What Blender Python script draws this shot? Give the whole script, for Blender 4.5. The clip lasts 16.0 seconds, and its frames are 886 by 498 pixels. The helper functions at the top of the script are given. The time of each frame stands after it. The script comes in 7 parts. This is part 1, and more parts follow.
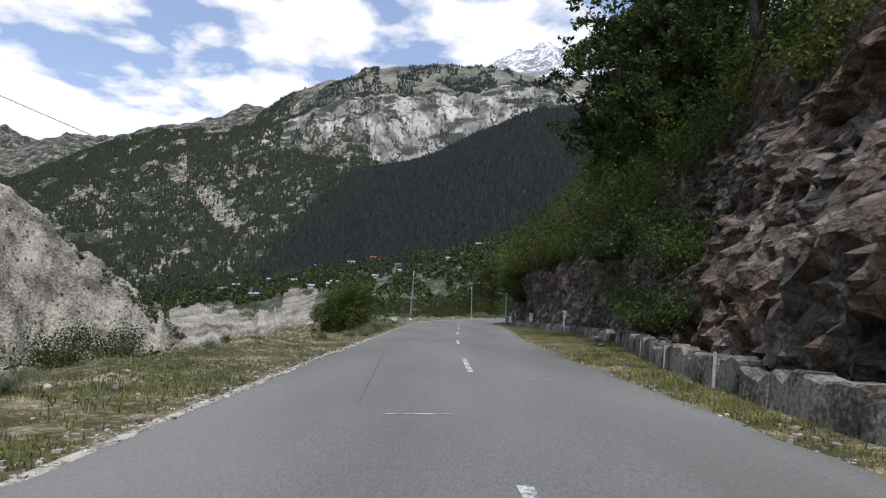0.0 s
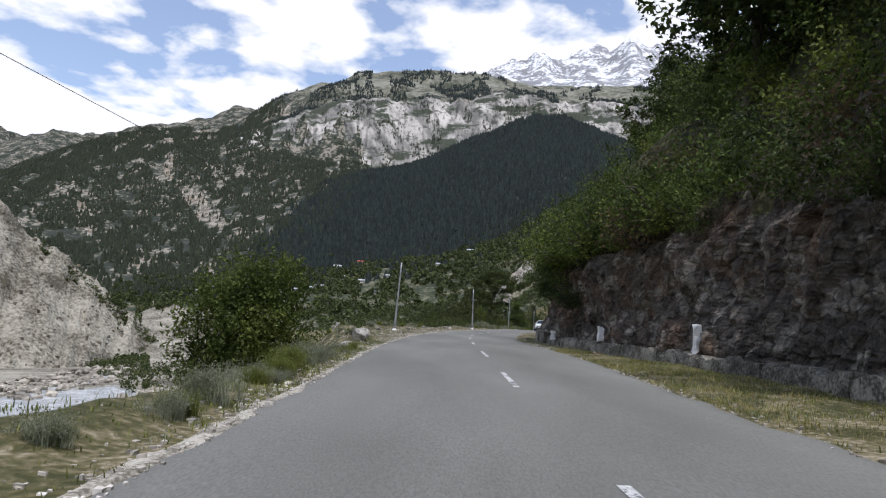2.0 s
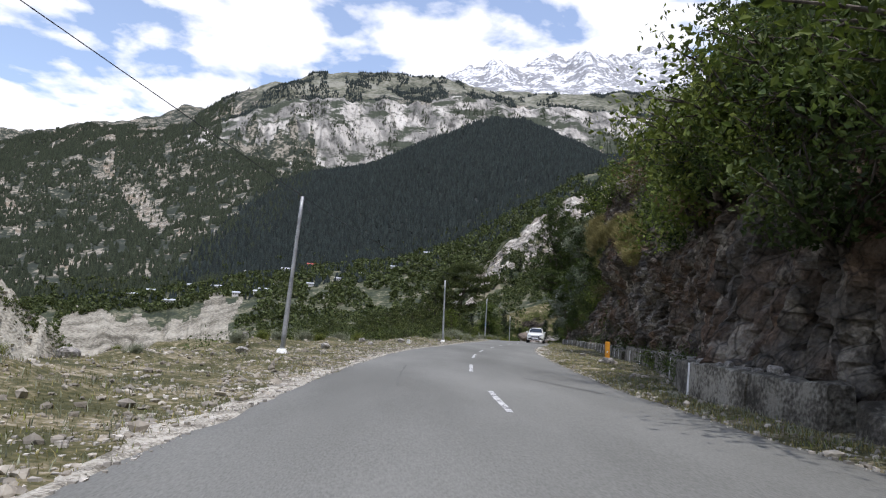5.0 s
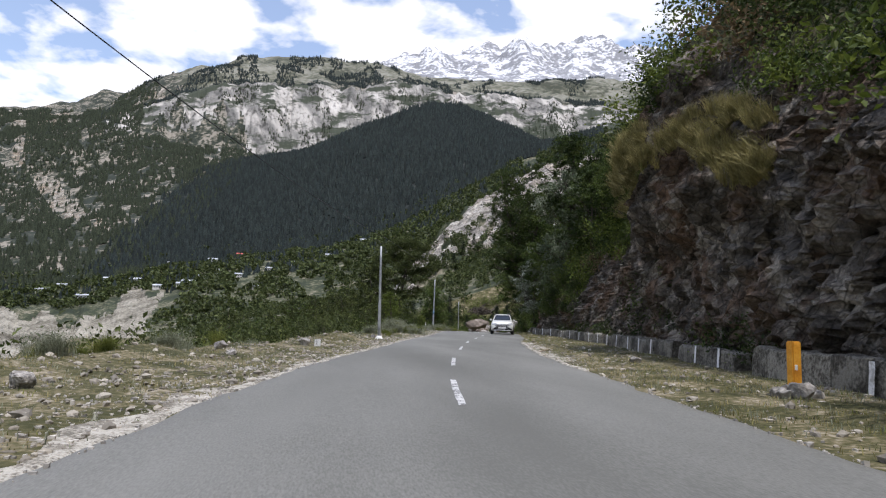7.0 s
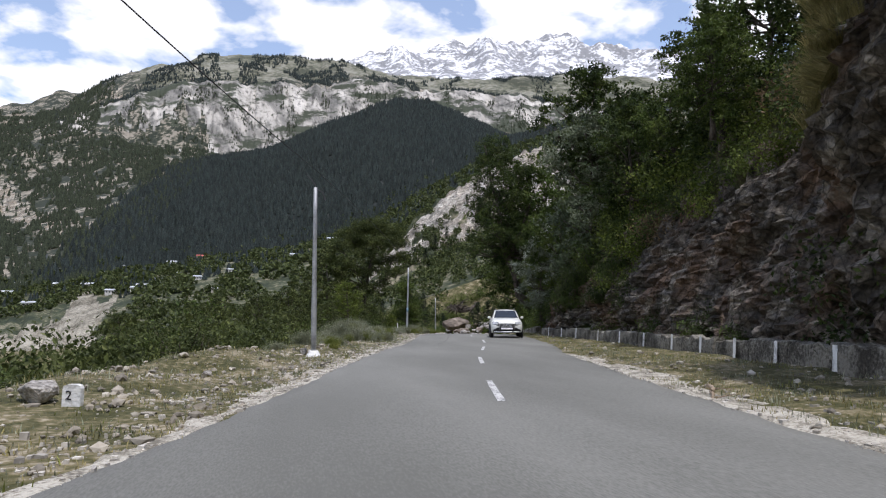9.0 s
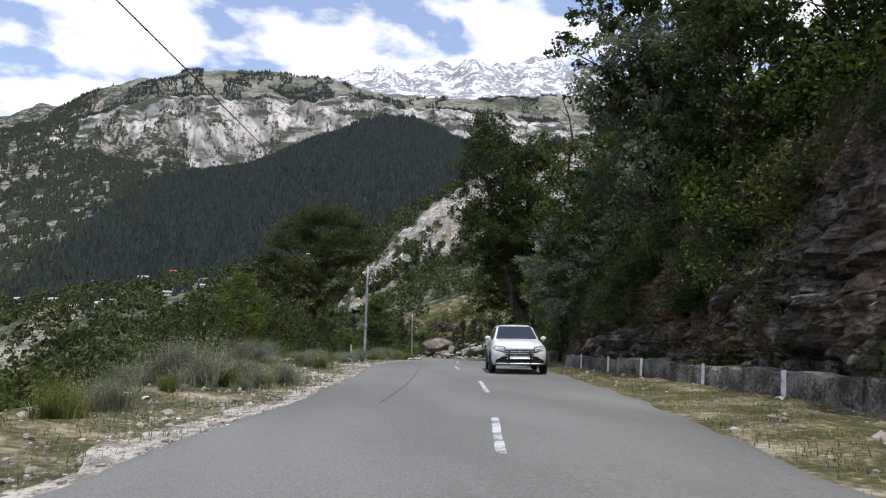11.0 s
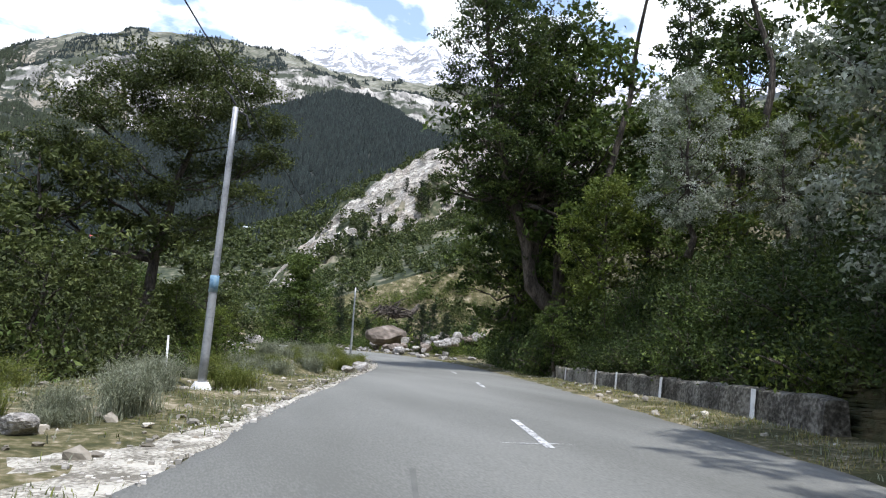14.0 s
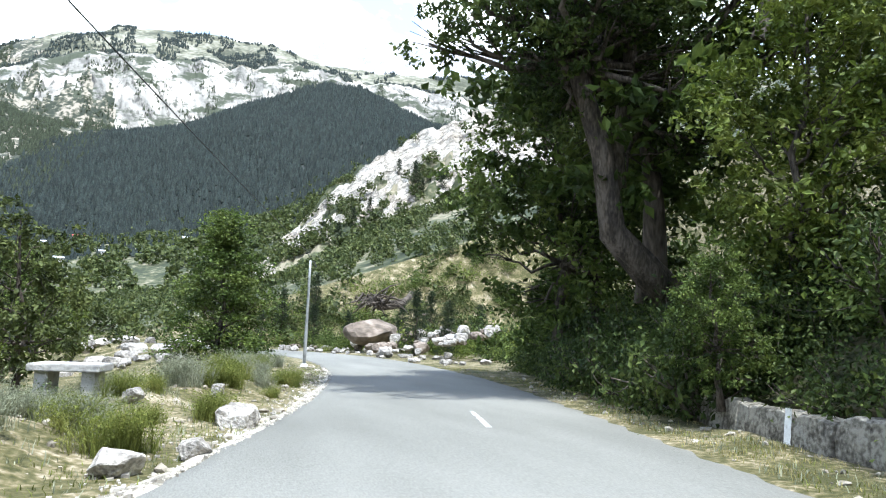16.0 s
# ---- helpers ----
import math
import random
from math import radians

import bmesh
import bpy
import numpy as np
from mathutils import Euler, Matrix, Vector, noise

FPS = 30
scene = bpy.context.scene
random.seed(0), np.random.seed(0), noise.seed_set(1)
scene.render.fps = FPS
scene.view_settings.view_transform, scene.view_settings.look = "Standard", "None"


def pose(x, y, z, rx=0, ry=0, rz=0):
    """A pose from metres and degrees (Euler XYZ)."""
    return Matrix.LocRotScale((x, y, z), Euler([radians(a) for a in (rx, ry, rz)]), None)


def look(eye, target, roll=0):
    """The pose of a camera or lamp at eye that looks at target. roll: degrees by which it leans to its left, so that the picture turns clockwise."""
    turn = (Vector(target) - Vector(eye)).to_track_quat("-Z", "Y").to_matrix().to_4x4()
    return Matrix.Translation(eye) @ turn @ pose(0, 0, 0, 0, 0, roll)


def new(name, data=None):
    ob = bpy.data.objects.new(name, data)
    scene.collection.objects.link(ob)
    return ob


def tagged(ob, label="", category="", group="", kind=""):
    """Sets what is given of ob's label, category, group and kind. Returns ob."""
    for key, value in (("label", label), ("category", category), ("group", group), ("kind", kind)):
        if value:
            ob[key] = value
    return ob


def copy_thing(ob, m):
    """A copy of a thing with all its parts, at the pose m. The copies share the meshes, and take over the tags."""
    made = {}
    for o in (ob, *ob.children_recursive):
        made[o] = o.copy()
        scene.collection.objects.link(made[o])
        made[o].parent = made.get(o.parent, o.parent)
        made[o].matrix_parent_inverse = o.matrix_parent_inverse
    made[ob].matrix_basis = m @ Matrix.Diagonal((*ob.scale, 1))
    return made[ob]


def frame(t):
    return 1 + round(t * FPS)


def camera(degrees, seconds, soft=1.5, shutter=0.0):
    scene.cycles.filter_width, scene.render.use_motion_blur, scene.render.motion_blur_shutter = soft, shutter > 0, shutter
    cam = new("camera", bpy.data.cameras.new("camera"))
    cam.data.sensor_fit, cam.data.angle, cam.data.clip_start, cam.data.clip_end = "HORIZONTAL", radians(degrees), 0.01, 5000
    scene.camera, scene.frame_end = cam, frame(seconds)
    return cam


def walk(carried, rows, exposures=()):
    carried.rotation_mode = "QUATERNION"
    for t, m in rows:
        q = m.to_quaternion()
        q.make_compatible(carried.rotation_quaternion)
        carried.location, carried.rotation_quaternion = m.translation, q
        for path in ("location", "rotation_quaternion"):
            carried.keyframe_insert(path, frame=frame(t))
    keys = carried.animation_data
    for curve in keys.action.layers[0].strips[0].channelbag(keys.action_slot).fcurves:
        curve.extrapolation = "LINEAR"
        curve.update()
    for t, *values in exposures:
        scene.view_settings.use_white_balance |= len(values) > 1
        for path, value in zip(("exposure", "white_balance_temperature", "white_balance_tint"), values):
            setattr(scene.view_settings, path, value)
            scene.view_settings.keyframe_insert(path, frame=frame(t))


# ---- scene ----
cam = camera(68.48, 16.0, soft=1.2)
# seconds, eye, target, roll
PATH = [
    (0, (0.007, -0.001, 1.166), (0.016, 9.955, 2.105), 1.55),
    (0.5, (-0.190, 5.141, 1.144), (-0.231, 15.090, 2.153), 1.53),
    (1, (-0.381, 10.338, 1.132), (-0.607, 20.288, 2.108), 1.31),
    (1.5, (-0.558, 15.480, 1.110), (-0.552, 25.412, 2.269), 2.01),
    (2, (-0.738, 20.538, 1.124), (-0.565, 30.480, 2.193), 2.86),
    (2.5, (-0.772, 25.521, 1.126), (-0.579, 35.452, 2.287), 4.20),
    (3, (-0.819, 30.360, 1.154), (-0.463, 40.273, 2.424), 4.04),
    (3.2, (-0.848, 32.311, 1.180), (-0.421, 42.235, 2.333), 3.84),
    (5.3, (0.178, 53.002, 1.160), (1.158, 62.881, 2.360), 2.24),
    (5.5, (0.329, 54.822, 1.179), (1.419, 64.702, 2.269), 1.75),
    (6, (0.754, 59.260, 1.215), (2.175, 69.106, 2.227), 2.43),
    (6.5, (1.208, 63.506, 1.186), (2.772, 73.332, 2.186), 2.08),
    (7, (1.729, 67.733, 1.158), (3.531, 77.512, 2.226), 1.41),
    (7.5, (2.294, 71.898, 1.161), (4.078, 81.670, 2.317), 0.81),
    (8, (2.882, 75.981, 1.140), (4.719, 85.751, 2.229), 0.85),
    (8.5, (3.507, 79.901, 1.153), (5.534, 89.657, 2.000), 0.75),
    (9, (4.181, 83.517, 1.097), (6.441, 93.199, 2.165), 0.06),
    (9.2, (4.415, 84.915, 1.087), (6.631, 94.616, 2.077), -0.70),
    (11.3, (8.997, 101.543, 1.126), (11.498, 111.124, 2.522), 0.60),
    (11.5, (9.314, 103.309, 1.123), (11.814, 112.897, 2.470), 0.53),
    (12, (9.908, 107.706, 1.136), (12.363, 117.316, 2.408), 1.02),
    (12.5, (10.565, 111.902, 1.141), (12.556, 121.641, 2.229), 2.90),
    (13, (11.403, 115.856, 1.152), (13.876, 125.473, 2.333), 3.89),
    (13.5, (12.448, 119.776, 1.174), (15.223, 129.312, 2.340), 4.05),
    (14, (13.599, 123.729, 1.212), (16.882, 133.094, 2.444), 3.55),
    (14.5, (14.767, 127.626, 1.199), (17.826, 137.060, 2.481), 3.27),
    (15, (16.160, 131.912, 1.164), (19.196, 141.361, 2.383), 3.96),
    (15.5, (17.773, 136.090, 1.127), (21.056, 145.458, 2.336), 4.23),
    (16, (19.247, 139.934, 1.069), (22.580, 149.291, 2.226), 2.20),
]
# seconds, stops, kelvin, tint
EXPOSURES = [(0, -0.7, 6150, 14), (3, -0.6, 6150, 14), (5.5, -0.45, 6200, 15), (9, -0.5, 6250, 15), (12.5, -0.4, 6200, 14), (13.5, -0.15, 6150, 12), (14.5, 0.26, 6050, 10), (15.2, 0.66, 6000, 7), (16, 0.93, 5950, 6)]
walk(cam, [(t, look(e, g, r)) for t, e, g, r in PATH], EXPOSURES)

# ---- light ----
SUN_FROM = Vector((0.15, -0.40, 1.30)).normalized()
sun = new("sun", bpy.data.lights.new("sun", "SUN"))
sun.data.energy, sun.data.angle, sun.data.color = 4.8, radians(0.6), (1.0, 0.965, 0.91)
sun.matrix_world = look(SUN_FROM * 100, (0, 0, 0))


def sky():
    world = bpy.data.worlds.new("sky")
    scene.world = world
    world.use_nodes = True
    nt = world.node_tree
    nt.nodes.clear()
    node = nt.nodes.new
    out, back = node("ShaderNodeOutputWorld"), node("ShaderNodeBackground")
    air = node("ShaderNodeTexSky")
    air.sky_type, air.sun_disc = "NISHITA", False
    air.sun_elevation = math.asin(SUN_FROM.z)
    air.sun_rotation = math.atan2(SUN_FROM.x, SUN_FROM.y)
    air.altitude = 600
    # fair-weather clouds: noise on a flat layer high above
    co, sep = node("ShaderNodeTexCoord"), node("ShaderNodeSeparateXYZ")
    nt.links.new(co.outputs["Generated"], sep.inputs[0])

    def maths(op, a, b):
        m = node("ShaderNodeMath")
        m.operation = op
        for k, v in enumerate((a, b)):
            if isinstance(v, (int, float)):
                m.inputs[k].default_value = v
            else:
                nt.links.new(v, m.inputs[k])
        return m.outputs[0]

    up = maths("ADD", maths("MAXIMUM", sep.outputs[2], 0.0), 0.16)
    flat = node("ShaderNodeCombineXYZ")
    nt.links.new(maths("DIVIDE", sep.outputs[0], up), flat.inputs[0])
    nt.links.new(maths("DIVIDE", sep.outputs[1], up), flat.inputs[1])
    flat.inputs[2].default_value = 3.7
    big = node("ShaderNodeTexNoise")
    big.inputs["Scale"].default_value, big.inputs["Detail"].default_value = 3.1, 7.0
    big.inputs["Roughness"].default_value, big.inputs["Distortion"].default_value = 0.52, 0.15
    nt.links.new(flat.outputs[0], big.inputs["Vector"])
    low = maths("MULTIPLY", maths("SUBTRACT", 0.5, sep.outputs[2]), 0.42)
    ramp = node("ShaderNodeValToRGB")
    ramp.color_ramp.elements[0].position, ramp.color_ramp.elements[1].position = 0.485, 0.565
    ramp.color_ramp.elements[0].color = (0.1, 0.1, 0.1, 1)
    nt.links.new(maths("ADD", big.outputs["Fac"], low), ramp.inputs[0])
    mix = node("ShaderNodeMixRGB")
    nt.links.new(ramp.outputs[0], mix.inputs[0])
    haze = node("ShaderNodeMixRGB")
    haze.blend_type = "MULTIPLY"
    haze.inputs[0].default_value, haze.inputs[2].default_value = 1.0, (2.7, 2.55, 2.4, 1)
    nt.links.new(air.outputs[0], haze.inputs[1])
    nt.links.new(haze.outputs[0], mix.inputs[1])
    mix.inputs[2].default_value = (13.2, 13.3, 13.4, 1)
    nt.links.new(mix.outputs[0], back.inputs[0])
    back.inputs[1].default_value = 0.125
    nt.links.new(back.outputs[0], out.inputs[0])


sky()

# ---- materials ----
def material(name, colours, scale=1.0, fine=12.0, rough=0.85, bump=0.3, spec=0.3, stops=(0.3, 0.5, 0.7), speck=0.25, stretch=(1, 1, 1), by_object=0.0, by_island=0.0, through_light=0.0, metal=0.0, coords="Object"):
    """A procedural surface: two to four colours laid out by broad noise, broken up by fine noise, with fine relief."""
    m = bpy.data.materials.new(name)
    m.use_nodes = True
    nt = m.node_tree
    nodes, link = nt.nodes, nt.links.new
    bsdf = nodes["Principled BSDF"]
    bsdf.inputs["Roughness"].default_value = rough
    bsdf.inputs["Specular IOR Level"].default_value = spec
    bsdf.inputs["Metallic"].default_value = metal
    co, mp = nodes.new("ShaderNodeTexCoord"), nodes.new("ShaderNodeMapping")
    mp.inputs["Scale"].default_value = stretch
    link(co.outputs[coords], mp.inputs[0])
    n1, n2 = nodes.new("ShaderNodeTexNoise"), nodes.new("ShaderNodeTexNoise")
    for n, s, d in ((n1, scale, 5.0), (n2, fine, 4.0)):
        n.inputs["Scale"].default_value, n.inputs["Detail"].default_value = s, d
        link(mp.outputs[0], n.inputs["Vector"])
    add = nodes.new("ShaderNodeMixRGB")
    add.blend_type, add.inputs[0].default_value = "OVERLAY", min(1.0, speck * 2)
    link(n1.outputs["Fac"], add.inputs[1])
    link(n2.outputs["Fac"], add.inputs[2])
    ramp = nodes.new("ShaderNodeValToRGB")
    els = ramp.color_ramp.elements
    while len(els) < len(colours):
        els.new(0.5)
    spots = np.linspace(stops[0], stops[-1], len(colours)) if len(stops) != len(colours) else stops
    for e, p, c in zip(els, spots, colours):
        e.position, e.color = float(p), (*c, 1)
    link(add.outputs[0], ramp.inputs[0])
    colour = ramp.outputs[0]
    for amount, kind, sock in ((by_object, "ShaderNodeObjectInfo", "Random"), (by_island, "ShaderNodeNewGeometry", "Random Per Island")):
        if amount:
            src, hsv, rng = nodes.new(kind), nodes.new("ShaderNodeHueSaturation"), nodes.new("ShaderNodeMapRange")
            rng.inputs[3].default_value, rng.inputs[4].default_value = 1 - amount, 1 + amount
            link(src.outputs[sock], rng.inputs[0])
            link(rng.outputs[0], hsv.inputs["Value"])
            link(colour, hsv.inputs["Color"])
            colour = hsv.outputs[0]
    link(colour, bsdf.inputs["Base Color"])
    if bump:
        b = nodes.new("ShaderNodeBump")
        b.inputs["Strength"].default_value, b.inputs["Distance"].default_value = bump, 1.0 / fine
        link(n2.outputs["Fac"], b.inputs["Height"])
        link(b.outputs[0], bsdf.inputs["Normal"])
    if through_light:
        tr, sh = nodes.new("ShaderNodeBsdfTranslucent"), nodes.new("ShaderNodeMixShader")
        link(colour, tr.inputs[0])
        sh.inputs[0].default_value = through_light
        link(bsdf.outputs[0], sh.inputs[1])
        link(tr.outputs[0], sh.inputs[2])
        link(sh.outputs[0], nodes["Material Output"].inputs[0])
    return m


def leaf_material(name, dark, mid, light, gloss=0.6, varied=0.4):
    return material(name, (dark, mid, light), scale=0.9, fine=5.0, rough=gloss, bump=0, spec=0.22, stops=(0.3, 0.5, 0.72), by_island=varied, through_light=0.3)


ASPHALT = material("asphalt", ((0.122, 0.122, 0.108), (0.164, 0.164, 0.147), (0.208, 0.207, 0.187)), 0.35, 60, 0.9, 0.35, speck=0.4, stretch=(1, 0.25, 1))
TAR = material("tar", ((0.10, 0.10, 0.09), (0.135, 0.135, 0.122)), 1.5, 60, 0.85, 0.3)
LINE_PAINT = material("line_paint", ((0.15, 0.15, 0.148), (0.42, 0.42, 0.41), (0.6, 0.6, 0.58)), 4, 40, 0.8, 0.3, stops=(0.38, 0.47, 0.62), speck=0.5)
EARTH = material("earth", ((0.048, 0.049, 0.016), (0.095, 0.087, 0.036), (0.18, 0.152, 0.086), (0.35, 0.305, 0.22)), 0.9, 9, 0.95, 0.6, stops=(0.34, 0.50, 0.62, 0.75), speck=0.5)


def rock_material(name, dark, mid, warm, pale, size=1.0, tilt=22, pale_at=0.62, seams=1.0, stretch=(0.8, 0.8, 1.7)):
    """Layered broken rock: tilted beds, joints, rusty patches and pale lichen, with relief to match."""
    m = bpy.data.materials.new(name)
    m.use_nodes = True
    nt = m.node_tree
    nodes, link = nt.nodes, nt.links.new
    bsdf = nodes["Principled BSDF"]
    bsdf.inputs["Roughness"].default_value, bsdf.inputs["Specular IOR Level"].default_value = 0.8, 0.3
    co = nodes.new("ShaderNodeTexCoord")

    def noise(scale, detail, stretch=(1, 1, 1), turn=0.0, rough=0.6):
        turned, mp, n = nodes.new("ShaderNodeMapping"), nodes.new("ShaderNodeMapping"), nodes.new("ShaderNodeTexNoise")
        turned.inputs["Rotation"].default_value, mp.inputs["Scale"].default_value = (radians(turn), radians(turn * 0.4), 0), stretch
        n.inputs["Scale"].default_value, n.inputs["Detail"].default_value, n.inputs["Roughness"].default_value = scale / size, detail, rough
        link(co.outputs["Object"], turned.inputs[0])
        link(turned.outputs[0], mp.inputs[0])
        link(mp.outputs[0], n.inputs["Vector"])
        return n.outputs["Fac"], mp

    def ramp(sock, stops):
        r = nodes.new("ShaderNodeValToRGB")
        while len(r.color_ramp.elements) < len(stops):
            r.color_ramp.elements.new(0.5)
        for e, (p, c) in zip(r.color_ramp.elements, stops):
            e.position, e.color = p, (*c, 1) if len(c) == 3 else c
        link(sock, r.inputs[0])
        return r.outputs[0]

    def mix(kind, fac, a, b):
        x = nodes.new("ShaderNodeMixRGB")
        x.blend_type = kind
        for k, v in enumerate((fac, a, b)):
            if isinstance(v, (int, float)):
                x.inputs[k].default_value = v
            elif isinstance(v, tuple):
                x.inputs[k].default_value = (*v, 1)
            else:
                link(v, x.inputs[k])
        return x.outputs[0]

    beds, mp = noise(1.7, 6, stretch, tilt)
    broad, _ = noise(0.42, 4)
    grain, _ = noise(11, 5)
    col = ramp(beds, ((0.30, dark), (0.47, mid), (0.60, mid), (0.74, tuple(c * 1.5 for c in mid))))
    col = mix("MIX", ramp(broad, ((0.44, (0, 0, 0)), (0.62, (0.85, 0.85, 0.85)))), col, warm)
    spots, _ = noise(1.1, 5)
    col = mix("MIX", ramp(spots, ((pale_at - 0.03, (0, 0, 0)), (pale_at + 0.07, (0.8, 0.8, 0.8)))), col, pale)
    col = mix("OVERLAY", 0.75, col, ramp(grain, ((0.25, (0.15, 0.15, 0.15)), (0.75, (0.85, 0.85, 0.85)))))
    v = nodes.new("ShaderNodeTexVoronoi")
    v.feature = "DISTANCE_TO_EDGE"
    v.inputs["Scale"].default_value = 1.5 / size
    link(mp.outputs[0], v.inputs["Vector"])
    joint = ramp(v.outputs["Distance"], ((0.0, (0.25, 0.25, 0.25)), (0.05, (1, 1, 1))))
    col = mix("MULTIPLY", seams, col, joint)
    blocks = nodes.new("ShaderNodeTexVoronoi")
    blocks.inputs["Scale"].default_value = 2.3 / size
    link(mp.outputs[0], blocks.inputs["Vector"])
    tone = nodes.new("ShaderNodeSeparateColor")
    link(blocks.outputs["Color"], tone.inputs[0])
    col = mix("OVERLAY", 0.55, col, ramp(tone.outputs[0], ((0.0, (0.18, 0.18, 0.18)), (1.0, (0.82, 0.82, 0.82)))))
    link(col, bsdf.inputs["Base Color"])
    last = None
    for sock, dist, amount in ((beds, 0.5, 0.8), (v.outputs["Distance"], 0.12, 0.5), (blocks.outputs["Distance"], 0.3, 0.6), (grain, 0.08, 0.9)):
        b = nodes.new("ShaderNodeBump")
        b.inputs["Strength"].default_value, b.inputs["Distance"].default_value = amount, dist * size
        link(sock, b.inputs["Height"])
        if last:
            link(last, b.inputs["Normal"])
        last = b.outputs[0]
    link(last, bsdf.inputs["Normal"])
    return m


ROCK = rock_material("cliff_rock", (0.014, 0.013, 0.012), (0.105, 0.092, 0.076), (0.165, 0.105, 0.068), (0.30, 0.27, 0.225), tilt=50, pale_at=0.55, seams=0.85, stretch=(0.9, 0.9, 1.6))
HILL_SOIL = material("hill_soil", ((0.026, 0.03, 0.012), (0.05, 0.052, 0.022), (0.09, 0.078, 0.042)), 0.5, 4, 0.95, 0.6, stops=(0.3, 0.5, 0.72), speck=0.5)
PALE_ROCK = rock_material("pale_rock", (0.17, 0.155, 0.13), (0.38, 0.355, 0.31), (0.37, 0.325, 0.265), (0.58, 0.55, 0.49), 5.0, 40, 0.55, 0.6)
CONCRETE = material("old_concrete", ((0.05, 0.045, 0.035), (0.125, 0.115, 0.094), (0.26, 0.245, 0.205)), 1.6, 14, 0.9, 0.6, stops=(0.32, 0.48, 0.66), speck=0.5, by_object=0.2)
WHITEWASH = material("whitewash", ((0.46, 0.45, 0.43), (0.74, 0.74, 0.72), (0.82, 0.82, 0.80)), 4, 20, 0.85, 0.3, stops=(0.32, 0.45, 0.65))
GALVANISED = material("galvanised_steel", ((0.24, 0.25, 0.26), (0.36, 0.37, 0.38), (0.45, 0.46, 0.47)), 3, 20, 0.5, 0.1, spec=0.5, metal=0.35)
DARK_STEEL = material("dark_steel", ((0.03, 0.03, 0.032), (0.06, 0.06, 0.065)), 6, 30, 0.6, 0.1)

# ---- helpers for meshes ----
def lerp(v, pts):
    a = np.array(pts, float)
    return np.interp(v, a[:, 0], a[:, 1])


def smooth_curve(pts, lo, hi, width):
    """A smooth function through rough control points."""
    xs = np.arange(lo - 20, hi + 20, 0.25)
    ys = lerp(xs, pts)
    k = np.exp(-0.5 * (np.arange(-60, 61) * 0.25 / width) ** 2)
    pad = np.pad(ys, 60, mode="edge")
    ys = np.convolve(pad, k / k.sum(), "valid")
    return lambda v: np.interp(v, xs, ys)


def _hash(ix, iy, seed):
    h = (ix.astype(np.int64) * 374761393 + iy.astype(np.int64) * 668265263 + seed * 144665) & 0xFFFFFFFF
    h = ((h ^ (h >> 13)) * 1274126177) & 0xFFFFFFFF
    return ((h ^ (h >> 16)) & 0xFFFF) / 65535.0


def vnoise(x, y, seed=0):
    """Value noise in the plane, -1 to 1."""
    x, y = np.asarray(x, float), np.asarray(y, float)
    ix, iy = np.floor(x), np.floor(y)
    fx, fy = x - ix, y - iy
    fx, fy = fx * fx * (3 - 2 * fx), fy * fy * (3 - 2 * fy)
    a, b = _hash(ix, iy, seed), _hash(ix + 1, iy, seed)
    c, d = _hash(ix, iy + 1, seed), _hash(ix + 1, iy + 1, seed)
    return 2 * ((a * (1 - fx) + b * fx) * (1 - fy) + (c * (1 - fx) + d * fx) * fy) - 1


def fbm(x, y, octaves=4, seed=0, gain=0.5):
    total, amp = 0.0, 1.0
    for o in range(octaves):
        total = total + amp * vnoise(np.asarray(x) * 2**o + 17.3 * o, np.asarray(y) * 2**o - 9.1 * o, seed + o)
        amp *= gain
    return total


def ridged(x, y, octaves=4, seed=0):
    total, amp = 0.0, 1.0
    for o in range(octaves):
        total = total + amp * (1 - np.abs(vnoise(np.asarray(x) * 2**o + 5.7 * o, np.asarray(y) * 2**o + 3.3 * o, seed + o)))
        amp *= 0.5
    return total - 1.0


def facets(x, y, seed):
    """Broken-rock relief: cells, each a tilted face at its own depth, with cracks between. About -0.6 to 0.6."""
    ix, iy = np.floor(x), np.floor(y)
    f1, f2 = np.full(x.shape, 9.0), np.full(x.shape, 9.0)
    val = np.zeros(x.shape)
    for dx in (-1, 0, 1):
        for dy in (-1, 0, 1):
            cx, cy = ix + dx, iy + dy
            px, py = cx + _hash(cx, cy, seed), cy + _hash(cx, cy, seed + 7)
            d = np.hypot(x - px, y - py)
            v = (_hash(cx, cy, seed + 13) - 0.5) * 0.8 + (x - px) * (_hash(cx, cy, seed + 17) - 0.5) * 0.9 + (y - py) * (_hash(cx, cy, seed + 19) - 0.5) * 0.9
            near = d < f1
            f2 = np.where(near, f1, np.minimum(f2, d))
            val = np.where(near, v, val)
            f1 = np.where(near, d, f1)
    return val - 0.45 * np.exp(-(f2 - f1) / 0.07)


def mesh_object(name, verts, faces, mats, parent=None, smooth=False, face_mats=None):
    me = bpy.data.meshes.new(name)
    me.from_pydata([tuple(v) for v in np.asarray(verts).tolist()], [], [tuple(f) for f in np.asarray(faces).tolist()] if isinstance(faces, np.ndarray) else faces)
    for m in mats if isinstance(mats, (list, tuple)) else (mats,):
        me.materials.append(m)
    if face_mats is not None:
        me.polygons.foreach_set("material_index", np.asarray(face_mats, np.int32))
    if smooth:
        me.polygons.foreach_set("use_smooth", np.ones(len(me.polygons), bool))
    me.update()
    ob = new(name, me)
    if parent is not None:
        ob.parent = parent
    return ob


def grid_faces(rows, cols):
    i = np.arange(rows - 1)[:, None] * cols + np.arange(cols - 1)[None]
    return np.stack([i, i + 1, i + cols + 1, i + cols], -1).reshape(-1, 4)


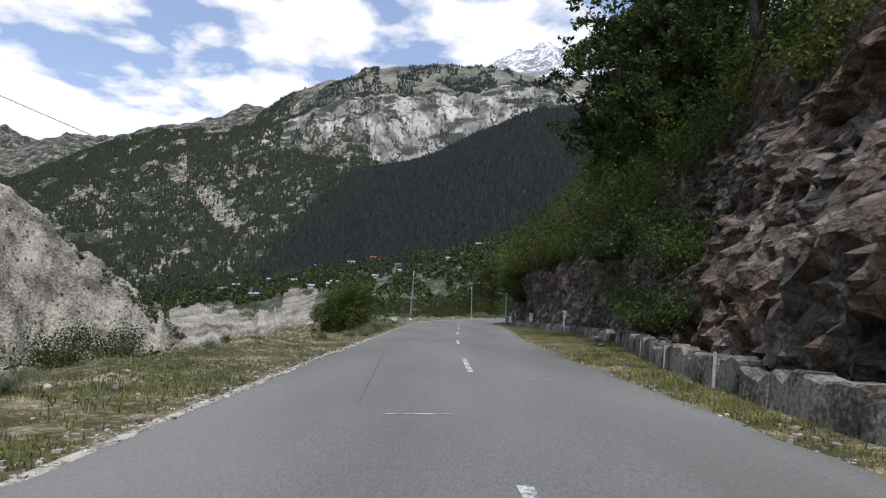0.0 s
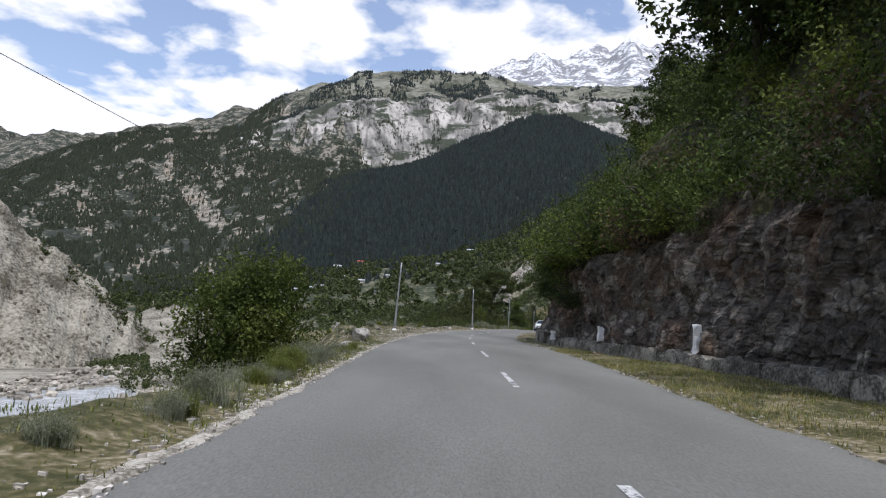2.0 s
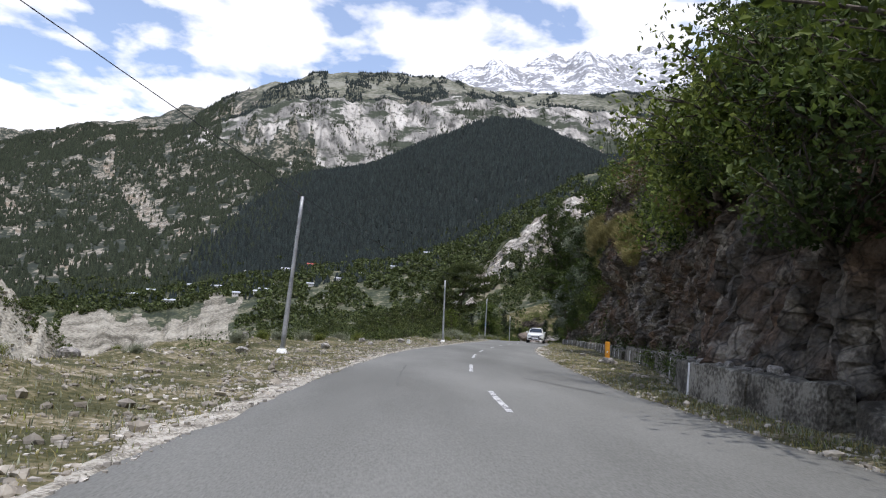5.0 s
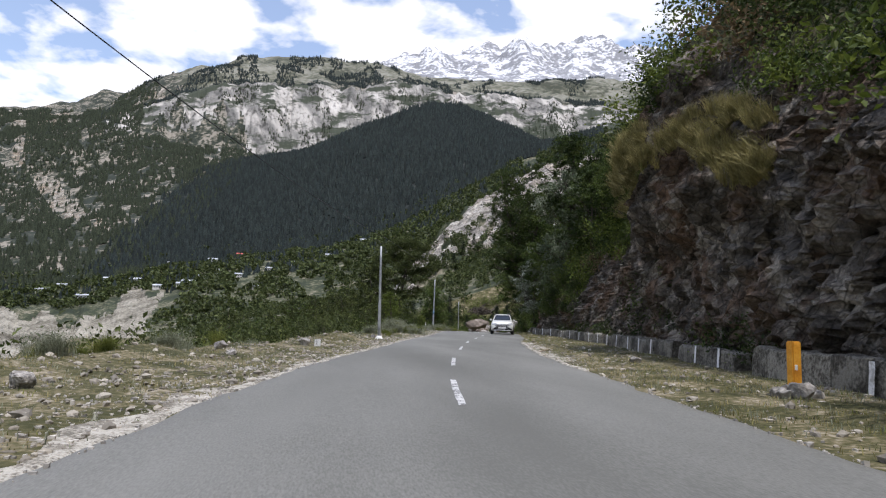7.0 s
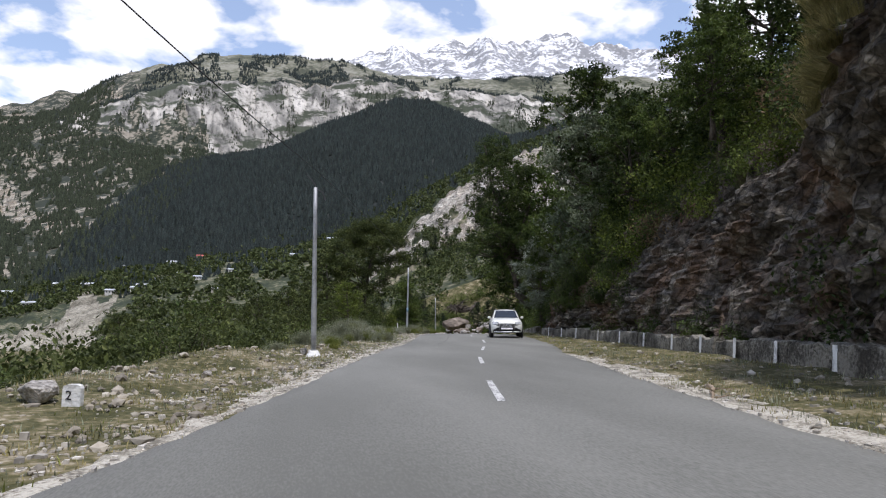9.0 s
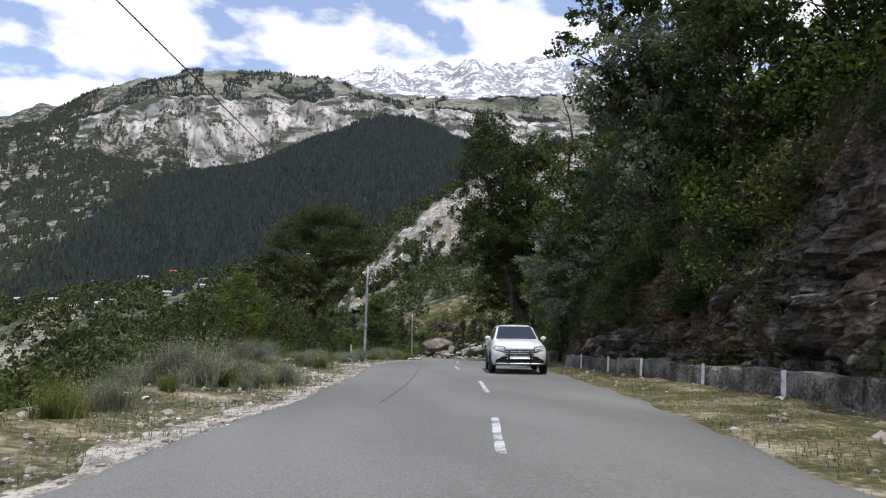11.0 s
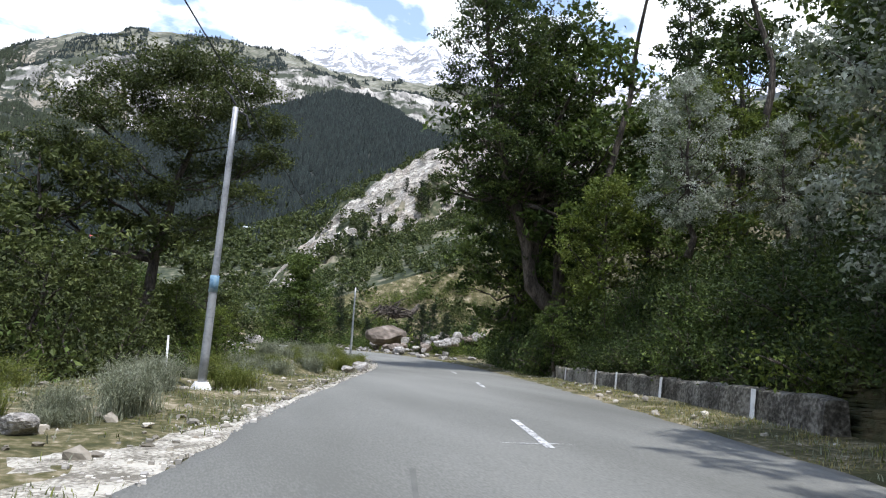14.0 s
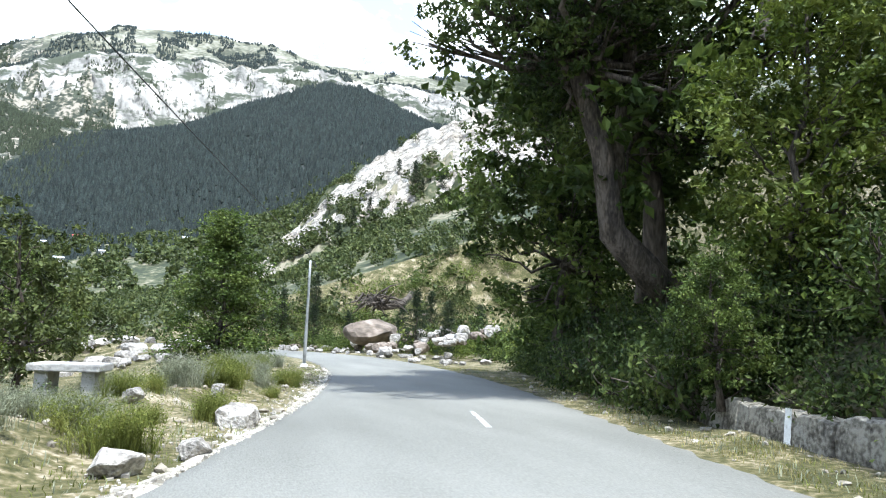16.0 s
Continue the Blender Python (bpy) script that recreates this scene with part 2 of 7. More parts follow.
def part(name, bm, mat, parent, label="", smooth=False):
    """Links a bmesh as one mesh object under a thing or a part."""
    me = bpy.data.meshes.new(name)
    bm.normal_update()
    bm.to_mesh(me)
    bm.free()
    me.materials.append(mat)
    if smooth:
        me.polygons.foreach_set("use_smooth", np.ones(len(me.polygons), bool))
    ob = new(name, me)
    ob.parent = parent
    if label:
        ob["label"] = label
    return ob


def thing(name, m, label, category, group="", kind=""):
    ob = new(name)
    ob.matrix_world = m
    return tagged(ob, label, category, group, kind)


def box(bm, size, at=(0, 0, 0), bevel=0.0, m=None):
    r = bmesh.ops.create_cube(bm, size=1.0)
    for v in r["verts"]:
        v.co = Vector((v.co.x * size[0], v.co.y * size[1], v.co.z * size[2]))
    if bevel:
        es = list({e for v in r["verts"] for e in v.link_edges})
        r2 = bmesh.ops.bevel(bm, geom=es, offset=bevel, segments=2, affect="EDGES")
        vs = list({v for v in r2["verts"]} | {v for f in r2["faces"] for v in f.verts} | {v for v in r["verts"] if v.is_valid})
    else:
        vs = r["verts"]
    mm = Matrix.Translation(at) @ (m or Matrix())
    bmesh.ops.transform(bm, matrix=mm, verts=[v for v in vs if v.is_valid])
    return bm


def tube_arrays(path, radii, sides=7):
    """Vertices and faces of a tapered tube along a polyline."""
    path = np.asarray(path, float)
    n = len(path)
    tang = np.gradient(path, axis=0)
    tang /= np.linalg.norm(tang, axis=1)[:, None] + 1e-9
    ref = np.array([0.31, 0.95, 0.05])
    side = np.cross(tang, ref)
    side /= np.linalg.norm(side, axis=1)[:, None] + 1e-9
    up = np.cross(tang, side)
    ang = np.linspace(0, 2 * np.pi, sides, endpoint=False)
    ring = side[:, None] * np.cos(ang)[None, :, None] + up[:, None] * np.sin(ang)[None, :, None]
    v = (path[:, None] + ring * np.asarray(radii)[:, None, None]).reshape(-1, 3)
    f = [(i * sides + k, i * sides + (k + 1) % sides, (i + 1) * sides + (k + 1) % sides, (i + 1) * sides + k) for i in range(n - 1) for k in range(sides)]
    f += [tuple(range(sides))[::-1], tuple((n - 1) * sides + k for k in range(sides))]
    return v, f


def joined(pieces):
    vs, fs, base = [], [], 0
    for v, f in pieces:
        vs.append(np.asarray(v))
        fs += [tuple(i + base for i in face) for face in f]
        base += len(v)
    return np.concatenate(vs), fs


# ---- the plan: the road's line, levels and the rock wall beside it ----
ROAD_X = smooth_curve([(-60, 0.3), (20, 0.35), (30, 0.5), (40, 0.9), (50, 1.15), (60, 1.55), (65, 1.95), (70, 2.7), (77, 3.6), (85, 5.1), (91, 6.5), (97, 8.0), (103, 9.5),
                       (111, 12.2), (117, 13.8), (123, 15.2), (128, 16.3), (133, 17.8), (137, 19.1), (141, 20.4), (145, 21.8), (149, 23.0), (153, 24.3), (160, 26.0), (166, 27.3),
                       (175, 28.3), (184, 28.4), (192, 26.5), (200, 21.5), (208, 13.0), (216, 3.0), (230, -16)], -60, 230, 3.0)
ROAD_Z = smooth_curve([(-60, 0), (128, 0), (136, -0.12), (145, -0.42), (154, -0.8), (172, -1.25), (200, -1.7), (230, -2.0)], -60, 230, 4.0)
HALF = smooth_curve([(-60, 3.1), (30, 3.1), (38, 3.5), (48, 3.7), (60, 3.25), (80, 3.45), (92, 3.0), (112, 3.25), (124, 3.5), (135, 3.2), (230, 3.2)], -60, 230, 3.0)
# from the road's middle to the foot of the rock, to the right
FOOT = smooth_curve([(-60, 4.3), (8, 4.1), (14, 4.8), (26, 7.0), (36, 7.2), (42, 6.9), (49, 5.7), (57, 4.9), (64, 4.6), (70, 6.3), (77, 7.4), (90, 7.8), (102, 7.8), (107, 7.3), (112, 6.6), (118, 6.3),
                     (124, 5.3), (136, 5.5), (145, 5.2), (156, 5.1), (175, 6.0), (230, 8.0)], -60, 230, 1.5)
ROCK_H = smooth_curve([(-60, 9), (12, 10), (20, 8), (28, 5.5), (36, 5), (46, 4.8), (56, 4.5), (63, 5.2), (70, 4.6), (78, 5.2), (85, 7.4), (90, 10.2), (97, 9.4), (106, 6.4), (112, 5.2), (119, 4.2), (126, 2.6), (134, 1.0), (230, 0.6)], -60, 230, 2.0)


def bearing(y):
    return np.arctan2(ROAD_X(y + 0.5) - ROAD_X(y - 0.5), 1.0)


def beside(y, u):
    """The place u metres to the right of the road's middle."""
    a = bearing(y)
    return ROAD_X(y) + u * np.cos(a), y - u * np.sin(a)


# ---- the mountains round the valley ----
MID = (0.3, 55.0, 1.2)
LAYERS = [  # distance, then elevation in degrees by bearing in degrees
    (170, [(-180, -1), (-60, -7), (-30, -7.5), (-20, -6.8), (-12, -4.5), (-5, -1.8), (5, -0.5), (20, 4), (45, 14), (180, 6)]),
    (330, [(-180, 3), (-90, 0), (-60, -5), (-30, -5.2), (-24, -4.4), (-18, -4.2), (-14, -2), (-10, -0.9), (0, 0.9), (8, 3.0), (14, 7.5), (25, 12), (60, 18), (180, 8)]),
    (620, [(-180, 6), (-60, 5), (-30, 0.6), (-26, 1.0), (-20, 1.8), (-12, 3.6), (-5, 5.4), (2, 6.8), (7, 8.6), (12, 11.6), (17, 14.2), (25, 16), (60, 20), (180, 10)]),
    (1000, [(-180, 9), (-60, 8), (-35, 4.5), (-26, 5.5), (-20, 7.2), (-14, 9.6), (-9, 11.7), (-5, 12.9), (-1.2, 14.3), (3.7, 16.8), (8.8, 18.6), (11.8, 18.9), (14.9, 17.4), (18.8, 15.6), (25, 15), (60, 20), (180, 11)]),
    (1130, [(-180, 10), (-60, 9), (-35, 6), (-26, 7.2), (-20, 9), (-14, 11), (-9, 12.2), (-5, 12.3), (2, 13), (9, 14), (14, 14), (19, 14.2), (25, 14), (60, 20), (180, 12)]),
    (1330, [(-180, 10), (-60, 9), (-35, 7), (-26, 9.6), (-21, 11.5), (-15, 13.6), (-9, 13.6), (-3, 13.7), (2, 14.4), (8, 15), (15, 15), (22, 15.2), (40, 15), (180, 12)]),
    (1480, [(-180, 10), (-60, 9), (-35, 7.6), (-26, 11.2), (-21, 12.8), (-15, 15.6), (-12, 17.2), (-9, 18.6), (-3, 19.4), (3.5, 19.6), (9, 19.3), (17, 18.6), (23, 18), (40, 17), (180, 12)]),
    (1900, [(-180, 10), (-60, 9), (-35, 8.6), (-31, 11.0), (-28.8, 12.6), (-24.6, 14.2), (-20.3, 14.6), (-17.5, 15.6), (-15.3, 17.2), (-13.1, 18.8), (-10.9, 20.0), (-7.5, 20.9), (-2.6, 21.2), (3.5, 21.2), (9.2, 20.4), (17, 20.3), (22.7, 20.1), (40, 18), (180, 12)]),
    (2500, [(-180, 9), (-35, 8), (-20, 12), (-10, 15), (0, 18), (3.5, 19.5), (9, 20), (17, 20), (30, 19), (180, 11)]),
    (3100, [(-180, 9), (-45, 9), (-35, 11.0), (-28, 13.2), (-23.4, 15.2), (-20.3, 15.9), (-18, 17.0), (-15.6, 16.8), (-10, 15), (0, 18), (5, 20.4), (17, 21.2), (30, 20), (180, 11)]),
    (3900, [(-180, 9), (-20, 12), (-3, 18), (3.5, 21.5), (5.6, 22.5), (9.1, 23.1), (11.7, 23.3), (14.0, 24.1), (15.3, 23.5), (17.0, 24.3), (19.3, 23.2), (23.2, 23.5), (26.4, 22.7), (31, 22), (45, 20), (180, 11)]),
    (4400, [(-180, 4), (0, 12), (20, 15), (180, 4)]),
]


def far_height(az, r):
    """Level at a bearing (degrees) and distance from MID."""
    az, r = np.asarray(az, float), np.asarray(r, float)
    rs = np.array([l[0] for l in LAYERS], float)
    zs = np.stack([d * np.tan(np.radians(lerp(az, pts))) for d, pts in LAYERS])
    k = np.clip(np.searchsorted(rs, r) - 1, 0, len(rs) - 2)
    f = np.clip((r - rs[k]) / (rs[k + 1] - rs[k]), 0, 1)
    idx = np.arange(len(r))
    return MID[2] + zs[k, idx] * (1 - f) + zs[k + 1, idx] * f


# ---- the ground ----
VERGE = smooth_curve([(-60, 4.5), (18, 3.2), (26, 1.5), (33, 0.7), (48, 0.9), (56, 3.0), (64, 6.0), (75, 6.5), (90, 4.5), (100, 3.4), (115, 3.2), (128, 4.5), (140, 3.4), (160, 3.0), (230, 6)], -60, 230, 3.0)
DROP = smooth_curve([(-60, 14), (80, 14), (95, 6.0), (120, 4.5), (150, 3.2), (170, 3.5), (230, 3)], -60, 230, 6.0)


def near_height(x, y):
    """Level of the ground round the road: a flat verge, a bank falling to the river on the left, the slope on the right."""
    yy = np.clip(y, -60, 229)
    a = bearing(yy)
    u = (x - ROAD_X(yy)) * np.cos(a)
    half, verge, foot = HALF(yy), VERGE(yy), FOOT(yy)
    z = ROAD_Z(yy) - 0.02 + 0 * u
    edge = np.abs(u) - half
    z = z - 0.10 * np.clip(-(edge + 0.25) / 0.3, 0, 1)
    rough = 0.05 * fbm(x * 0.9, y * 0.9, 3, 3) + 0.02 * fbm(x * 4, y * 4, 2, 5)
    z = z + (rough + 0.03) * np.clip(edge / 0.8, 0, 1)
    left = -u - half - verge
    fall = DROP(yy) * (1 - np.exp(-np.clip(left, 0, None) / 14.0)) * (1 + 0.12 * fbm(x * 0.1, y * 0.1, 3, 8))
    z = z + 0.25 * np.clip((edge - 0.5) / 1.2, 0, 1) * np.clip(1 - np.abs(left + 0.6) / 2.0, 0, 1) * (0.8 + fbm(x * 0.35, y * 0.35, 2, 11))
    fall = fall + np.clip((left - 16) / 28, 0, 1) * np.clip(18.5 - DROP(yy), 0, None) * np.clip((190 - yy) / 30, 0, 1)
    z = z - np.where(left > 0, fall, 0)
    right = u - foot - 1.5
    return z + np.where(right > 0, np.clip(right, 0, 40) * 0.75, 0) * np.clip((165 - yy) / 30, 0, 1)


def border(x, y):
    """1 well inside the near ground, 0 at its rim."""
    return np.clip(np.minimum(np.minimum(x + 62, 70.4 - x), np.minimum(y + 46, 225.4 - y)) / 16, 0, 1)


def ground_height(x, y):
    b = border(x, y)
    az, r = np.degrees(np.arctan2(x - MID[0], y - MID[1])), np.hypot(x - MID[0], y - MID[1])
    return near_height(x, y) * b + (1 - b) * far_height(az.ravel(), r.ravel()).reshape(x.shape)


def ground():
    xs = np.concatenate([np.arange(-62, -14, 1.6), np.arange(-14, 44, 0.42), np.arange(44, 72, 1.6)])
    ys = np.arange(-46, 226, 0.55)
    X, Y = np.meshgrid(xs, ys)
    Z = ground_height(X, Y)
    ob = mesh_object("ground", np.stack([X, Y, Z], -1).reshape(-1, 3), grid_faces(len(ys), len(xs)), EARTH, smooth=True)
    tagged(ob, "dry stony earth verge with thin grass beside the road", "ground", kind="structure")


def road():
    ys = np.arange(-46, 226, 0.35)
    us = np.array([-1.0, -0.985, -0.9, -0.6, -0.3, 0, 0.3, 0.6, 0.9, 0.985, 1.0])
    half = HALF(ys)
    L = half + 0.09 * fbm(ys * 0.9, ys * 0 + 1, 4, 21)
    R = half + 0.09 * fbm(ys * 0.9, ys * 0 + 7, 4, 23)
    verts = []
    for y, l, r in zip(ys, L, R):
        for k, s in enumerate(us):
            u = s * (l if s < 0 else r)
            x, yy = beside(y, u)
            z = float(ROAD_Z(y)) + 0.03 * (1 - s * s) - (0.07 if k in (0, len(us) - 1) else 0.0)
            verts.append((x, yy, z))
    ob = mesh_object("road", verts, grid_faces(len(ys), len(us)), ASPHALT, smooth=True)
    return tagged(ob, "narrow grey asphalt mountain road with crumbling edges", "road", kind="structure")


ROAD = road()
ground()


def road_strip(name, y0, y1, u0, u1, width, mat, rng, lift=0.006, steps=8, ragged=0.12):
    """A thin irregular strip lying on the asphalt from (y0, u0) to (y1, u1)."""
    verts = []
    for k in range(steps + 1):
        f = k / steps
        y, u = y0 + f * (y1 - y0), u0 + f * (u1 - u0)
        half = float(HALF(y))
        for s in (-1, 1):
            w = width / 2 * (1 + ragged * rng.uniform(-1, 1))
            x, yy = beside(y, u + s * w)
            verts.append((x, yy, float(ROAD_Z(y)) + 0.03 * (1 - ((u + s * w) / half) ** 2) + lift))
    return mesh_object(name, verts, grid_faces(steps + 1, 2), mat, ROAD)


def markings():
    rng = random.Random(4)
    for y0, y1 in ((1.2, 4.4), (12.3, 15.8), (22.5, 25.2), (31.8, 35.0), (41.0, 44.5), (50.8, 53.6), (59.4, 62.5), (67.8, 71.2), (76.3, 79.9), (83.6, 86.6), (91.8, 94.6), (98.8, 101.4), (105.2, 108.0),
                   (112.2, 115.8), (122.3, 125.0), (130.4, 132.8), (140.1, 142.6), (150.3, 153.0)):
        y = (y0 + y1) / 2
        shift = float(lerp(y, [(0, 0.25), (15, 0.25), (40, 0.25), (62, 0.25), (70, 0.0), (90, 0.15), (112, 0.4), (124, 0.05), (142, 0.6), (160, 0.3)]))
        road_strip("lane_dash", y0, y1, shift, shift, 0.105, LINE_PAINT, rng)
    for y0, u0, y1, u1, w in ((62.6, -1.5, 69.5, -1.9, 0.05), (66.5, 1.3, 63.3, 2.6, 0.1), (110, -1.6, 129, -1.3, 0.045), (8, -1.3, 19, -1.9, 0.022)):
        road_strip("tar_streak", y0, y1, u0, u1, w, TAR, rng, 0.004, 24, 0.5)
    for y0, u0, u1 in ((7.2, -0.9, -0.2), (11.3, 1.0, 1.6), (16.4, 1.1, 1.9), (130.6, -0.1, 0.5)):
        road_strip("paint_smear", y0, y0 + 0.12, u0, u1, 0.25, LINE_PAINT, rng, 0.005, 10, 0.7)


markings()


def far_surface(az, r):
    x, y = MID[0] + r * np.sin(np.radians(az)), MID[1] + r * np.cos(np.radians(az))
    z = far_height(az, r)
    size = np.clip(r / 1000, 0.12, 4)
    z = z + 13 * np.clip(size, 0.1, 1.6) * fbm(x / 160, y / 160, 5, 31) * np.clip((r - 200) / 500, 0.15, 1)
    gully = ridged(az / 1.6 + 0.3 * fbm(x / 400, y / 400, 2, 4), r / 900, 4, 37)
    steep = np.clip(1 - np.abs(r - 1420) / 160, 0, 1)
    z = z + 26 * steep * gully
    snow = np.clip((r - 2900) / 700, 0, 1)
    z = z + snow * (95 * (ridged(x / 420, y / 420, 5, 41) - 0.35) + 30 * fbm(x / 90, y / 90, 4, 43))
    cut = np.clip(1.3 - np.abs(az + 19) / 6.5, 0, 1) * np.clip((r - 230) / 60, 0, 1) * np.clip((520 - r) / 60, 0, 1)
    z = z - cut * 3.5 * (ridged(az / 0.8 + 0.4 * fbm(x / 30, y / 30, 2, 45), r / 160, 4, 46) - 0.3)
    b = border(x, y)
    return x, y, np.where(b > 0, np.minimum(z, ground_height(x, y) - 2.5 * b), z)


# the hill's shade and bluish haze are put into this floor colour
SHADED_FOREST_FLOOR = material("shaded_forest_floor", ((0.019, 0.025, 0.023), (0.032, 0.039, 0.036), (0.052, 0.059, 0.054)), 0.03, 0.2, 0.95, 0, stops=(0.3, 0.5, 0.72), speck=0.4)
MOUNTAIN = material("mountain_side", ((0.028, 0.035, 0.025), (0.05, 0.057, 0.04), (0.105, 0.10, 0.074), (0.26, 0.235, 0.19)), 0.035, 0.16, 0.95, 0, stops=(0.42, 0.50, 0.57, 0.64), speck=0.5)
GREEN_VALLEY = material("green_valley", ((0.022, 0.030, 0.016), (0.045, 0.055, 0.027), (0.085, 0.09, 0.05), (0.22, 0.20, 0.14)), 0.05, 0.4, 0.95, 0, stops=(0.32, 0.47, 0.58, 0.70), speck=0.5)
BARE_SCAR = rock_material("bare_scar", (0.06, 0.06, 0.045), (0.24, 0.215, 0.165), (0.28, 0.225, 0.16), (0.42, 0.385, 0.32), 16.0, 30, 0.52, 0.5, (1.6, 1.6, 0.5))
ALPINE = material("alpine_meadow", ((0.06, 0.065, 0.045), (0.14, 0.14, 0.10), (0.24, 0.235, 0.19)), 0.012, 0.08, 0.95, 0, stops=(0.34, 0.5, 0.68), speck=0.5)
SNOW = material("snow_and_rock", ((0.22, 0.225, 0.235), (0.34, 0.345, 0.355), (0.64, 0.65, 0.67), (0.8, 0.81, 0.83)), 0.01, 0.05, 0.8, 0, stops=(0.40, 0.51, 0.57, 0.7), speck=0.5)
SCREE = material("scree", ((0.095, 0.084, 0.06), (0.20, 0.184, 0.142), (0.292, 0.270, 0.214), (0.40, 0.374, 0.302)), 0.06, 0.7, 0.95, 0.8, stops=(0.32, 0.44, 0.56, 0.7), speck=0.55)


def slab_cliff_material():
    """A far pale rock wall: broad slanting slabs, dark upright cracks and ledges of scrub."""
    m = bpy.data.materials.new("cliff_face")
    m.use_nodes = True
    nodes, link = m.node_tree.nodes, m.node_tree.links.new
    bsdf = nodes["Principled BSDF"]
    bsdf.inputs["Roughness"].default_value, bsdf.inputs["Specular IOR Level"].default_value = 0.9, 0.2
    co = nodes.new("ShaderNodeTexCoord")

    def layer(scale, detail, stretch, lean, rough, stops):
        mp, n, r = nodes.new("ShaderNodeMapping"), nodes.new("ShaderNodeTexNoise"), nodes.new("ShaderNodeValToRGB")
        turn = nodes.new("ShaderNodeMapping")
        turn.inputs["Rotation"].default_value = (0, radians(lean), 0)
        mp.inputs["Scale"].default_value = stretch
        n.inputs["Scale"].default_value, n.inputs["Detail"].default_value, n.inputs["Roughness"].default_value = scale, detail, rough
        link(co.outputs["Object"], turn.inputs[0])
        link(turn.outputs[0], mp.inputs[0])
        link(mp.outputs[0], n.inputs["Vector"])
        while len(r.color_ramp.elements) < len(stops):
            r.color_ramp.elements.new(0.5)
        for e, (p, c) in zip(r.color_ramp.elements, stops):
            e.position, e.color = p, (*c, 1)
        link(n.outputs["Fac"], r.inputs[0])
        return r.outputs[0]

    def blend(kind, fac, a, b):
        x = nodes.new("ShaderNodeMixRGB")
        x.blend_type = kind
        for k, v in enumerate((fac, a, b)):
            if isinstance(v, (int, float)):
                x.inputs[k].default_value = v
            elif isinstance(v, tuple):
                x.inputs[k].default_value = (*v, 1)
            else:
                link(v, x.inputs[k])
        return x.outputs[0]

    slabs = layer(0.022, 7, (1, 0.6, 0.30), 24, 0.62, ((0.34, (0.12, 0.118, 0.108)), (0.47, (0.27, 0.26, 0.235)), (0.54, (0.46, 0.435, 0.39)), (0.68, (0.60, 0.57, 0.52))))
    cracks = layer(0.11, 5, (1, 0.6, 0.20), 10, 0.6, ((0.36, (0.22, 0.22, 0.22)), (0.50, (0.95, 0.95, 0.95)), (0.7, (1, 1, 1))))
    scrub = layer(0.016, 8, (0.8, 0.8, 1.7), 0, 0.68, ((0.50, (0, 0, 0)), (0.56, (1, 1, 1))))
    col = blend("MULTIPLY", 0.9, slabs, cracks)
    col = blend("MIX", scrub, col, (0.055, 0.064, 0.044))
    link(col, bsdf.inputs["Base Color"])
    return m


CLIFF_FACE = slab_cliff_material()

RUBBLE = material("rubble", ((0.07, 0.058, 0.042), (0.17, 0.145, 0.11), (0.40, 0.36, 0.285)), 0.4, 3, 0.95, 0.3, by_island=0.4)


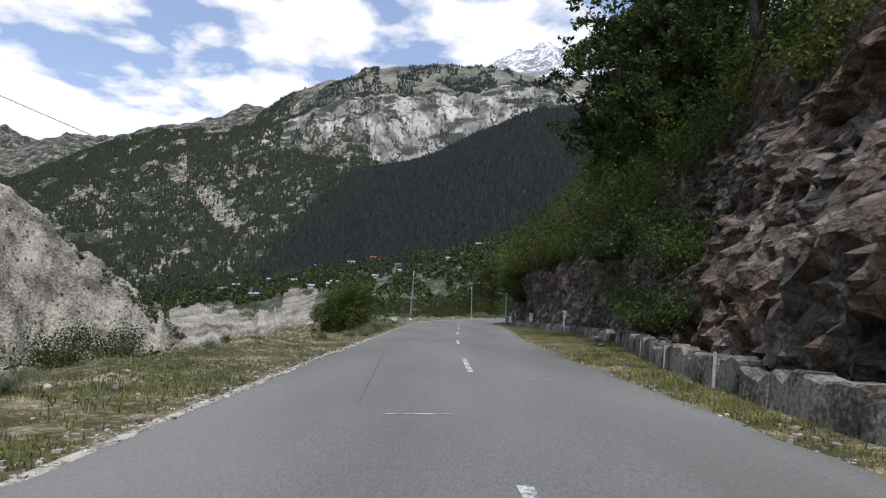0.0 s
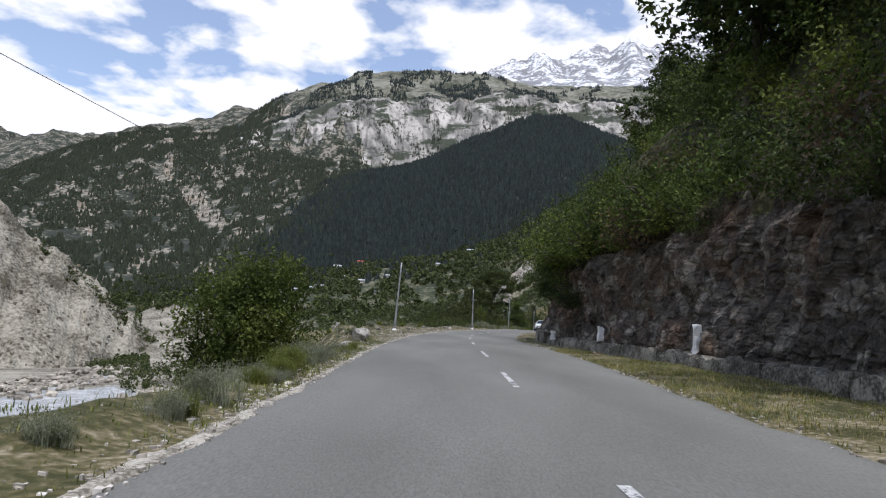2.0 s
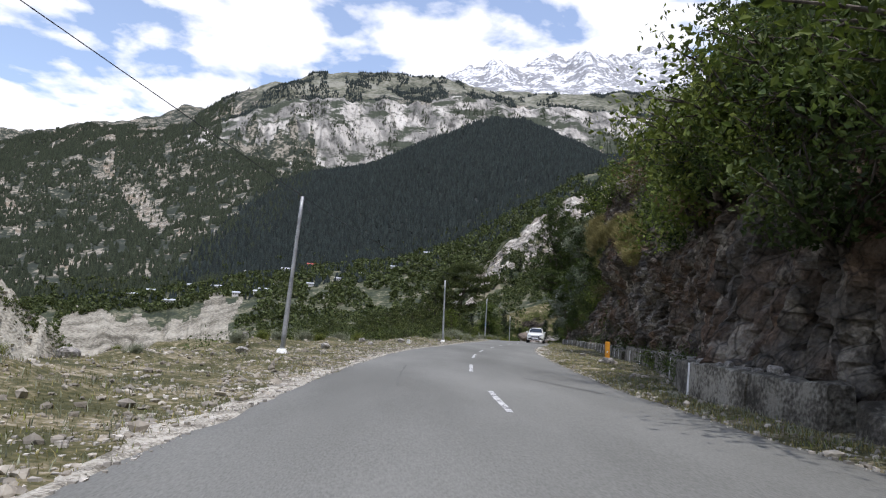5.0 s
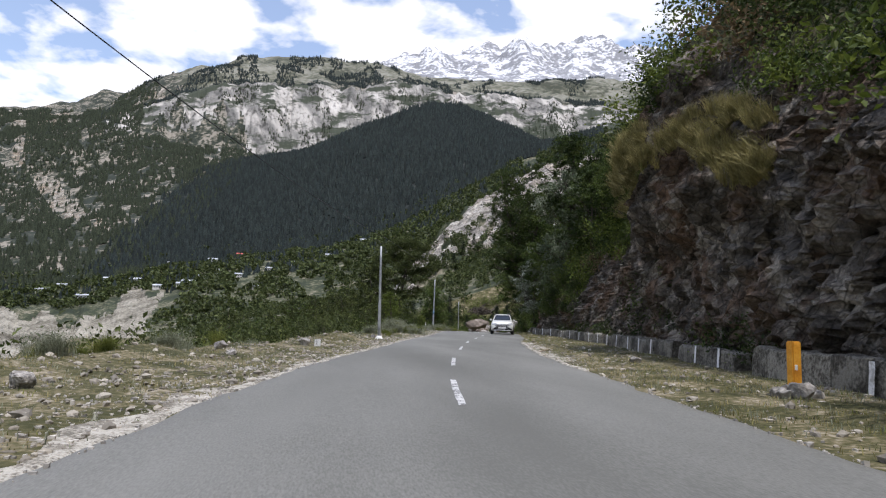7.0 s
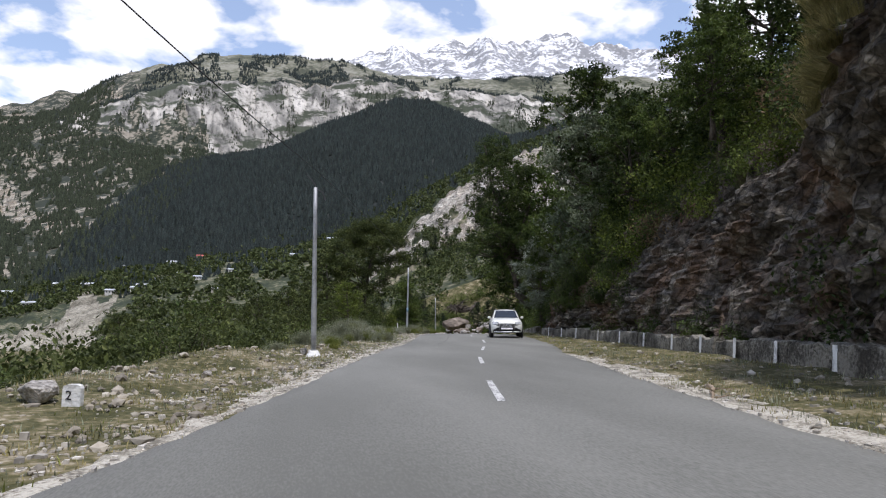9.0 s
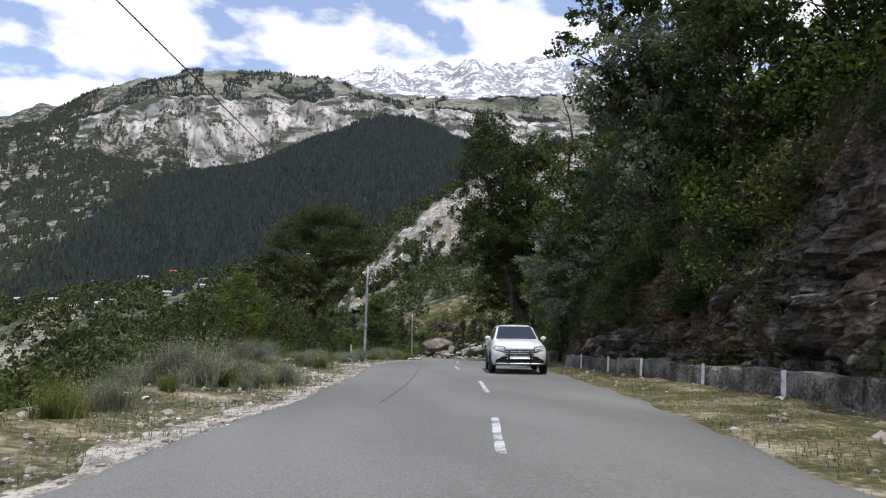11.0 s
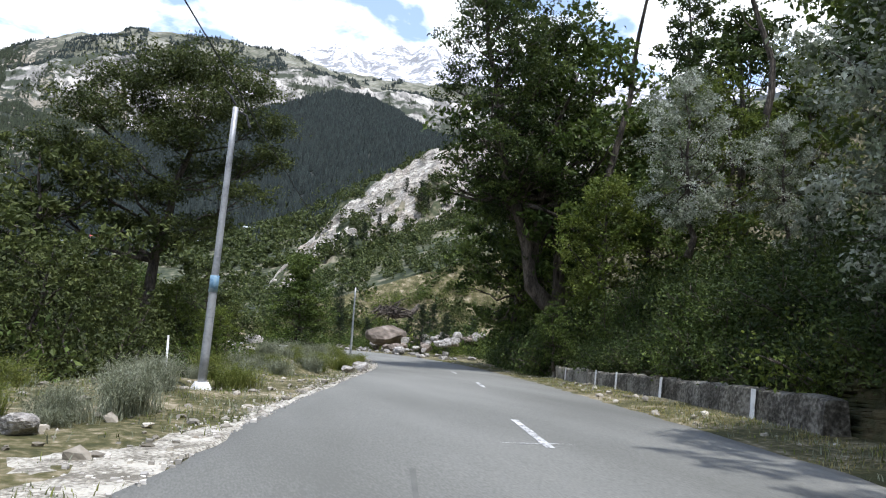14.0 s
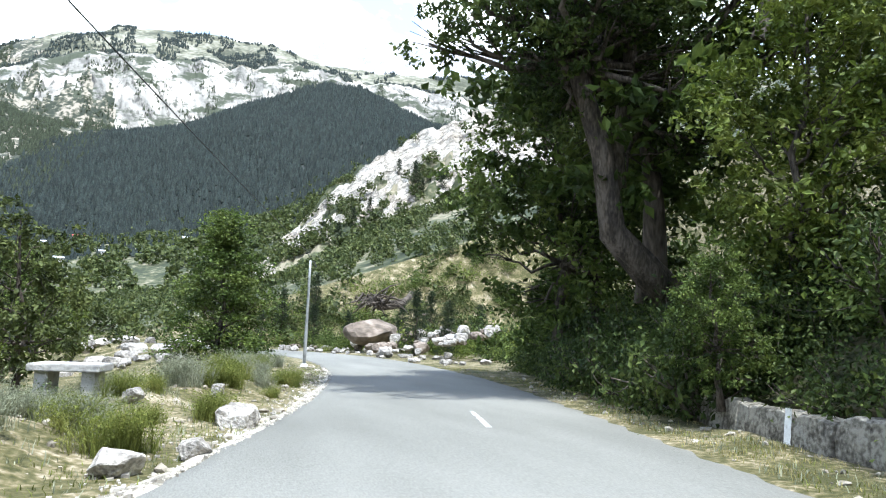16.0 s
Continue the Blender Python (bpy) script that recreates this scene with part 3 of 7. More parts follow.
def mountains():
    az = np.concatenate([np.arange(-180, -50, 3.0), np.arange(-50, -42, 0.6), np.arange(-42, 46, 0.17), np.arange(46, 60, 0.7), np.arange(60, 180.1, 3.0)])
    r = np.concatenate([np.geomspace(70, 560, 90)[:-1], np.geomspace(560, 1100, 46)[:-1], np.geomspace(1100, 1950, 80)[:-1], np.geomspace(1950, 4450, 70)])
    A, R = np.meshgrid(az, r)
    x, y, z = far_surface(A.ravel(), R.ravel())
    fa, fr = (A[:-1, :-1] + A[1:, 1:]).ravel() / 2, (R[:-1, :-1] + R[1:, 1:]).ravel() / 2
    wob = vnoise(fa * 0.8, fr / 90, 51) + 0.6 * vnoise(fa * 3, fr / 30, 53)
    m = np.zeros(len(fa), int)
    # the hill: its floor colour holds the shade lying on it
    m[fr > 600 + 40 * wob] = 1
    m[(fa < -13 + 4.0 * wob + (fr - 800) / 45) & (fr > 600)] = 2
    m[(fr > 1150 + 30 * wob)] = 2
    top = 1500 + 25 * wob
    m[(fr > 1300 + 85 * wob + 9 * np.clip(-fa - 4, 0, 10)) & (fr < top) & (fa > -16.5 + wob)] = 3
    m[(fr > 1600 + 30 * wob) & (fa > -12 + wob)] = 4
    m[(fr > 1980)] = 4
    m[(fr > 2000) & (fa < -8 + wob)] = 2
    m[(fr > 2700 + 100 * wob) & (fa > -6)] = 5
    fine = wob + 0.9 * fbm(fa * 2.2, fr / 26, 3, 57)
    for a0, r0, a1, r1, width in ((-21.4, 1250, -18.7, 900, 0.6), (-23.6, 1480, -22.8, 1260, 0.25), (-26.5, 820, -25.0, 680, 0.45), (-30.5, 1350, -28.5, 1050, 0.5), (-17.6, 860, -16.6, 740, 0.45)):
        f = np.clip((fr - r1) / (r0 - r1), 0, 1)
        m[(np.abs(fa - a1 - f * (a0 - a1)) < width * (0.35 + 0.65 * np.sin(math.pi * (0.15 + 0.8 * f))) + 0.55 * fine) & (fr > r1 + 40 * fine) & (fr < r0 + 40 * fine)] = 7
    m[(fa > -27) & (fa < -20.2 + 0.5 * fine) & (fr > 1600) & (fr < 1890) & (fine > -0.15)] = 7
    m[(fa > -16) & (fa < -13.5) & (fr > 1560) & (fr < 1700) & (fine > 0.1)] = 7
    m[(np.abs(fa + 19) < 6.5 + 0.8 * wob) & (fr > 260) & (fr < 480 + 70 * vnoise(fa * 0.7, fr * 0, 52) + 14 * wob)] = 6
    m[(fa < -17) & (fa > -75) & (fr > 110) & (fr < 380)] = 6
    ob = mesh_object("mountains", np.stack([x, y, z], -1), grid_faces(len(r), len(az)), [GREEN_VALLEY, SHADED_FOREST_FLOOR, MOUNTAIN, CLIFF_FACE, ALPINE, SNOW, SCREE, BARE_SCAR], smooth=False, face_mats=m)
    tagged(ob, "high forested mountains with pale cliffs and snowy peaks", "mountains", kind="structure")


mountains()


def scree_slope():
    """The bare slope of grey debris over the river's far bank."""
    t, d = np.linspace(-0.9, 1.06, 150), np.linspace(-110, 150, 110)
    Tt, D = np.meshgrid(t, d)
    ax, ay, bx, by = -238.0, 346.0, -142.0, 395.0
    nx, ny = 0.455, -0.89
    crest = lerp(Tt, [(-0.9, 150), (0, 62), (0.35, 32), (0.6, 12), (0.8, -7), (1.0, -28), (1.1, -42)]) + 2.2 * fbm(Tt * 7, Tt * 0, 3, 61)
    zz = crest - 0.72 * np.abs(D) * (1 + 0.12 * fbm(Tt * 5, D / 60, 3, 63)) + 1.1 * fbm(Tt * 22, D / 9, 4, 65) - 1.6 * ridged(Tt * 9 + D / 160, D / 200, 3, 66) + 0.9 * fbm(Tt * 55 + D / 30, D / 55, 3, 68)
    x = ax + Tt * (bx - ax) + nx * D
    y = ay + Tt * (by - ay) + ny * D
    zz = np.maximum(zz, -46)
    ob = mesh_object("scree_slope", np.stack([x, y, zz], -1).reshape(-1, 3), grid_faces(len(d), len(t)), SCREE)
    tagged(ob, "bare grey slope of loose debris across the river", "slope", kind="structure")
    # loose blocks lying on it
    rng = np.random.default_rng(67)
    n = 7500
    i, j = rng.integers(10, len(d) - 2, n), rng.integers(4, len(t) - 2, n)
    P = np.stack([x, y, zz], -1)[i, j] + rng.normal(size=(n, 3)) * np.array([0.9, 0.9, 0.0])
    s = 0.18 + 1.0 * rng.random(n) ** 4
    cube = np.array([(a, b, c) for a in (-1, 1) for b in (-1, 1) for c in (-1, 1)], float)
    v = (cube[None] * rng.uniform(0.45, 1.0, (n, 8, 3)) * rng.uniform(0.5, 1.1, (n, 1, 3)) * s[:, None, None] + P[:, None]).reshape(-1, 3)
    q = np.array([(0, 1, 3, 2), (4, 6, 7, 5), (0, 4, 5, 1), (2, 3, 7, 6), (0, 2, 6, 4), (1, 5, 7, 3)])
    f = (np.arange(n)[:, None, None] * 8 + q[None]).reshape(-1, 4)
    tagged(mesh_object("rubble", v, f, RUBBLE), "loose grey blocks of rubble on the debris slope", "rubble", kind="stuff")


scree_slope()
WATER = material("river_water", ((0.30, 0.32, 0.31), (0.42, 0.43, 0.42), (0.62, 0.63, 0.62)), 0.15, 1.5, 0.25, 0.4, spec=0.5, speck=0.5)


def river():
    ys = np.arange(60, 520, 4.0)
    cx = lerp(ys, [(60, -66), (130, -72), (170, -76), (313, -103), (450, -150), (520, -180)])
    us = np.linspace(-1, 1, 12)
    w = lerp(ys, [(60, 13), (200, 15), (400, 30), (520, 30)])
    z = lerp(ys, [(60, -17.5), (130, -19), (250, -23), (400, -31), (520, -34)])
    X = cx[:, None] + us[None] * w[:, None]
    Z = z[:, None] + 0.25 * fbm(X * 0.3, ys[:, None] * 0.3 + 0 * X, 3, 71)
    ob = mesh_object("river", np.stack([X, ys[:, None] + 0 * X, Z], -1).reshape(-1, 3), grid_faces(len(ys), len(us)), WATER, smooth=True)
    tagged(ob, "pale glacial river in a bed of grey boulders", "river", kind="structure")


river()


# ---- the rock wall and hillside to the right of the road ----
def cliff_place(y, s):
    """A point on the cliff: s from 0 at its foot to 1 at the rock's rim, to 2 up the hillside. Returns base place and outward way."""
    h = ROCK_H(y)
    off = np.where(s < 1, lerp(s, [(0, 0.35), (0.15, 0.45), (0.5, 0.75), (0.85, 0.7), (1, 1.1)]) * np.clip(h / 5, 0.6, 1.5), 0)
    k = np.clip(s - 1, 0, 1)
    off = np.where(s >= 1, 1.1 * np.clip(h / 5, 0.6, 1.5) + 52 * k**1.35, off)
    off = off + lerp(y, [(16, 0.62), (24, 0.3), (34, 0.0), (95, 0.0), (101, 0.35), (112, 0.45), (120, 0.2)]) * np.clip(h * np.minimum(s, 1) - 2.2, 0, None)
    z = np.where(s < 1, h * s, h + 40 * k * lerp(y, [(112, 1.0), (134, 0.45), (172, 0.45)]))
    return off, z


def overhang(y, s):
    """How far the rock leans out over the verge."""
    return 1.7 * np.exp(-(((y - 93.5) / 5.5) ** 2)) * np.clip((s - 0.42) / 0.2, 0, 1) * np.clip((1.3 - s) / 0.2, 0, 1)


def hillside(y, u):
    """As beside(), but never turning back on itself where the road swings left."""
    a = np.clip(bearing(y), radians(-2), radians(22))
    return ROAD_X(np.minimum(y, 176)) + u * np.cos(a), y - u * np.sin(a)


def cliff():
    ys = np.concatenate([np.arange(-46, 3, 0.4), np.arange(3, 128, 0.17), np.arange(128, 172, 0.3)])
    ss = np.concatenate([np.linspace(0, 1, 62), 1 + np.linspace(0.012, 1, 34) ** 1.3])
    S, Y = np.meshgrid(ss, ys)
    off, z = cliff_place(Y, S)
    h = ROCK_H(Y)
    arc = Y * 1.03
    rock = np.clip(1.15 - np.clip(S - 1, 0, 1) * 6, 0.25, 1)
    wx, wz = arc - 0.55 * z + 0.35 * fbm(arc / 1.5, z / 1.5, 2, 84), (z + 0.6 * arc) + 0.3 * fbm(arc / 1.2, z / 1.2, 2, 86)
    d = 0.5 * fbm(arc / 3.4, z / 2.6, 3, 81) + 0.50 * facets(wx / 1.5, wz / 0.9, 83) + 0.36 * facets(wx / 0.62, wz / 0.36, 87) + 0.20 * facets(wx / 0.33, wz / 0.22, 89) + 0.05 * fbm(arc * 2.2, z * 2.2, 2, 85)
    fissured = lerp(Y, [(22, 0), (30, 1), (67, 1), (75, 0)])
    tall = 0.35 * fbm(arc / 4.0, z / 4.0, 3, 82) + 0.55 * facets((arc + 0.2 * z + 0.3 * fbm(arc / 2, z / 2, 2, 88)) / 0.85, z / 2.4, 95) + 0.30 * facets((arc - 0.1 * z) / 0.36, z / 0.9, 97) + 0.10 * facets(arc / 0.24, z / 0.22, 99)
    d = d * (1 - fissured) + tall * fissured
    d = d * rock * np.clip(z / 0.8 + 0.25, 0, 1) * np.clip(h / 3, 0.35, 1.1)
    x, yy = hillside(Y, FOOT(Y) + off - d - overhang(Y, S))
    fade = np.clip((172 - Y) / 22, 0, 1)
    z = z * (0.15 + 0.85 * fade) + ROAD_Z(Y) - 0.15 + np.where(S > 1, 1.2 * fbm(x / 5, yy / 5, 3, 90), 0) * lerp(Y, [(110, 1), (130, 0.3), (172, 0.3)])
    fs = (S[:-1, :-1] + S[1:, 1:]).ravel() / 2
    fy = (Y[:-1, :-1] + Y[1:, 1:]).ravel() / 2
    wob = 0.05 * fbm(fy / 2.5, fs * 12, 3, 93)
    m = (fs > 1.03 + wob) | (fy > 130 + 30 * wob)
    ob = mesh_object("rock_cliff", np.stack([x, yy, z], -1).reshape(-1, 3), grid_faces(len(ys), len(ss)), [ROCK, HILL_SOIL], face_mats=m.astype(int))
    tagged(ob, "dark fractured rock cliff cut beside the road", "cliff", kind="structure")


cliff()


OUTCROP_FOOT = [(2, 1.5), (4, 3.6), (9, 6.3), (15, 5.5), (21, 7), (34, 10)]
OUTCROP_CREST = [(2, 2.0), (4, 4.4), (7.4, 8.9), (9.7, 11.5), (14, 15.0), (18, 17.2), (21.5, 18.5), (34, 20)]


def white_rock_hill():
    """A steep pale outcrop above the bend, with scrub on its ledges."""
    ox, oy = 19.2, 140.0
    az, v = np.linspace(2, 34, 140), np.linspace(-0.5, 1.6, 110)
    A, V = np.meshgrid(az, v)
    foot = lerp(A, OUTCROP_FOOT)
    crest = lerp(A, OUTCROP_CREST)
    r = 150 + 45 * V
    z0, z1 = 150 * np.tan(np.radians(foot)), 195 * np.tan(np.radians(crest))
    z = np.where(V < 1, z0 + (z1 - z0) * V, z1 - 20 * (V - 1)) + 1.0
    z = z + 2.6 * (ridged(A / 2.6 + V, V * 4 - A / 9, 4, 101) - 0.4) + 1.2 * fbm(A * 1.5, V * 14, 3, 103)
    x, y = ox + r * np.sin(np.radians(A)), oy + r * np.cos(np.radians(A))
    fa, fv = (A[:-1, :-1] + A[1:, 1:]).ravel() / 2, (V[:-1, :-1] + V[1:, 1:]).ravel() / 2
    n = fbm(fa / 2.2, fv * 5, 3, 105)
    pale = (n > -0.38) & (fv > 0.30) & (fv < 1.05) | (n > 0.35)
    ob = mesh_object("pale_outcrop", np.stack([x, y, z], -1).reshape(-1, 3), grid_faces(len(v), len(az)), [GREEN_VALLEY, PALE_ROCK], face_mats=pale.astype(int))
    tagged(ob, "steep pale rock outcrop with scrub on its ledges", "rock outcrop", kind="structure")


white_rock_hill()


# ---- wooden-looking steel poles with their line ----
def pole(y_place, x_place, z0, height, lean, label):
    ob = thing("utility_pole", pose(x_place, y_place, z0), label, "utility pole", "poles along the road")
    v, f = tube_arrays([(lean[0] * k / 6, lean[1] * k / 6, height * k / 6 - 0.3) for k in range(7)], [0.085, 0.083, 0.08, 0.066, 0.064, 0.06, 0.055], 12)
    mesh_object("shaft", v, f, GALVANISED, ob, smooth=True)
    bm = bmesh.new()
    bmesh.ops.create_cone(bm, cap_ends=True, segments=14, radius1=0.24, radius2=0.13, depth=0.2)
    part("footing", bm, WHITEWASH, ob, "whitewashed concrete footing")
    return ob


for px, py, pz, ph, ln in ((-3.4, 72.9, 0.35, 5.4, (0.3, 0)), (4.88, 103.3, 0.0, 5.35, (-0.05, 0)), (13.6, 137.0, -0.1, 5.75, (0.1, 0)), (23.9, 172.6, -1.0, 5.3, (0, 0))):
    base = float(near_height(np.array([px]), np.array([py]))[0])
    pole(py, px, base + 0.06, ph + pz - base - 0.06, ln, "thin grey galvanised steel utility pole on a whitewashed footing")

for px, py, pz in ((-3.1, 72.9, 5.25), (4.83, 103.3, 5.0), (13.7, 137.0, 5.3), (23.9, 172.6, 4.0)):
    ob = thing("insulator_bracket", pose(px, py, pz), "small dark steel bracket with an insulator", "bracket", "brackets on the poles")
    v, f = tube_arrays([(0, 0, 0.1), (-0.12, 0, 0.28), (-0.28, 0, 0.42)], [0.02, 0.018, 0.014], 6)
    mesh_object("arm", v, f, DARK_STEEL, ob)
    v, f = tube_arrays([(0.0, 0, 0.0), (0.22, 0, -0.08), (0.3, 0, -0.32)], [0.02, 0.018, 0.03], 6)
    mesh_object("stay", v, f, DARK_STEEL, ob)


# a faded notice wrapped round one pole, and a thin stake beside it
BLUE_NOTICE = material("faded_blue_notice", ((0.10, 0.19, 0.28), (0.16, 0.28, 0.38), (0.34, 0.40, 0.43)), 6, 30, 0.7, 0.1)
v, f = tube_arrays([(13.634, 137.0, 1.66), (13.638, 137.0, 1.82), (13.642, 137.0, 1.98)], [0.087, 0.086, 0.085], 14)
tagged(mesh_object("notice", v, f, BLUE_NOTICE, smooth=True), "faded blue paper notice wrapped round the pole", "notice")
v, f = tube_arrays([(12.9, 137.6, -0.25), (12.92, 137.6, 0.3), (12.9, 137.62, 0.78)], [0.022, 0.02, 0.02], 7)
tagged(mesh_object("stake", v, f, WHITEWASH, smooth=True), "thin pale wooden stake in the grass", "stake")


# ---- trees, bushes and grass ----
BARK = material("bark", ((0.03, 0.026, 0.022), (0.075, 0.062, 0.05), (0.14, 0.12, 0.1)), 3, 18, 0.95, 0.8, stretch=(1, 1, 0.25), speck=0.5)
LEAF_DARK = leaf_material("dark_leaves", (0.015, 0.026, 0.007), (0.045, 0.07, 0.017), (0.12, 0.15, 0.038))
LEAF_GREEN = leaf_material("green_leaves", (0.024, 0.042, 0.009), (0.070, 0.105, 0.021), (0.165, 0.205, 0.05))
LEAF_BRIGHT = leaf_material("bright_leaves", (0.046, 0.07, 0.010), (0.11, 0.145, 0.024), (0.215, 0.245, 0.056))
LEAF_WARM = leaf_material("warm_green_leaves", (0.03, 0.05, 0.009), (0.078, 0.107, 0.02), (0.165, 0.185, 0.044))
LEAF_SILVER = leaf_material("silver_leaves", (0.07, 0.10, 0.045), (0.24, 0.27, 0.19), (0.66, 0.69, 0.62))
LEAF_GREY = leaf_material("grey_green_leaves", (0.05, 0.072, 0.035), (0.12, 0.15, 0.085), (0.30, 0.33, 0.24))
LEAF_OLIVE = leaf_material("olive_needles", (0.027, 0.038, 0.011), (0.068, 0.087, 0.025), (0.145, 0.165, 0.05), 0.6)
ORCHARD_LEAF = leaf_material("orchard_leaves", (0.026, 0.04, 0.013), (0.064, 0.084, 0.027), (0.14, 0.155, 0.052))
NEEDLES = leaf_material("spruce_needles", (0.012, 0.022, 0.011), (0.028, 0.043, 0.02), (0.06, 0.08, 0.035), 0.7)
LEAF_DRY = leaf_material("dry_leaves", (0.07, 0.05, 0.028), (0.14, 0.10, 0.055), (0.24, 0.18, 0.1), 0.8)
GRASS_PALE = material("pale_grass", ((0.13, 0.143, 0.088), (0.23, 0.247, 0.165), (0.36, 0.37, 0.27)), 1.2, 9, 0.8, 0, by_island=0.3, through_light=0.25)
GRASS_GREEN = material("green_grass", ((0.075, 0.098, 0.018), (0.15, 0.175, 0.036), (0.26, 0.265, 0.075)), 0.8, 9, 0.8, 0, by_island=0.35, through_light=0.25)
GRASS_GOLD = material("golden_grass", ((0.14, 0.13, 0.05), (0.26, 0.23, 0.09), (0.40, 0.34, 0.16)), 0.8, 9, 0.8, 0, by_island=0.3, through_light=0.25)


def leaf_quads(centres, size, rng, up=0.5, narrow=0.55):
    """A lozenge leaf at each centre, turned at random."""
    n = len(centres)
    nor = rng.normal(size=(n, 3)) + np.array([0, 0, up])
    nor /= np.linalg.norm(nor, axis=1)[:, None]
    t = np.cross(nor, rng.normal(size=(n, 3)))
    t /= np.linalg.norm(t, axis=1)[:, None] + 1e-9
    b = np.cross(nor, t)
    s = (size * rng.uniform(0.6, 1.35, n))[:, None]
    bend = nor * s * 0.12
    v = np.stack([centres - t * s * 0.5, centres + b * s * 0.5 * narrow + bend, centres + t * s * 0.5, centres - b * s * 0.5 * narrow + bend], 1).reshape(-1, 3)
    return v, np.arange(4 * n).reshape(-1, 4)


def limb_path(start, way, length, rise, rng, steps=5):
    pts, p, d = [np.array(start, float)], np.array(start, float), np.array(way, float)
    for _ in range(steps):
        d = d + rng.normal(size=3) * 0.16 + np.array([0, 0, rise])
        d /= np.linalg.norm(d)
        p = p + d * length / steps
        pts.append(p.copy())
    return np.array(pts)


def padded(height, seed, pads, leaves, leaf, trunk, lean=(0, 0), up=0.6, narrow=0.55, fork=0.4, bow=1.25):
    """A tree whose crown is made of separate leafy pads on limbs; pads are (x, y, z, radius, thickness)."""
    rng = np.random.default_rng(seed)
    k = np.linspace(0, 1, 10)[:, None]
    top = np.array([lean[0], lean[1], height])
    path = k**bow * top * np.array([1, 1, 0]) + k * np.array([0, 0, height])
    path[1:] += rng.normal(size=(9, 3)) * height * 0.010 * np.array([1, 1, 0])
    radii = trunk * np.linspace(1, 0.16, 10) * np.array([1.5, 1.15] + [1] * 8)
    pieces, cs = [tube_arrays(path, radii, 10)], []
    vol = np.array([p[3] ** 2 * p[4] for p in pads]) ** 0.75
    share = np.maximum(60, leaves * vol / vol.sum()).astype(int)
    for (x, y, z, r, thick), n in zip(pads, share):
        c = np.array([x, y, z], float)
        g = min(0.95, max(fork, (z - 0.55 * math.hypot(x - lean[0], y - lean[1]) - 0.4) / height))
        b = np.array([np.interp(g, k[:, 0], path[:, a]) for a in range(3)])
        w = np.linspace(0, 1, 7)[:, None]
        limb = b + (c - b) * w + np.array([0, 0, 1]) * (np.sin(w * math.pi) * -0.10 * np.linalg.norm(c - b)) + rng.normal(size=(7, 3)) * 0.10 * np.sin(w * math.pi) * math.sqrt(height / 8)
        rb = np.interp(g, k[:, 0], radii) * 0.5
        pieces.append(tube_arrays(limb, np.linspace(rb, rb * 0.25, 7), 6))
        for _ in range(5):
            a = rng.uniform(0, 6.28)
            tip = c + np.array([math.cos(a), math.sin(a), rng.uniform(-0.1, 0.4)]) * r * rng.uniform(0.5, 0.95)
            mid = (limb[4] + tip) / 2 + rng.normal(size=3) * 0.1 * r
            pieces.append(tube_arrays([limb[4], mid, tip], [rb * 0.3, rb * 0.2, rb * 0.06], 3))
        # sprays within the pad, each a small cluster of leaves
        m = max(6, n // 26)
        d = rng.normal(size=(m, 3))
        d = d / np.linalg.norm(d, axis=1)[:, None] * (rng.uniform(0.15, 1.0, (m, 1)) ** 0.45)
        d *= 1 + 0.25 * rng.normal(size=(m, 1))
        hub = c + d * np.array([r, r, thick])
        cs.append(hub[rng.integers(0, m, n)] + rng.normal(size=(n, 3)) * np.array([0.16, 0.16, 0.10]) * (0.6 + 0.4 * r))
    return joined(pieces), leaf_quads(np.concatenate(cs), leaf, rng, up, narrow)


def crown_pads(seed, count, centre, radius, z0, z1, pad, shape):
    """Pads scattered through a crown: shape gives the crown's relative width from bottom (0) to top (1)."""
    rng = np.random.default_rng(seed)
    out = []
    for n in range(count):
        f = (n + rng.uniform(0, 1)) / count
        a, d = n * 2.4 + rng.uniform(-0.5, 0.5), radius * shape(f) * rng.uniform(0.35, 1.0)
        r = pad * rng.uniform(0.7, 1.3)
        out.append((centre[0] * (0.4 + 0.6 * f) + d * math.cos(a), centre[1] * (0.4 + 0.6 * f) + d * math.sin(a), z0 + (z1 - z0) * f, r, r * rng.uniform(0.5, 0.8)))
    return out


def round_bush(seed, lumps, leaves, leaf, stems=14):
    """A dense bush: lumps are (x, y, z, radius), with leaves thickest near their outsides."""
    rng = np.random.default_rng(seed)
    pieces, cs = [], []
    vol = np.array([l[3] ** 2 for l in lumps])
    for k in range(stems):
        x, y, z, r = lumps[k % len(lumps)]
        tip = np.array([x, y, z]) + rng.normal(size=3) * r * 0.4
        w = np.linspace(0, 1, 6)[:, None]
        pieces.append(tube_arrays(np.array([0, 0, -2.2]) + (tip + np.array([0, 0, 2.2])) * w + rng.normal(size=(6, 3)) * 0.06 * w, np.linspace(0.035, 0.008, 6), 5))
    for (x, y, z, r), n in zip(lumps, (leaves * vol / vol.sum()).astype(int)):
        m = n // 14
        d = rng.normal(size=(m, 3))
        d = d / np.linalg.norm(d, axis=1)[:, None] * rng.uniform(0.3, 1.06, (m, 1)) ** 0.5 * r * (1 + 0.13 * rng.normal(size=(m, 1)))
        hub = np.array([x, y, z]) + d
        cs.append(hub[rng.integers(0, m, n)] + rng.normal(size=(n, 3)) * 0.10)
    c = np.concatenate(cs)
    return joined(pieces), leaf_quads(c[c[:, 2] > -1.9], leaf, rng, 0.4)


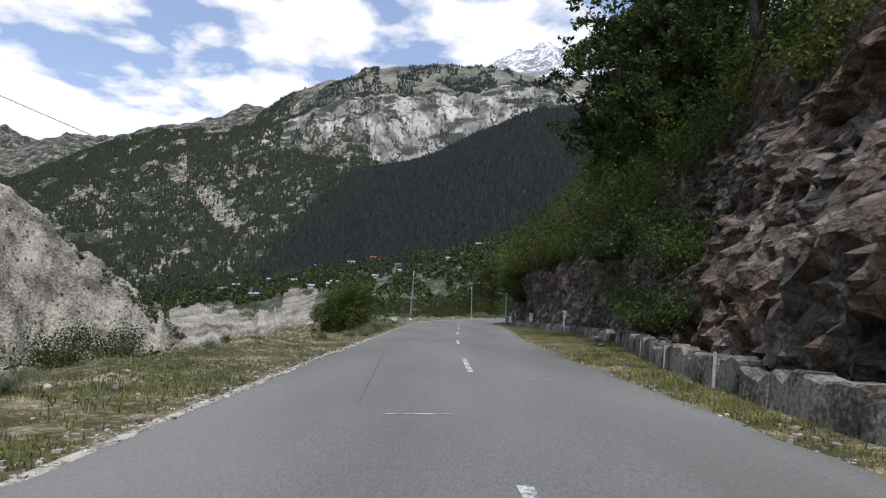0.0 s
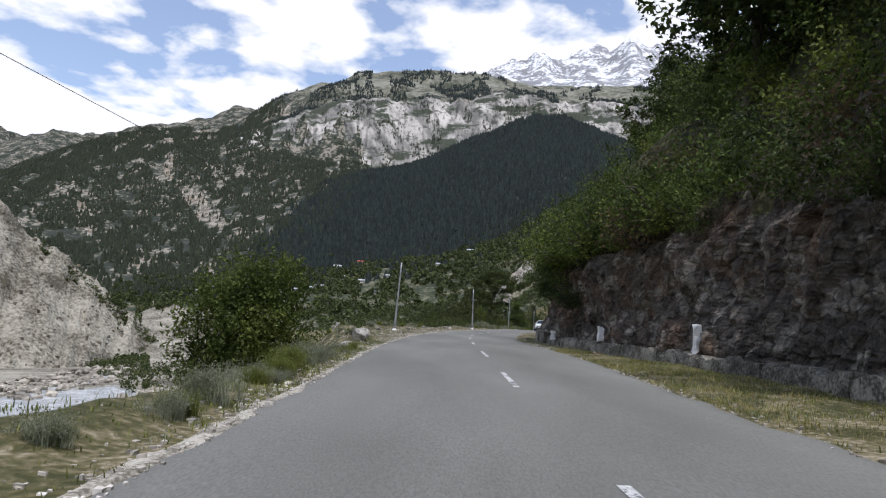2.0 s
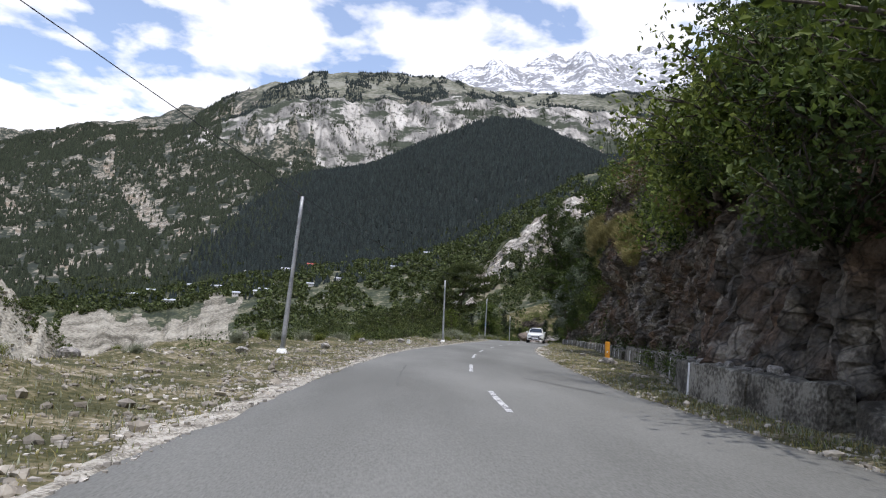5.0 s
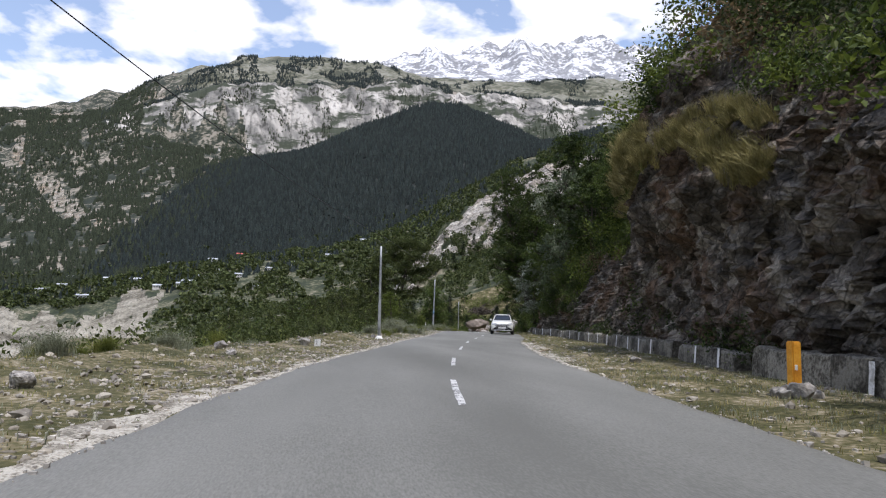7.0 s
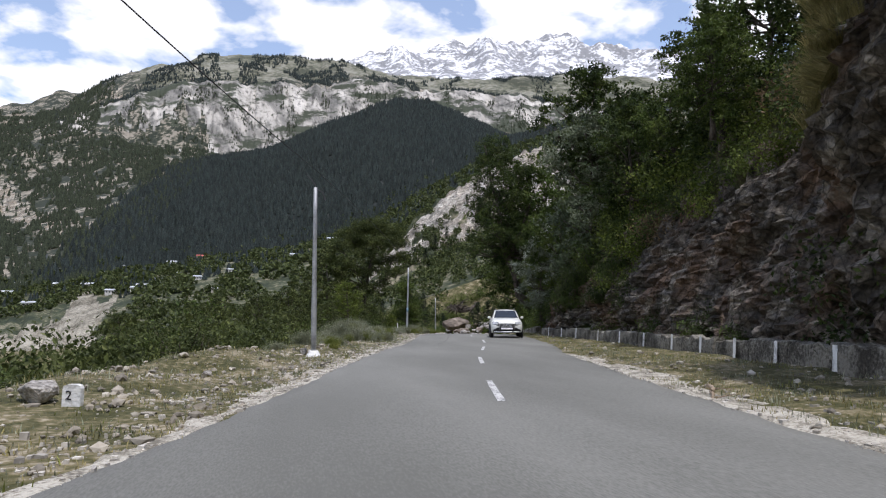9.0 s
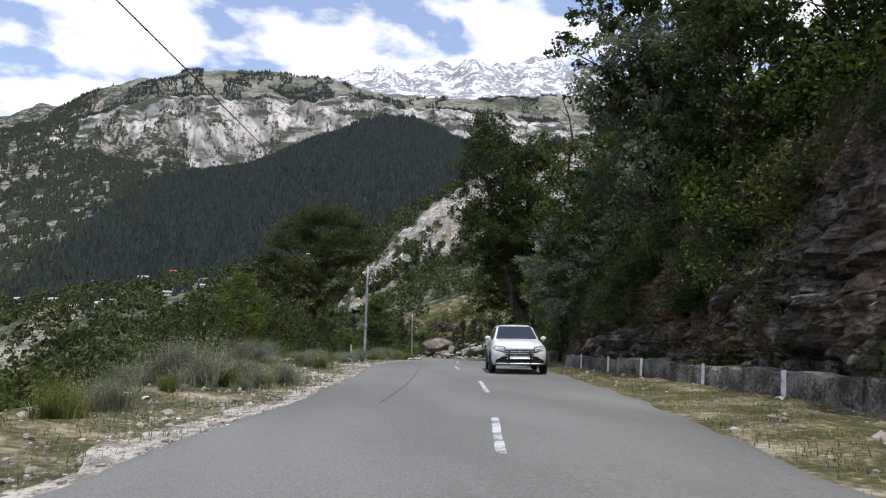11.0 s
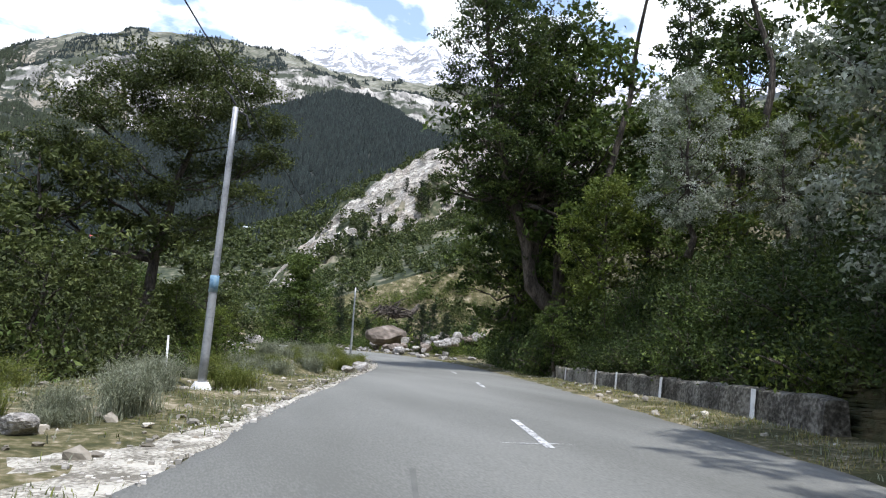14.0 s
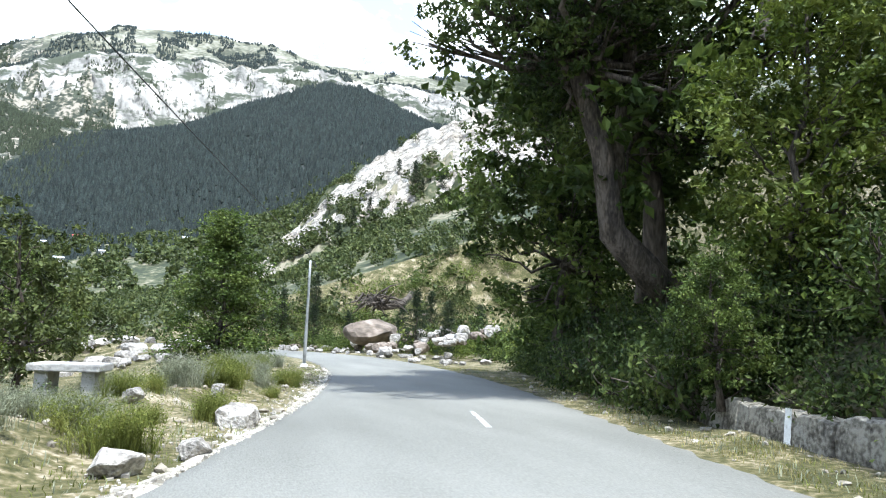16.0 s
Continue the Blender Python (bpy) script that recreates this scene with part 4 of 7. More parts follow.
def plant(name, wood, crown, leaf_mat, label, category, group=""):
    ob = thing(name, Matrix(), label, category, group)
    mesh_object("trunk", *wood, BARK, ob, smooth=True)
    mesh_object("crown", *crown, leaf_mat, ob)
    return ob


def shrub_arrays(height, spread, seed, leaves=1500, leaf=0.15, stems=9, up=0.4):
    rng = np.random.default_rng(seed)
    pieces, nodes = [], []
    for n in range(stems):
        az, out = n * 2.4 + rng.uniform(-0.4, 0.4), rng.uniform(0.25, 1.0)
        way = np.array([math.cos(az) * out, math.sin(az) * out, rng.uniform(0.7, 1.2)])
        way /= np.linalg.norm(way)
        ln = rng.uniform(0.75, 1.15) * math.hypot(spread * out, height * (1.05 - 0.35 * out))
        lp = limb_path((rng.normal() * 0.08, rng.normal() * 0.08, -0.1), way, ln, -0.02, rng, 5)
        pieces.append(tube_arrays(lp, np.linspace(0.028, 0.006, len(lp)) * height, 4))
        nodes += list(lp[1:])
        for _ in range(3):
            i = rng.integers(1, 5)
            d = way + rng.normal(size=3) * 0.8
            d /= np.linalg.norm(d)
            sp = limb_path(lp[i], d, ln * rng.uniform(0.25, 0.5), 0.02, rng, 3)
            pieces.append(tube_arrays(sp, np.linspace(0.012, 0.004, len(sp)) * height, 3))
            nodes += list(sp[1:])
    nodes = np.array(nodes)
    c = nodes[rng.integers(0, len(nodes), leaves)] + rng.normal(size=(leaves, 3)) * 0.17 * spread
    c[:, 2] = np.abs(c[:, 2])
    return joined(pieces), leaf_quads(c, leaf, rng, up)


def blades(places, height, spread, per, rng, width=0.012, curl=0.5):
    """Grass: bent blades of two quads and a tip, per blade tuft."""
    n = len(places) * per
    base = np.repeat(np.asarray(places, float), per, axis=0) + rng.normal(size=(n, 3)) * spread * np.array([1, 1, 0])
    az = rng.uniform(0, 2 * np.pi, n)
    out = np.stack([np.cos(az), np.sin(az), 0 * az], -1)
    side = np.stack([-np.sin(az), np.cos(az), 0 * az], -1) * (width * rng.uniform(0.7, 1.4, n))[:, None]
    h = (np.repeat(np.broadcast_to(height, len(places)), per) * rng.uniform(0.45, 1.15, n))[:, None]
    lean = (curl * rng.uniform(0.2, 1.2, n))[:, None]
    z = np.array([[0, 0, 1.0]])
    m = base + z * h * 0.55 + out * h * lean * 0.25
    t = base + z * h + out * h * lean * 0.8
    v = np.stack([base - side, base + side, m + side * 0.7, m - side * 0.7, t], 1).reshape(-1, 3)
    i = np.arange(n)[:, None] * 5
    f = [tuple(q) for q in (i + np.array([[0, 1, 2, 3]])).tolist()] + [tuple(q) for q in (i + np.array([[3, 2, 4]])).tolist()]
    return v, f


def at(x, y, z, turn=0.0, size=1.0, tall=1.0, tip=(0, 0)):
    return Matrix.LocRotScale((x, y, z), Euler((tip[0], tip[1], turn)), (size, size, size * tall))


def slope_point(y, s):
    """On the hillside to the right: s as in cliff_place()."""
    off, z = cliff_place(np.array([y]), np.array([s]))
    x, yy = hillside(np.array([y]), FOOT(np.array([y])) + off - overhang(np.array([y]), np.array([s])))
    fade = min(1, max(0, (172 - y) / 22))
    return float(x[0]), float(yy[0]), float(z[0]) * (0.15 + 0.85 * fade) + float(ROAD_Z(y)) - 0.15


# kinds of plants, built once each and copied
DOME = lambda f: 0.35 + 0.75 * math.sin(math.pi * min(1, f * 0.85 + 0.15))
COLUMN = lambda f: 0.7 + 0.35 * math.sin(math.pi * f) - 0.45 * f**3
KINDS = {
    "broad": plant("tree", *padded(9.4, 11, crown_pads(11, 30, (0.3, 0.2), 3.4, 2.6, 9.6, 1.25, DOME), 10500, 0.24, 0.22), LEAF_DARK, "leafy dark green hillside tree on the slope", "tree", "trees on the hillside"),
    "broad_b": plant("tree", *padded(8.6, 12, crown_pads(12, 26, (0.6, 0.3), 2.7, 1.8, 8.8, 1.1, COLUMN), 10000, 0.21, 0.18, (0.6, 0.3)), LEAF_GREEN, "leafy green hillside tree above the rock", "tree", "trees on the hillside"),
    "poplar": plant("tree", *padded(9.0, 26, crown_pads(26, 34, (0.2, 0.1), 2.3, 1.2, 9.4, 1.0, COLUMN), 13000, 0.17, 0.17, (0.3, 0.1)), LEAF_GREY, "grey-green poplar tree standing at the foot of the slope", "tree", "trees on the hillside"),
    "bright": plant("tree", *padded(8.4, 22, crown_pads(22, 24, (-0.4, 0.2), 2.1, 1.6, 8.4, 0.95, COLUMN), 10000, 0.17, 0.14), LEAF_BRIGHT, "slender tree with bright yellow-green leaves above the wall", "tree", "trees on the hillside"),
    "slim": plant("tree", *padded(15.5, 23, crown_pads(23, 22, (0.3, 0.3), 1.3, 7.0, 15.6, 0.9, COLUMN), 6500, 0.22, 0.2, (0.4, 0.2)), LEAF_DARK, "tall slim tree with a bare lower trunk", "tree", "trees on the hillside"),
    "silver": plant("tree", *padded(9.5, 13, crown_pads(13, 34, (0.3, 0), 2.6, 1.6, 9.7, 0.9, DOME), 15000, 0.15, 0.15), LEAF_SILVER, "silvery poplar tree with pale leaf undersides", "tree", "silver trees on the hillside"),
    "acacia": plant("tree", *padded(7.4, 14, crown_pads(14, 22, (0.5, -0.4), 3.0, 2.2, 7.6, 1.2, DOME), 8000, 0.22, 0.17, (0.5, -0.4)), LEAF_OLIVE, "olive green tree growing on the bank below the road", "tree", "trees on the river bank"),
    "conifer": plant("conifer", *padded(6.5, 51, crown_pads(51, 36, (0, 0), 1.5, 0.6, 6.7, 0.55, lambda f: 1.1 - 1.0 * f), 9000, 0.11, 0.10, fork=0.05), NEEDLES, "young dark green conifer on the slope past the bend", "tree", "conifers past the bend"),
    "bush": plant("bush", *shrub_arrays(1.6, 1.3, 15, 2100, 0.115), LEAF_DARK, "dense dark green bush rooted on the rocky slope", "bush", "bushes on the hillside"),
    "bush_b": plant("bush", *shrub_arrays(1.5, 1.4, 16, 2100, 0.115), LEAF_GREEN, "leafy green bush rooted on the rocky slope", "bush", "bushes on the hillside"),
    "bush_c": plant("bush", *shrub_arrays(1.7, 1.2, 17, 1900, 0.115), LEAF_BRIGHT, "bright yellow-green bush on the slope", "bush", "bushes on the hillside"),
    "bush_dry": plant("bush", *shrub_arrays(1.2, 1.3, 18, 800, 0.13, 14), LEAF_DRY, "dry brown thorny bush hanging on the rock", "bush", "bushes on the hillside"),
    "bush_bank": plant("bush", *shrub_arrays(1.8, 1.7, 19, 5200, 0.105), LEAF_OLIVE, "olive green scrub bush on the river bank", "bush", "bushes on the river bank"),
}
BUSHES = {"bush", "bush_b", "bush_c", "bush_dry", "bush_bank"}
USED, WAITING = set(), []
THIN = {k: shrub_arrays(1.6, 1.35, 60 + n, 560, 0.14, 6)[1] for n, k in enumerate(sorted(BUSHES))}


# how much larger than their models these kinds stand here
GROWN = {"broad": 1.3, "broad_b": 1.1, "silver": 0.62, "acacia": 0.9}


def stand(kind, m):
    """The model itself at the first place, a copy at each further one."""
    ob = copy_thing(KINDS[kind], m) if kind in USED else KINDS[kind]
    USED.add(kind)
    ob.matrix_basis = m @ Matrix.Scale(GROWN.get(kind, 1.0), 4)


def put(kind, m):
    if kind in BUSHES:
        WAITING.append((kind, m))
    else:
        stand(kind, m)


def undergrowth():
    """The bushes nearest the road stand singly; those that nobody could count are joined by kind."""
    def reach(row):
        p = row[1].translation
        return abs(p.x - float(ROAD_X(min(max(p.y, 0), 170)))) + 0.35 * max(0, p.z) + 3 * max(0, p.y - 165)

    rows = sorted(WAITING, key=reach)
    mass = {}
    for n, (kind, m) in enumerate(rows):
        if n >= 285:
            mass.setdefault(kind, []).append(m)
        else:
            stand(kind, m)
    for kind, places in mass.items():
        v, f = THIN[kind]
        v = np.c_[v, np.ones(len(v))]
        vs = np.concatenate([(v @ np.array(m).T)[:, :3] for m in places])
        fs = np.concatenate([f + k * len(v) for k in range(len(places))])
        crown = [c for c in KINDS[kind].children if c.name.startswith("crown")][0]
        tagged(mesh_object("undergrowth", vs, fs, crown.data.materials[0]), "thick leafy undergrowth covering the slope", "undergrowth", kind="stuff")


def hillside_plants():
    rng = random.Random(21)
    # bushes along the rim of the rock and up the slope
    y = -6.0
    while y < 170:
        dens = float(lerp(y, [(-6, 0.4), (14, 0.6), (20, 1), (125, 1), (170, 1)]))
        for s, many in ((1.0, 1), (1.03, 1), (1.08, 1), (1.16, 1), (1.26, 0.7), (1.4, 0.5)):
            if rng.random() > dens * many:
                continue
            yy, ss = y + rng.uniform(-1.0, 1.0), s + rng.uniform(-0.02, 0.03)
            if 84 < yy < 100 and ss < 0.995 or yy > 122 and ss < 1.1:
                continue
            x, py, z = slope_point(yy, ss)
            kind = rng.choices(("bush", "bush_b", "bush_c", "bush_dry"), (3.4, 3.6, 3.0, 0.8 if yy < 118 else 0))[0]
            put(kind, at(x - 0.3, py, z - 0.25, rng.uniform(0, 6.28), rng.uniform(0.8, 1.5) * (1 + 0.6 * (ss > 1.2 and yy < 110)) * (0.75 if yy > 118 else 1), rng.uniform(0.8, 1.15), (0, -0.3)))
        y += 1.55
    # bushes at the rock's foot and on its ledges
    for y0, s, size, kind in ((17.0, 0.12, 0.9, "bush"), (19.5, 0.35, 1.1, "bush_b"), (20.5, 0.12, 0.8, "bush"), (22.5, 0.55, 1.1, "bush"), (24.0, 0.2, 0.9, "bush_b"), (25.5, 0.7, 1.2, "bush"), (27, 0.3, 0.9, "bush"),
                              (30, 0.75, 1.1, "bush"), (33, 0.8, 1.0, "bush"), (55, 0.5, 0.9, "bush"), (57.5, 0.75, 1.1, "bush_b"), (59.5, 0.6, 1.2, "bush"), (61, 0.85, 0.9, "bush_c"),
                              (84.5, 0.04, 0.9, "bush"), (87.0, 0.05, 1.1, "bush"), (97.0, 0.03, 1.2, "bush"), (98.5, 0.2, 1.1, "bush"), (95.2, 0.12, 1.1, "bush"), (96.0, 0.3, 1.0, "bush_b"), (93.5, 0.05, 0.8, "bush"), (103, 0.04, 0.8, "bush"), (106, 0.05, 0.9, "bush"), (109.5, 0.05, 1.0, "bush"),
                              (113, 0.3, 1.0, "bush"), (65.5, 1.0, 1.5, "bush_c"), (67.5, 1.02, 1.9, "bush_c"), (69.5, 1.0, 1.7, "bush_c"), (71.5, 1.03, 2.0, "bush_c"), (74, 1.02, 1.6, "bush_b"), (63, 1.02, 1.5, "bush_c"), (52, 1.0, 1.5, "bush_c"), (54.5, 1.02, 1.8, "bush_b"), (57, 1.0, 1.6, "bush_c"), (46, 1.02, 1.5, "bush_b"), (116, 0.1, 0.7, "bush_b"), (75, 0.05, 0.6, "bush_b"), (70.5, 0.06, 0.5, "bush_b"), (66.5, 0.08, 0.5, "bush_b"), (120, 0.1, 0.5, "bush")):
        x, py, z = slope_point(y0, s)
        put(kind, at(x + (0.5 if 84 < y0 < 126 else -0.45), py, z - 0.1, rng.uniform(0, 6.28), size, 1.0))
    # a dense leafy wall behind the low parapet farther on
    for k in range(150):
        yy = rng.uniform(114, 170)
        u = float(FOOT(yy)) + rng.uniform(1.6, 5.4)
        x, py = (float(q) for q in hillside(np.array(yy), u))
        lift = max(0.0, (u - float(FOOT(yy)) - 1.0) * 0.75)
        # weighted to the dark-leaved kind, whose colour stands in for shade under the trees
        kind = rng.choices(("bush", "bush_b", "bush_c"), (7, 2, 0.4))[0]
        put(kind, at(x, py, float(ROAD_Z(yy)) + lift - 0.1, rng.uniform(0, 6.28), rng.uniform(0.8, 1.2), rng.uniform(0.8, 1.2)))
    # scrub closing the view behind the bend
    for k in range(150):
        x, y = rng.uniform(20, 68), rng.uniform(203, 224)
        z = float(ground_height(np.array([x]), np.array([y]))[0])
        put(rng.choice(("bush_b", "bush_bank", "bush_c")), at(x, y, z - 0.2, rng.uniform(0, 6.28), rng.uniform(0.9, 2.0), 0.9))
    for k in range(90):
        x, y = rng.uniform(29, 52), rng.uniform(198, 216)
        z = float(ground_height(np.array([x]), np.array([y]))[0])
        put(rng.choice(("bush_b", "bush", "bush_bank", "bush_c")), at(x, y, z - 0.2, rng.uniform(0, 6.28), rng.uniform(0.6, 1.3), 1.0))
    for k in range(60):
        x, y = rng.uniform(36, 62), rng.uniform(172, 204)
        z = float(ground_height(np.array([x]), np.array([y]))[0])
        put(rng.choice(("bush_b", "bush", "bush_c")), at(x, y, z - 0.2, rng.uniform(0, 6.28), rng.uniform(1.0, 2.2), 1.0))
    for yy in (146.4, 147.5, 148.6, 149.7, 150.8, 152.0, 153.2, 154.6, 156, 157.4, 158.8, 160.2, 162):
        x, py = (float(q) for q in hillside(np.array(yy), float(FOOT(yy)) + (1.25 if yy < 151.5 else 0.0)))
        put("bush", at(x, py, float(ROAD_Z(yy)) - 0.1, yy, rng.uniform(0.8, 1.0) if yy < 151.5 else 1.2, 1.3))
    for k in range(330):
        yy = rng.uniform(113, 172)
        x, py, z = slope_point(yy, 1.055 + 0.42 * rng.random() ** 1.4 if k % 3 else rng.uniform(0.5, 1.06))
        kind = rng.choices(("bush", "bush_b", "bush_c"), (6, 2.5, 0.5))[0]
        put(kind, at(x + (0 if k % 3 else 0.35), py, z - 0.1, rng.uniform(0, 6.28), rng.uniform(0.85, 1.35) if k % 3 else rng.uniform(0.65, 0.95), rng.uniform(0.85, 1.2)))
    # trees on the hillside
    # bright trees at x 35 to 41: leaf colour stands in for backlight
    for x, y, z, size, kind, tip in ((12.4, 47, 10.3, 1.0, "broad", -0.12), (10.6, 31.5, 7.2, 0.85, "broad", -0.05), (15.5, 43, 11.0, 1.35, "broad", -0.1), (18, 50, 13.5, 1.2, "broad", 0), (14.5, 36, 10.0, 1.0, "broad_b", -0.1), (13.5, 30, 8.5, 0.9, "broad", -0.15),
                                     (10.5, 21, 10.5, 0.75, "broad", -0.1), (17.5, 57, 11, 0.7, "broad_b", 0), (20, 66, 13, 0.8, "broad", 0), (21.5, 80, 14, 1.05, "broad", 0), (24, 88, 15, 0.9, "broad", 0), (17.5, 78, 7.5, 0.65, "broad_b", -0.1),
                                     (22.5, 91, 12.5, 0.65, "broad", 0), (24, 103, 11.5, 0.55, "broad", 0), (21.8, 107, 8.5, 0.5, "broad", 0), (19.5, 104.5, 8.4, 0.5, "broad_b", -0.1), (27, 110, 12.5, 0.7, "broad", 0), (23.5, 113, 8, 0.6, "broad_b", 0), (22.8, 116.5, 5.6, 0.65, "broad", 0), (24.5, 110.5, 8.5, 0.55, "broad", 0), (23.3, 122.0, 2.6, 1.3, "poplar", 0), (22.3, 129.0, 1.6, 1.0, "silver", 0), (23.9, 122.9, 9.0, 0.75, "broad", 0), (25.8, 121, 6.0, 0.8, "broad", 0),
                                     (24.0, 128.5, 2.4, 0.85, "broad_b", -0.05), (27, 131, 4.5, 0.9, "broad_b", 0), (29.9, 143.1, 5.0, 1.15, "silver", -0.05), (32.8, 141.5, 5.5, 0.8, "silver", 0), (30.2, 138.0, 3.4, 0.5, "silver", 0), (31, 134, 5.5, 0.85, "broad", 0),
                                     (35.5, 147, 4.5, 1.15, "bright", 0), (32.7, 157.5, 2.6, 1.85, "broad_b", 0), (28.2, 149.6, 0.3, 0.3, "broad_b", 0), (35.5, 165, 0.5, 1.2, "broad", 0), (36.5, 154, 4.0, 1.3, "bright", 0), (33.2, 164, -0.6, 1.35, "broad_b", 0), (40.5, 147, 7.5, 1.1, "bright", 0), (41, 152, 8, 1.0, "broad", 0), (30.8, 150.3, 0.9, 1.0, "bright", -0.05), (38.7, 153.8, 8.0, 1.0, "slim", 0), (33.6, 148.2, 3.0, 0.8, "broad_b", 0), (38, 140, 9.5, 0.85, "broad", 0), (35.5, 168, -1, 0.6, "broad_b", 0)):
        put(kind, at(x, y, z - 0.6, (x * 7 + y) % 6.28, size, 1.0, (0, tip)))


hillside_plants()


def conifers_past_the_bend():
    """Dark young conifers: on the ledges of the pale outcrop by bearing and elevation from its middle, and beside the rockfall."""
    for az, el, h in ((16.9, 11.9, 8.5), (19.4, 12.1, 6.0), (17.6, 11.6, 5.0), (14.2, 6.4, 7.0), (10.4, 7.0, 5.5), (11.6, 8.2, 6.0), (15.4, 13.2, 5.0), (18.4, 8.4, 6.0), (13.0, 9.6, 5.0), (20.8, 9.0, 7.0), (9.0, 7.2, 5.0)):
        a = np.array([az])
        z0, z1 = 150 * math.tan(radians(float(lerp(a, OUTCROP_FOOT)[0]))), 195 * math.tan(radians(float(lerp(a, OUTCROP_CREST)[0])))
        v = np.linspace(0, 1, 200)
        v = float(v[np.argmin(np.abs((z0 + (z1 - z0) * v) / (150 + 45 * v) - math.tan(radians(el))))])
        r = 150 + 45 * v
        put("conifer", at(19.2 + r * math.sin(radians(az)), 140.0 + r * math.cos(radians(az)), z0 + (z1 - z0) * v - 0.3, az, h / 6.5))
    for x, y, h in ((35.8, 192.5, 5.5), (37.4, 189.0, 4.5), (38.5, 206, 5.0), (33.5, 209, 4.0), (29.5, 207, 4.5), (27.0, 213, 5.0), (43.0, 210, 6.0), (24.5, 208, 3.6), (31.0, 216, 5.5), (46.5, 204, 5.0), (22.5, 217, 5.0)):
        put("conifer", at(x, y, float(ground_height(np.array([x]), np.array([y]))[0]) - 0.2, x, h / 6.5))


conifers_past_the_bend()


def bank_plants():
    rng = random.Random(33)
    for x, y, size, kind in ((-7.8, 39.2, 1.1, "bush_b"), (-6.6, 35.2, 0.8, "bush_b"), (-7.0, 10.1, 0.8, "bush"), (-7.9, 12.0, 0.95, "bush"), (-7.0, 9.2, 0.6, "bush_bank"), (-6.15, 10.8, 0.42, "bush_bank"), (-6.1, 12.5, 0.42, "bush_bank"), (-7.6, 11.5, 0.5, "bush_bank"), (-6.7, 19.2, 0.5, "bush_bank"), (-7.2, 17.0, 0.45, "bush_bank"), (-6.5, 19.5, 0.45, "bush_bank"), (-6.4, 22.5, 0.5, "bush_bank"), (-5.6, 27.0, 0.5, "bush_bank"), (-5.0, 29.5, 0.4, "bush_b"), (13.4, 149.2, 1.3, "bush_c"), (14.4, 153.4, 1.2, "bush_c"), (12.0, 147.0, 1.3, "bush_c"), (14.9, 152.6, 0.7, "bush_b"), (15.0, 147.9, 1.3, "bush_b"), (14.2, 149.6, 1.5, "bush_b"), (13.6, 146.6, 1.5, "bush_b"), (14.9, 151.4, 1.3, "bush"), (16.6, 153.0, 0.8, "bush_b"), (17.4, 157.8, 0.9, "bush_b"), (15.2, 155.6, 0.7, "bush_bank"), (16.2, 158.6, 0.6, "bush_b"), (17.2, 161.5, 0.7, "bush_b"), (18.4, 162.8, 1.1, "bush_b"), (20.6, 165.4, 0.9, "bush_b"), (21.6, 168.2, 0.8, "bush_b"), (13.6, 149.5, 1.3, "bush_bank"), (12.5, 146, 1.1, "bush_bank")):
        put(kind, at(x, y, float(near_height(np.array([x]), np.array([y]))[0]) - 0.15, rng.uniform(0, 6.28), size * (0.62 if y > 140 else 1.0), 1.0))
    for k in range(190):
        y = rng.uniform(88, 178)
        a = float(VERGE(y)) + float(HALF(y))
        x, py = (float(q) for q in beside(np.array(y), -a - 2.0 - rng.random() * 13))
        if py > 141 and x > 8.5:
            continue
        put(rng.choices(("bush_bank", "bush_b", "bush"), (8, 0.8, 0.6))[0], at(x, py, float(near_height(np.array([x]), np.array([py]))[0]) + 0.1, rng.uniform(0, 6.28), rng.uniform(1.1, 1.8), 1.0))
    for k in range(170):
        y = rng.uniform(84, 205)
        a = float(VERGE(y)) + float(HALF(y))
        u = -a - 1.0 - rng.random() ** 1.3 * 26
        x, py = (float(q) for q in beside(np.array(y), u))
        if py > 141 and x > 8.5:
            continue
        z = float(near_height(np.array([x]), np.array([py]))[0])
        put(rng.choices(("bush_bank", "bush_b", "bush"), (8, 1, 0.5))[0], at(x, py, z - 0.2, rng.uniform(0, 6.28), rng.uniform(0.8, 1.5), rng.uniform(0.8, 1.15)))
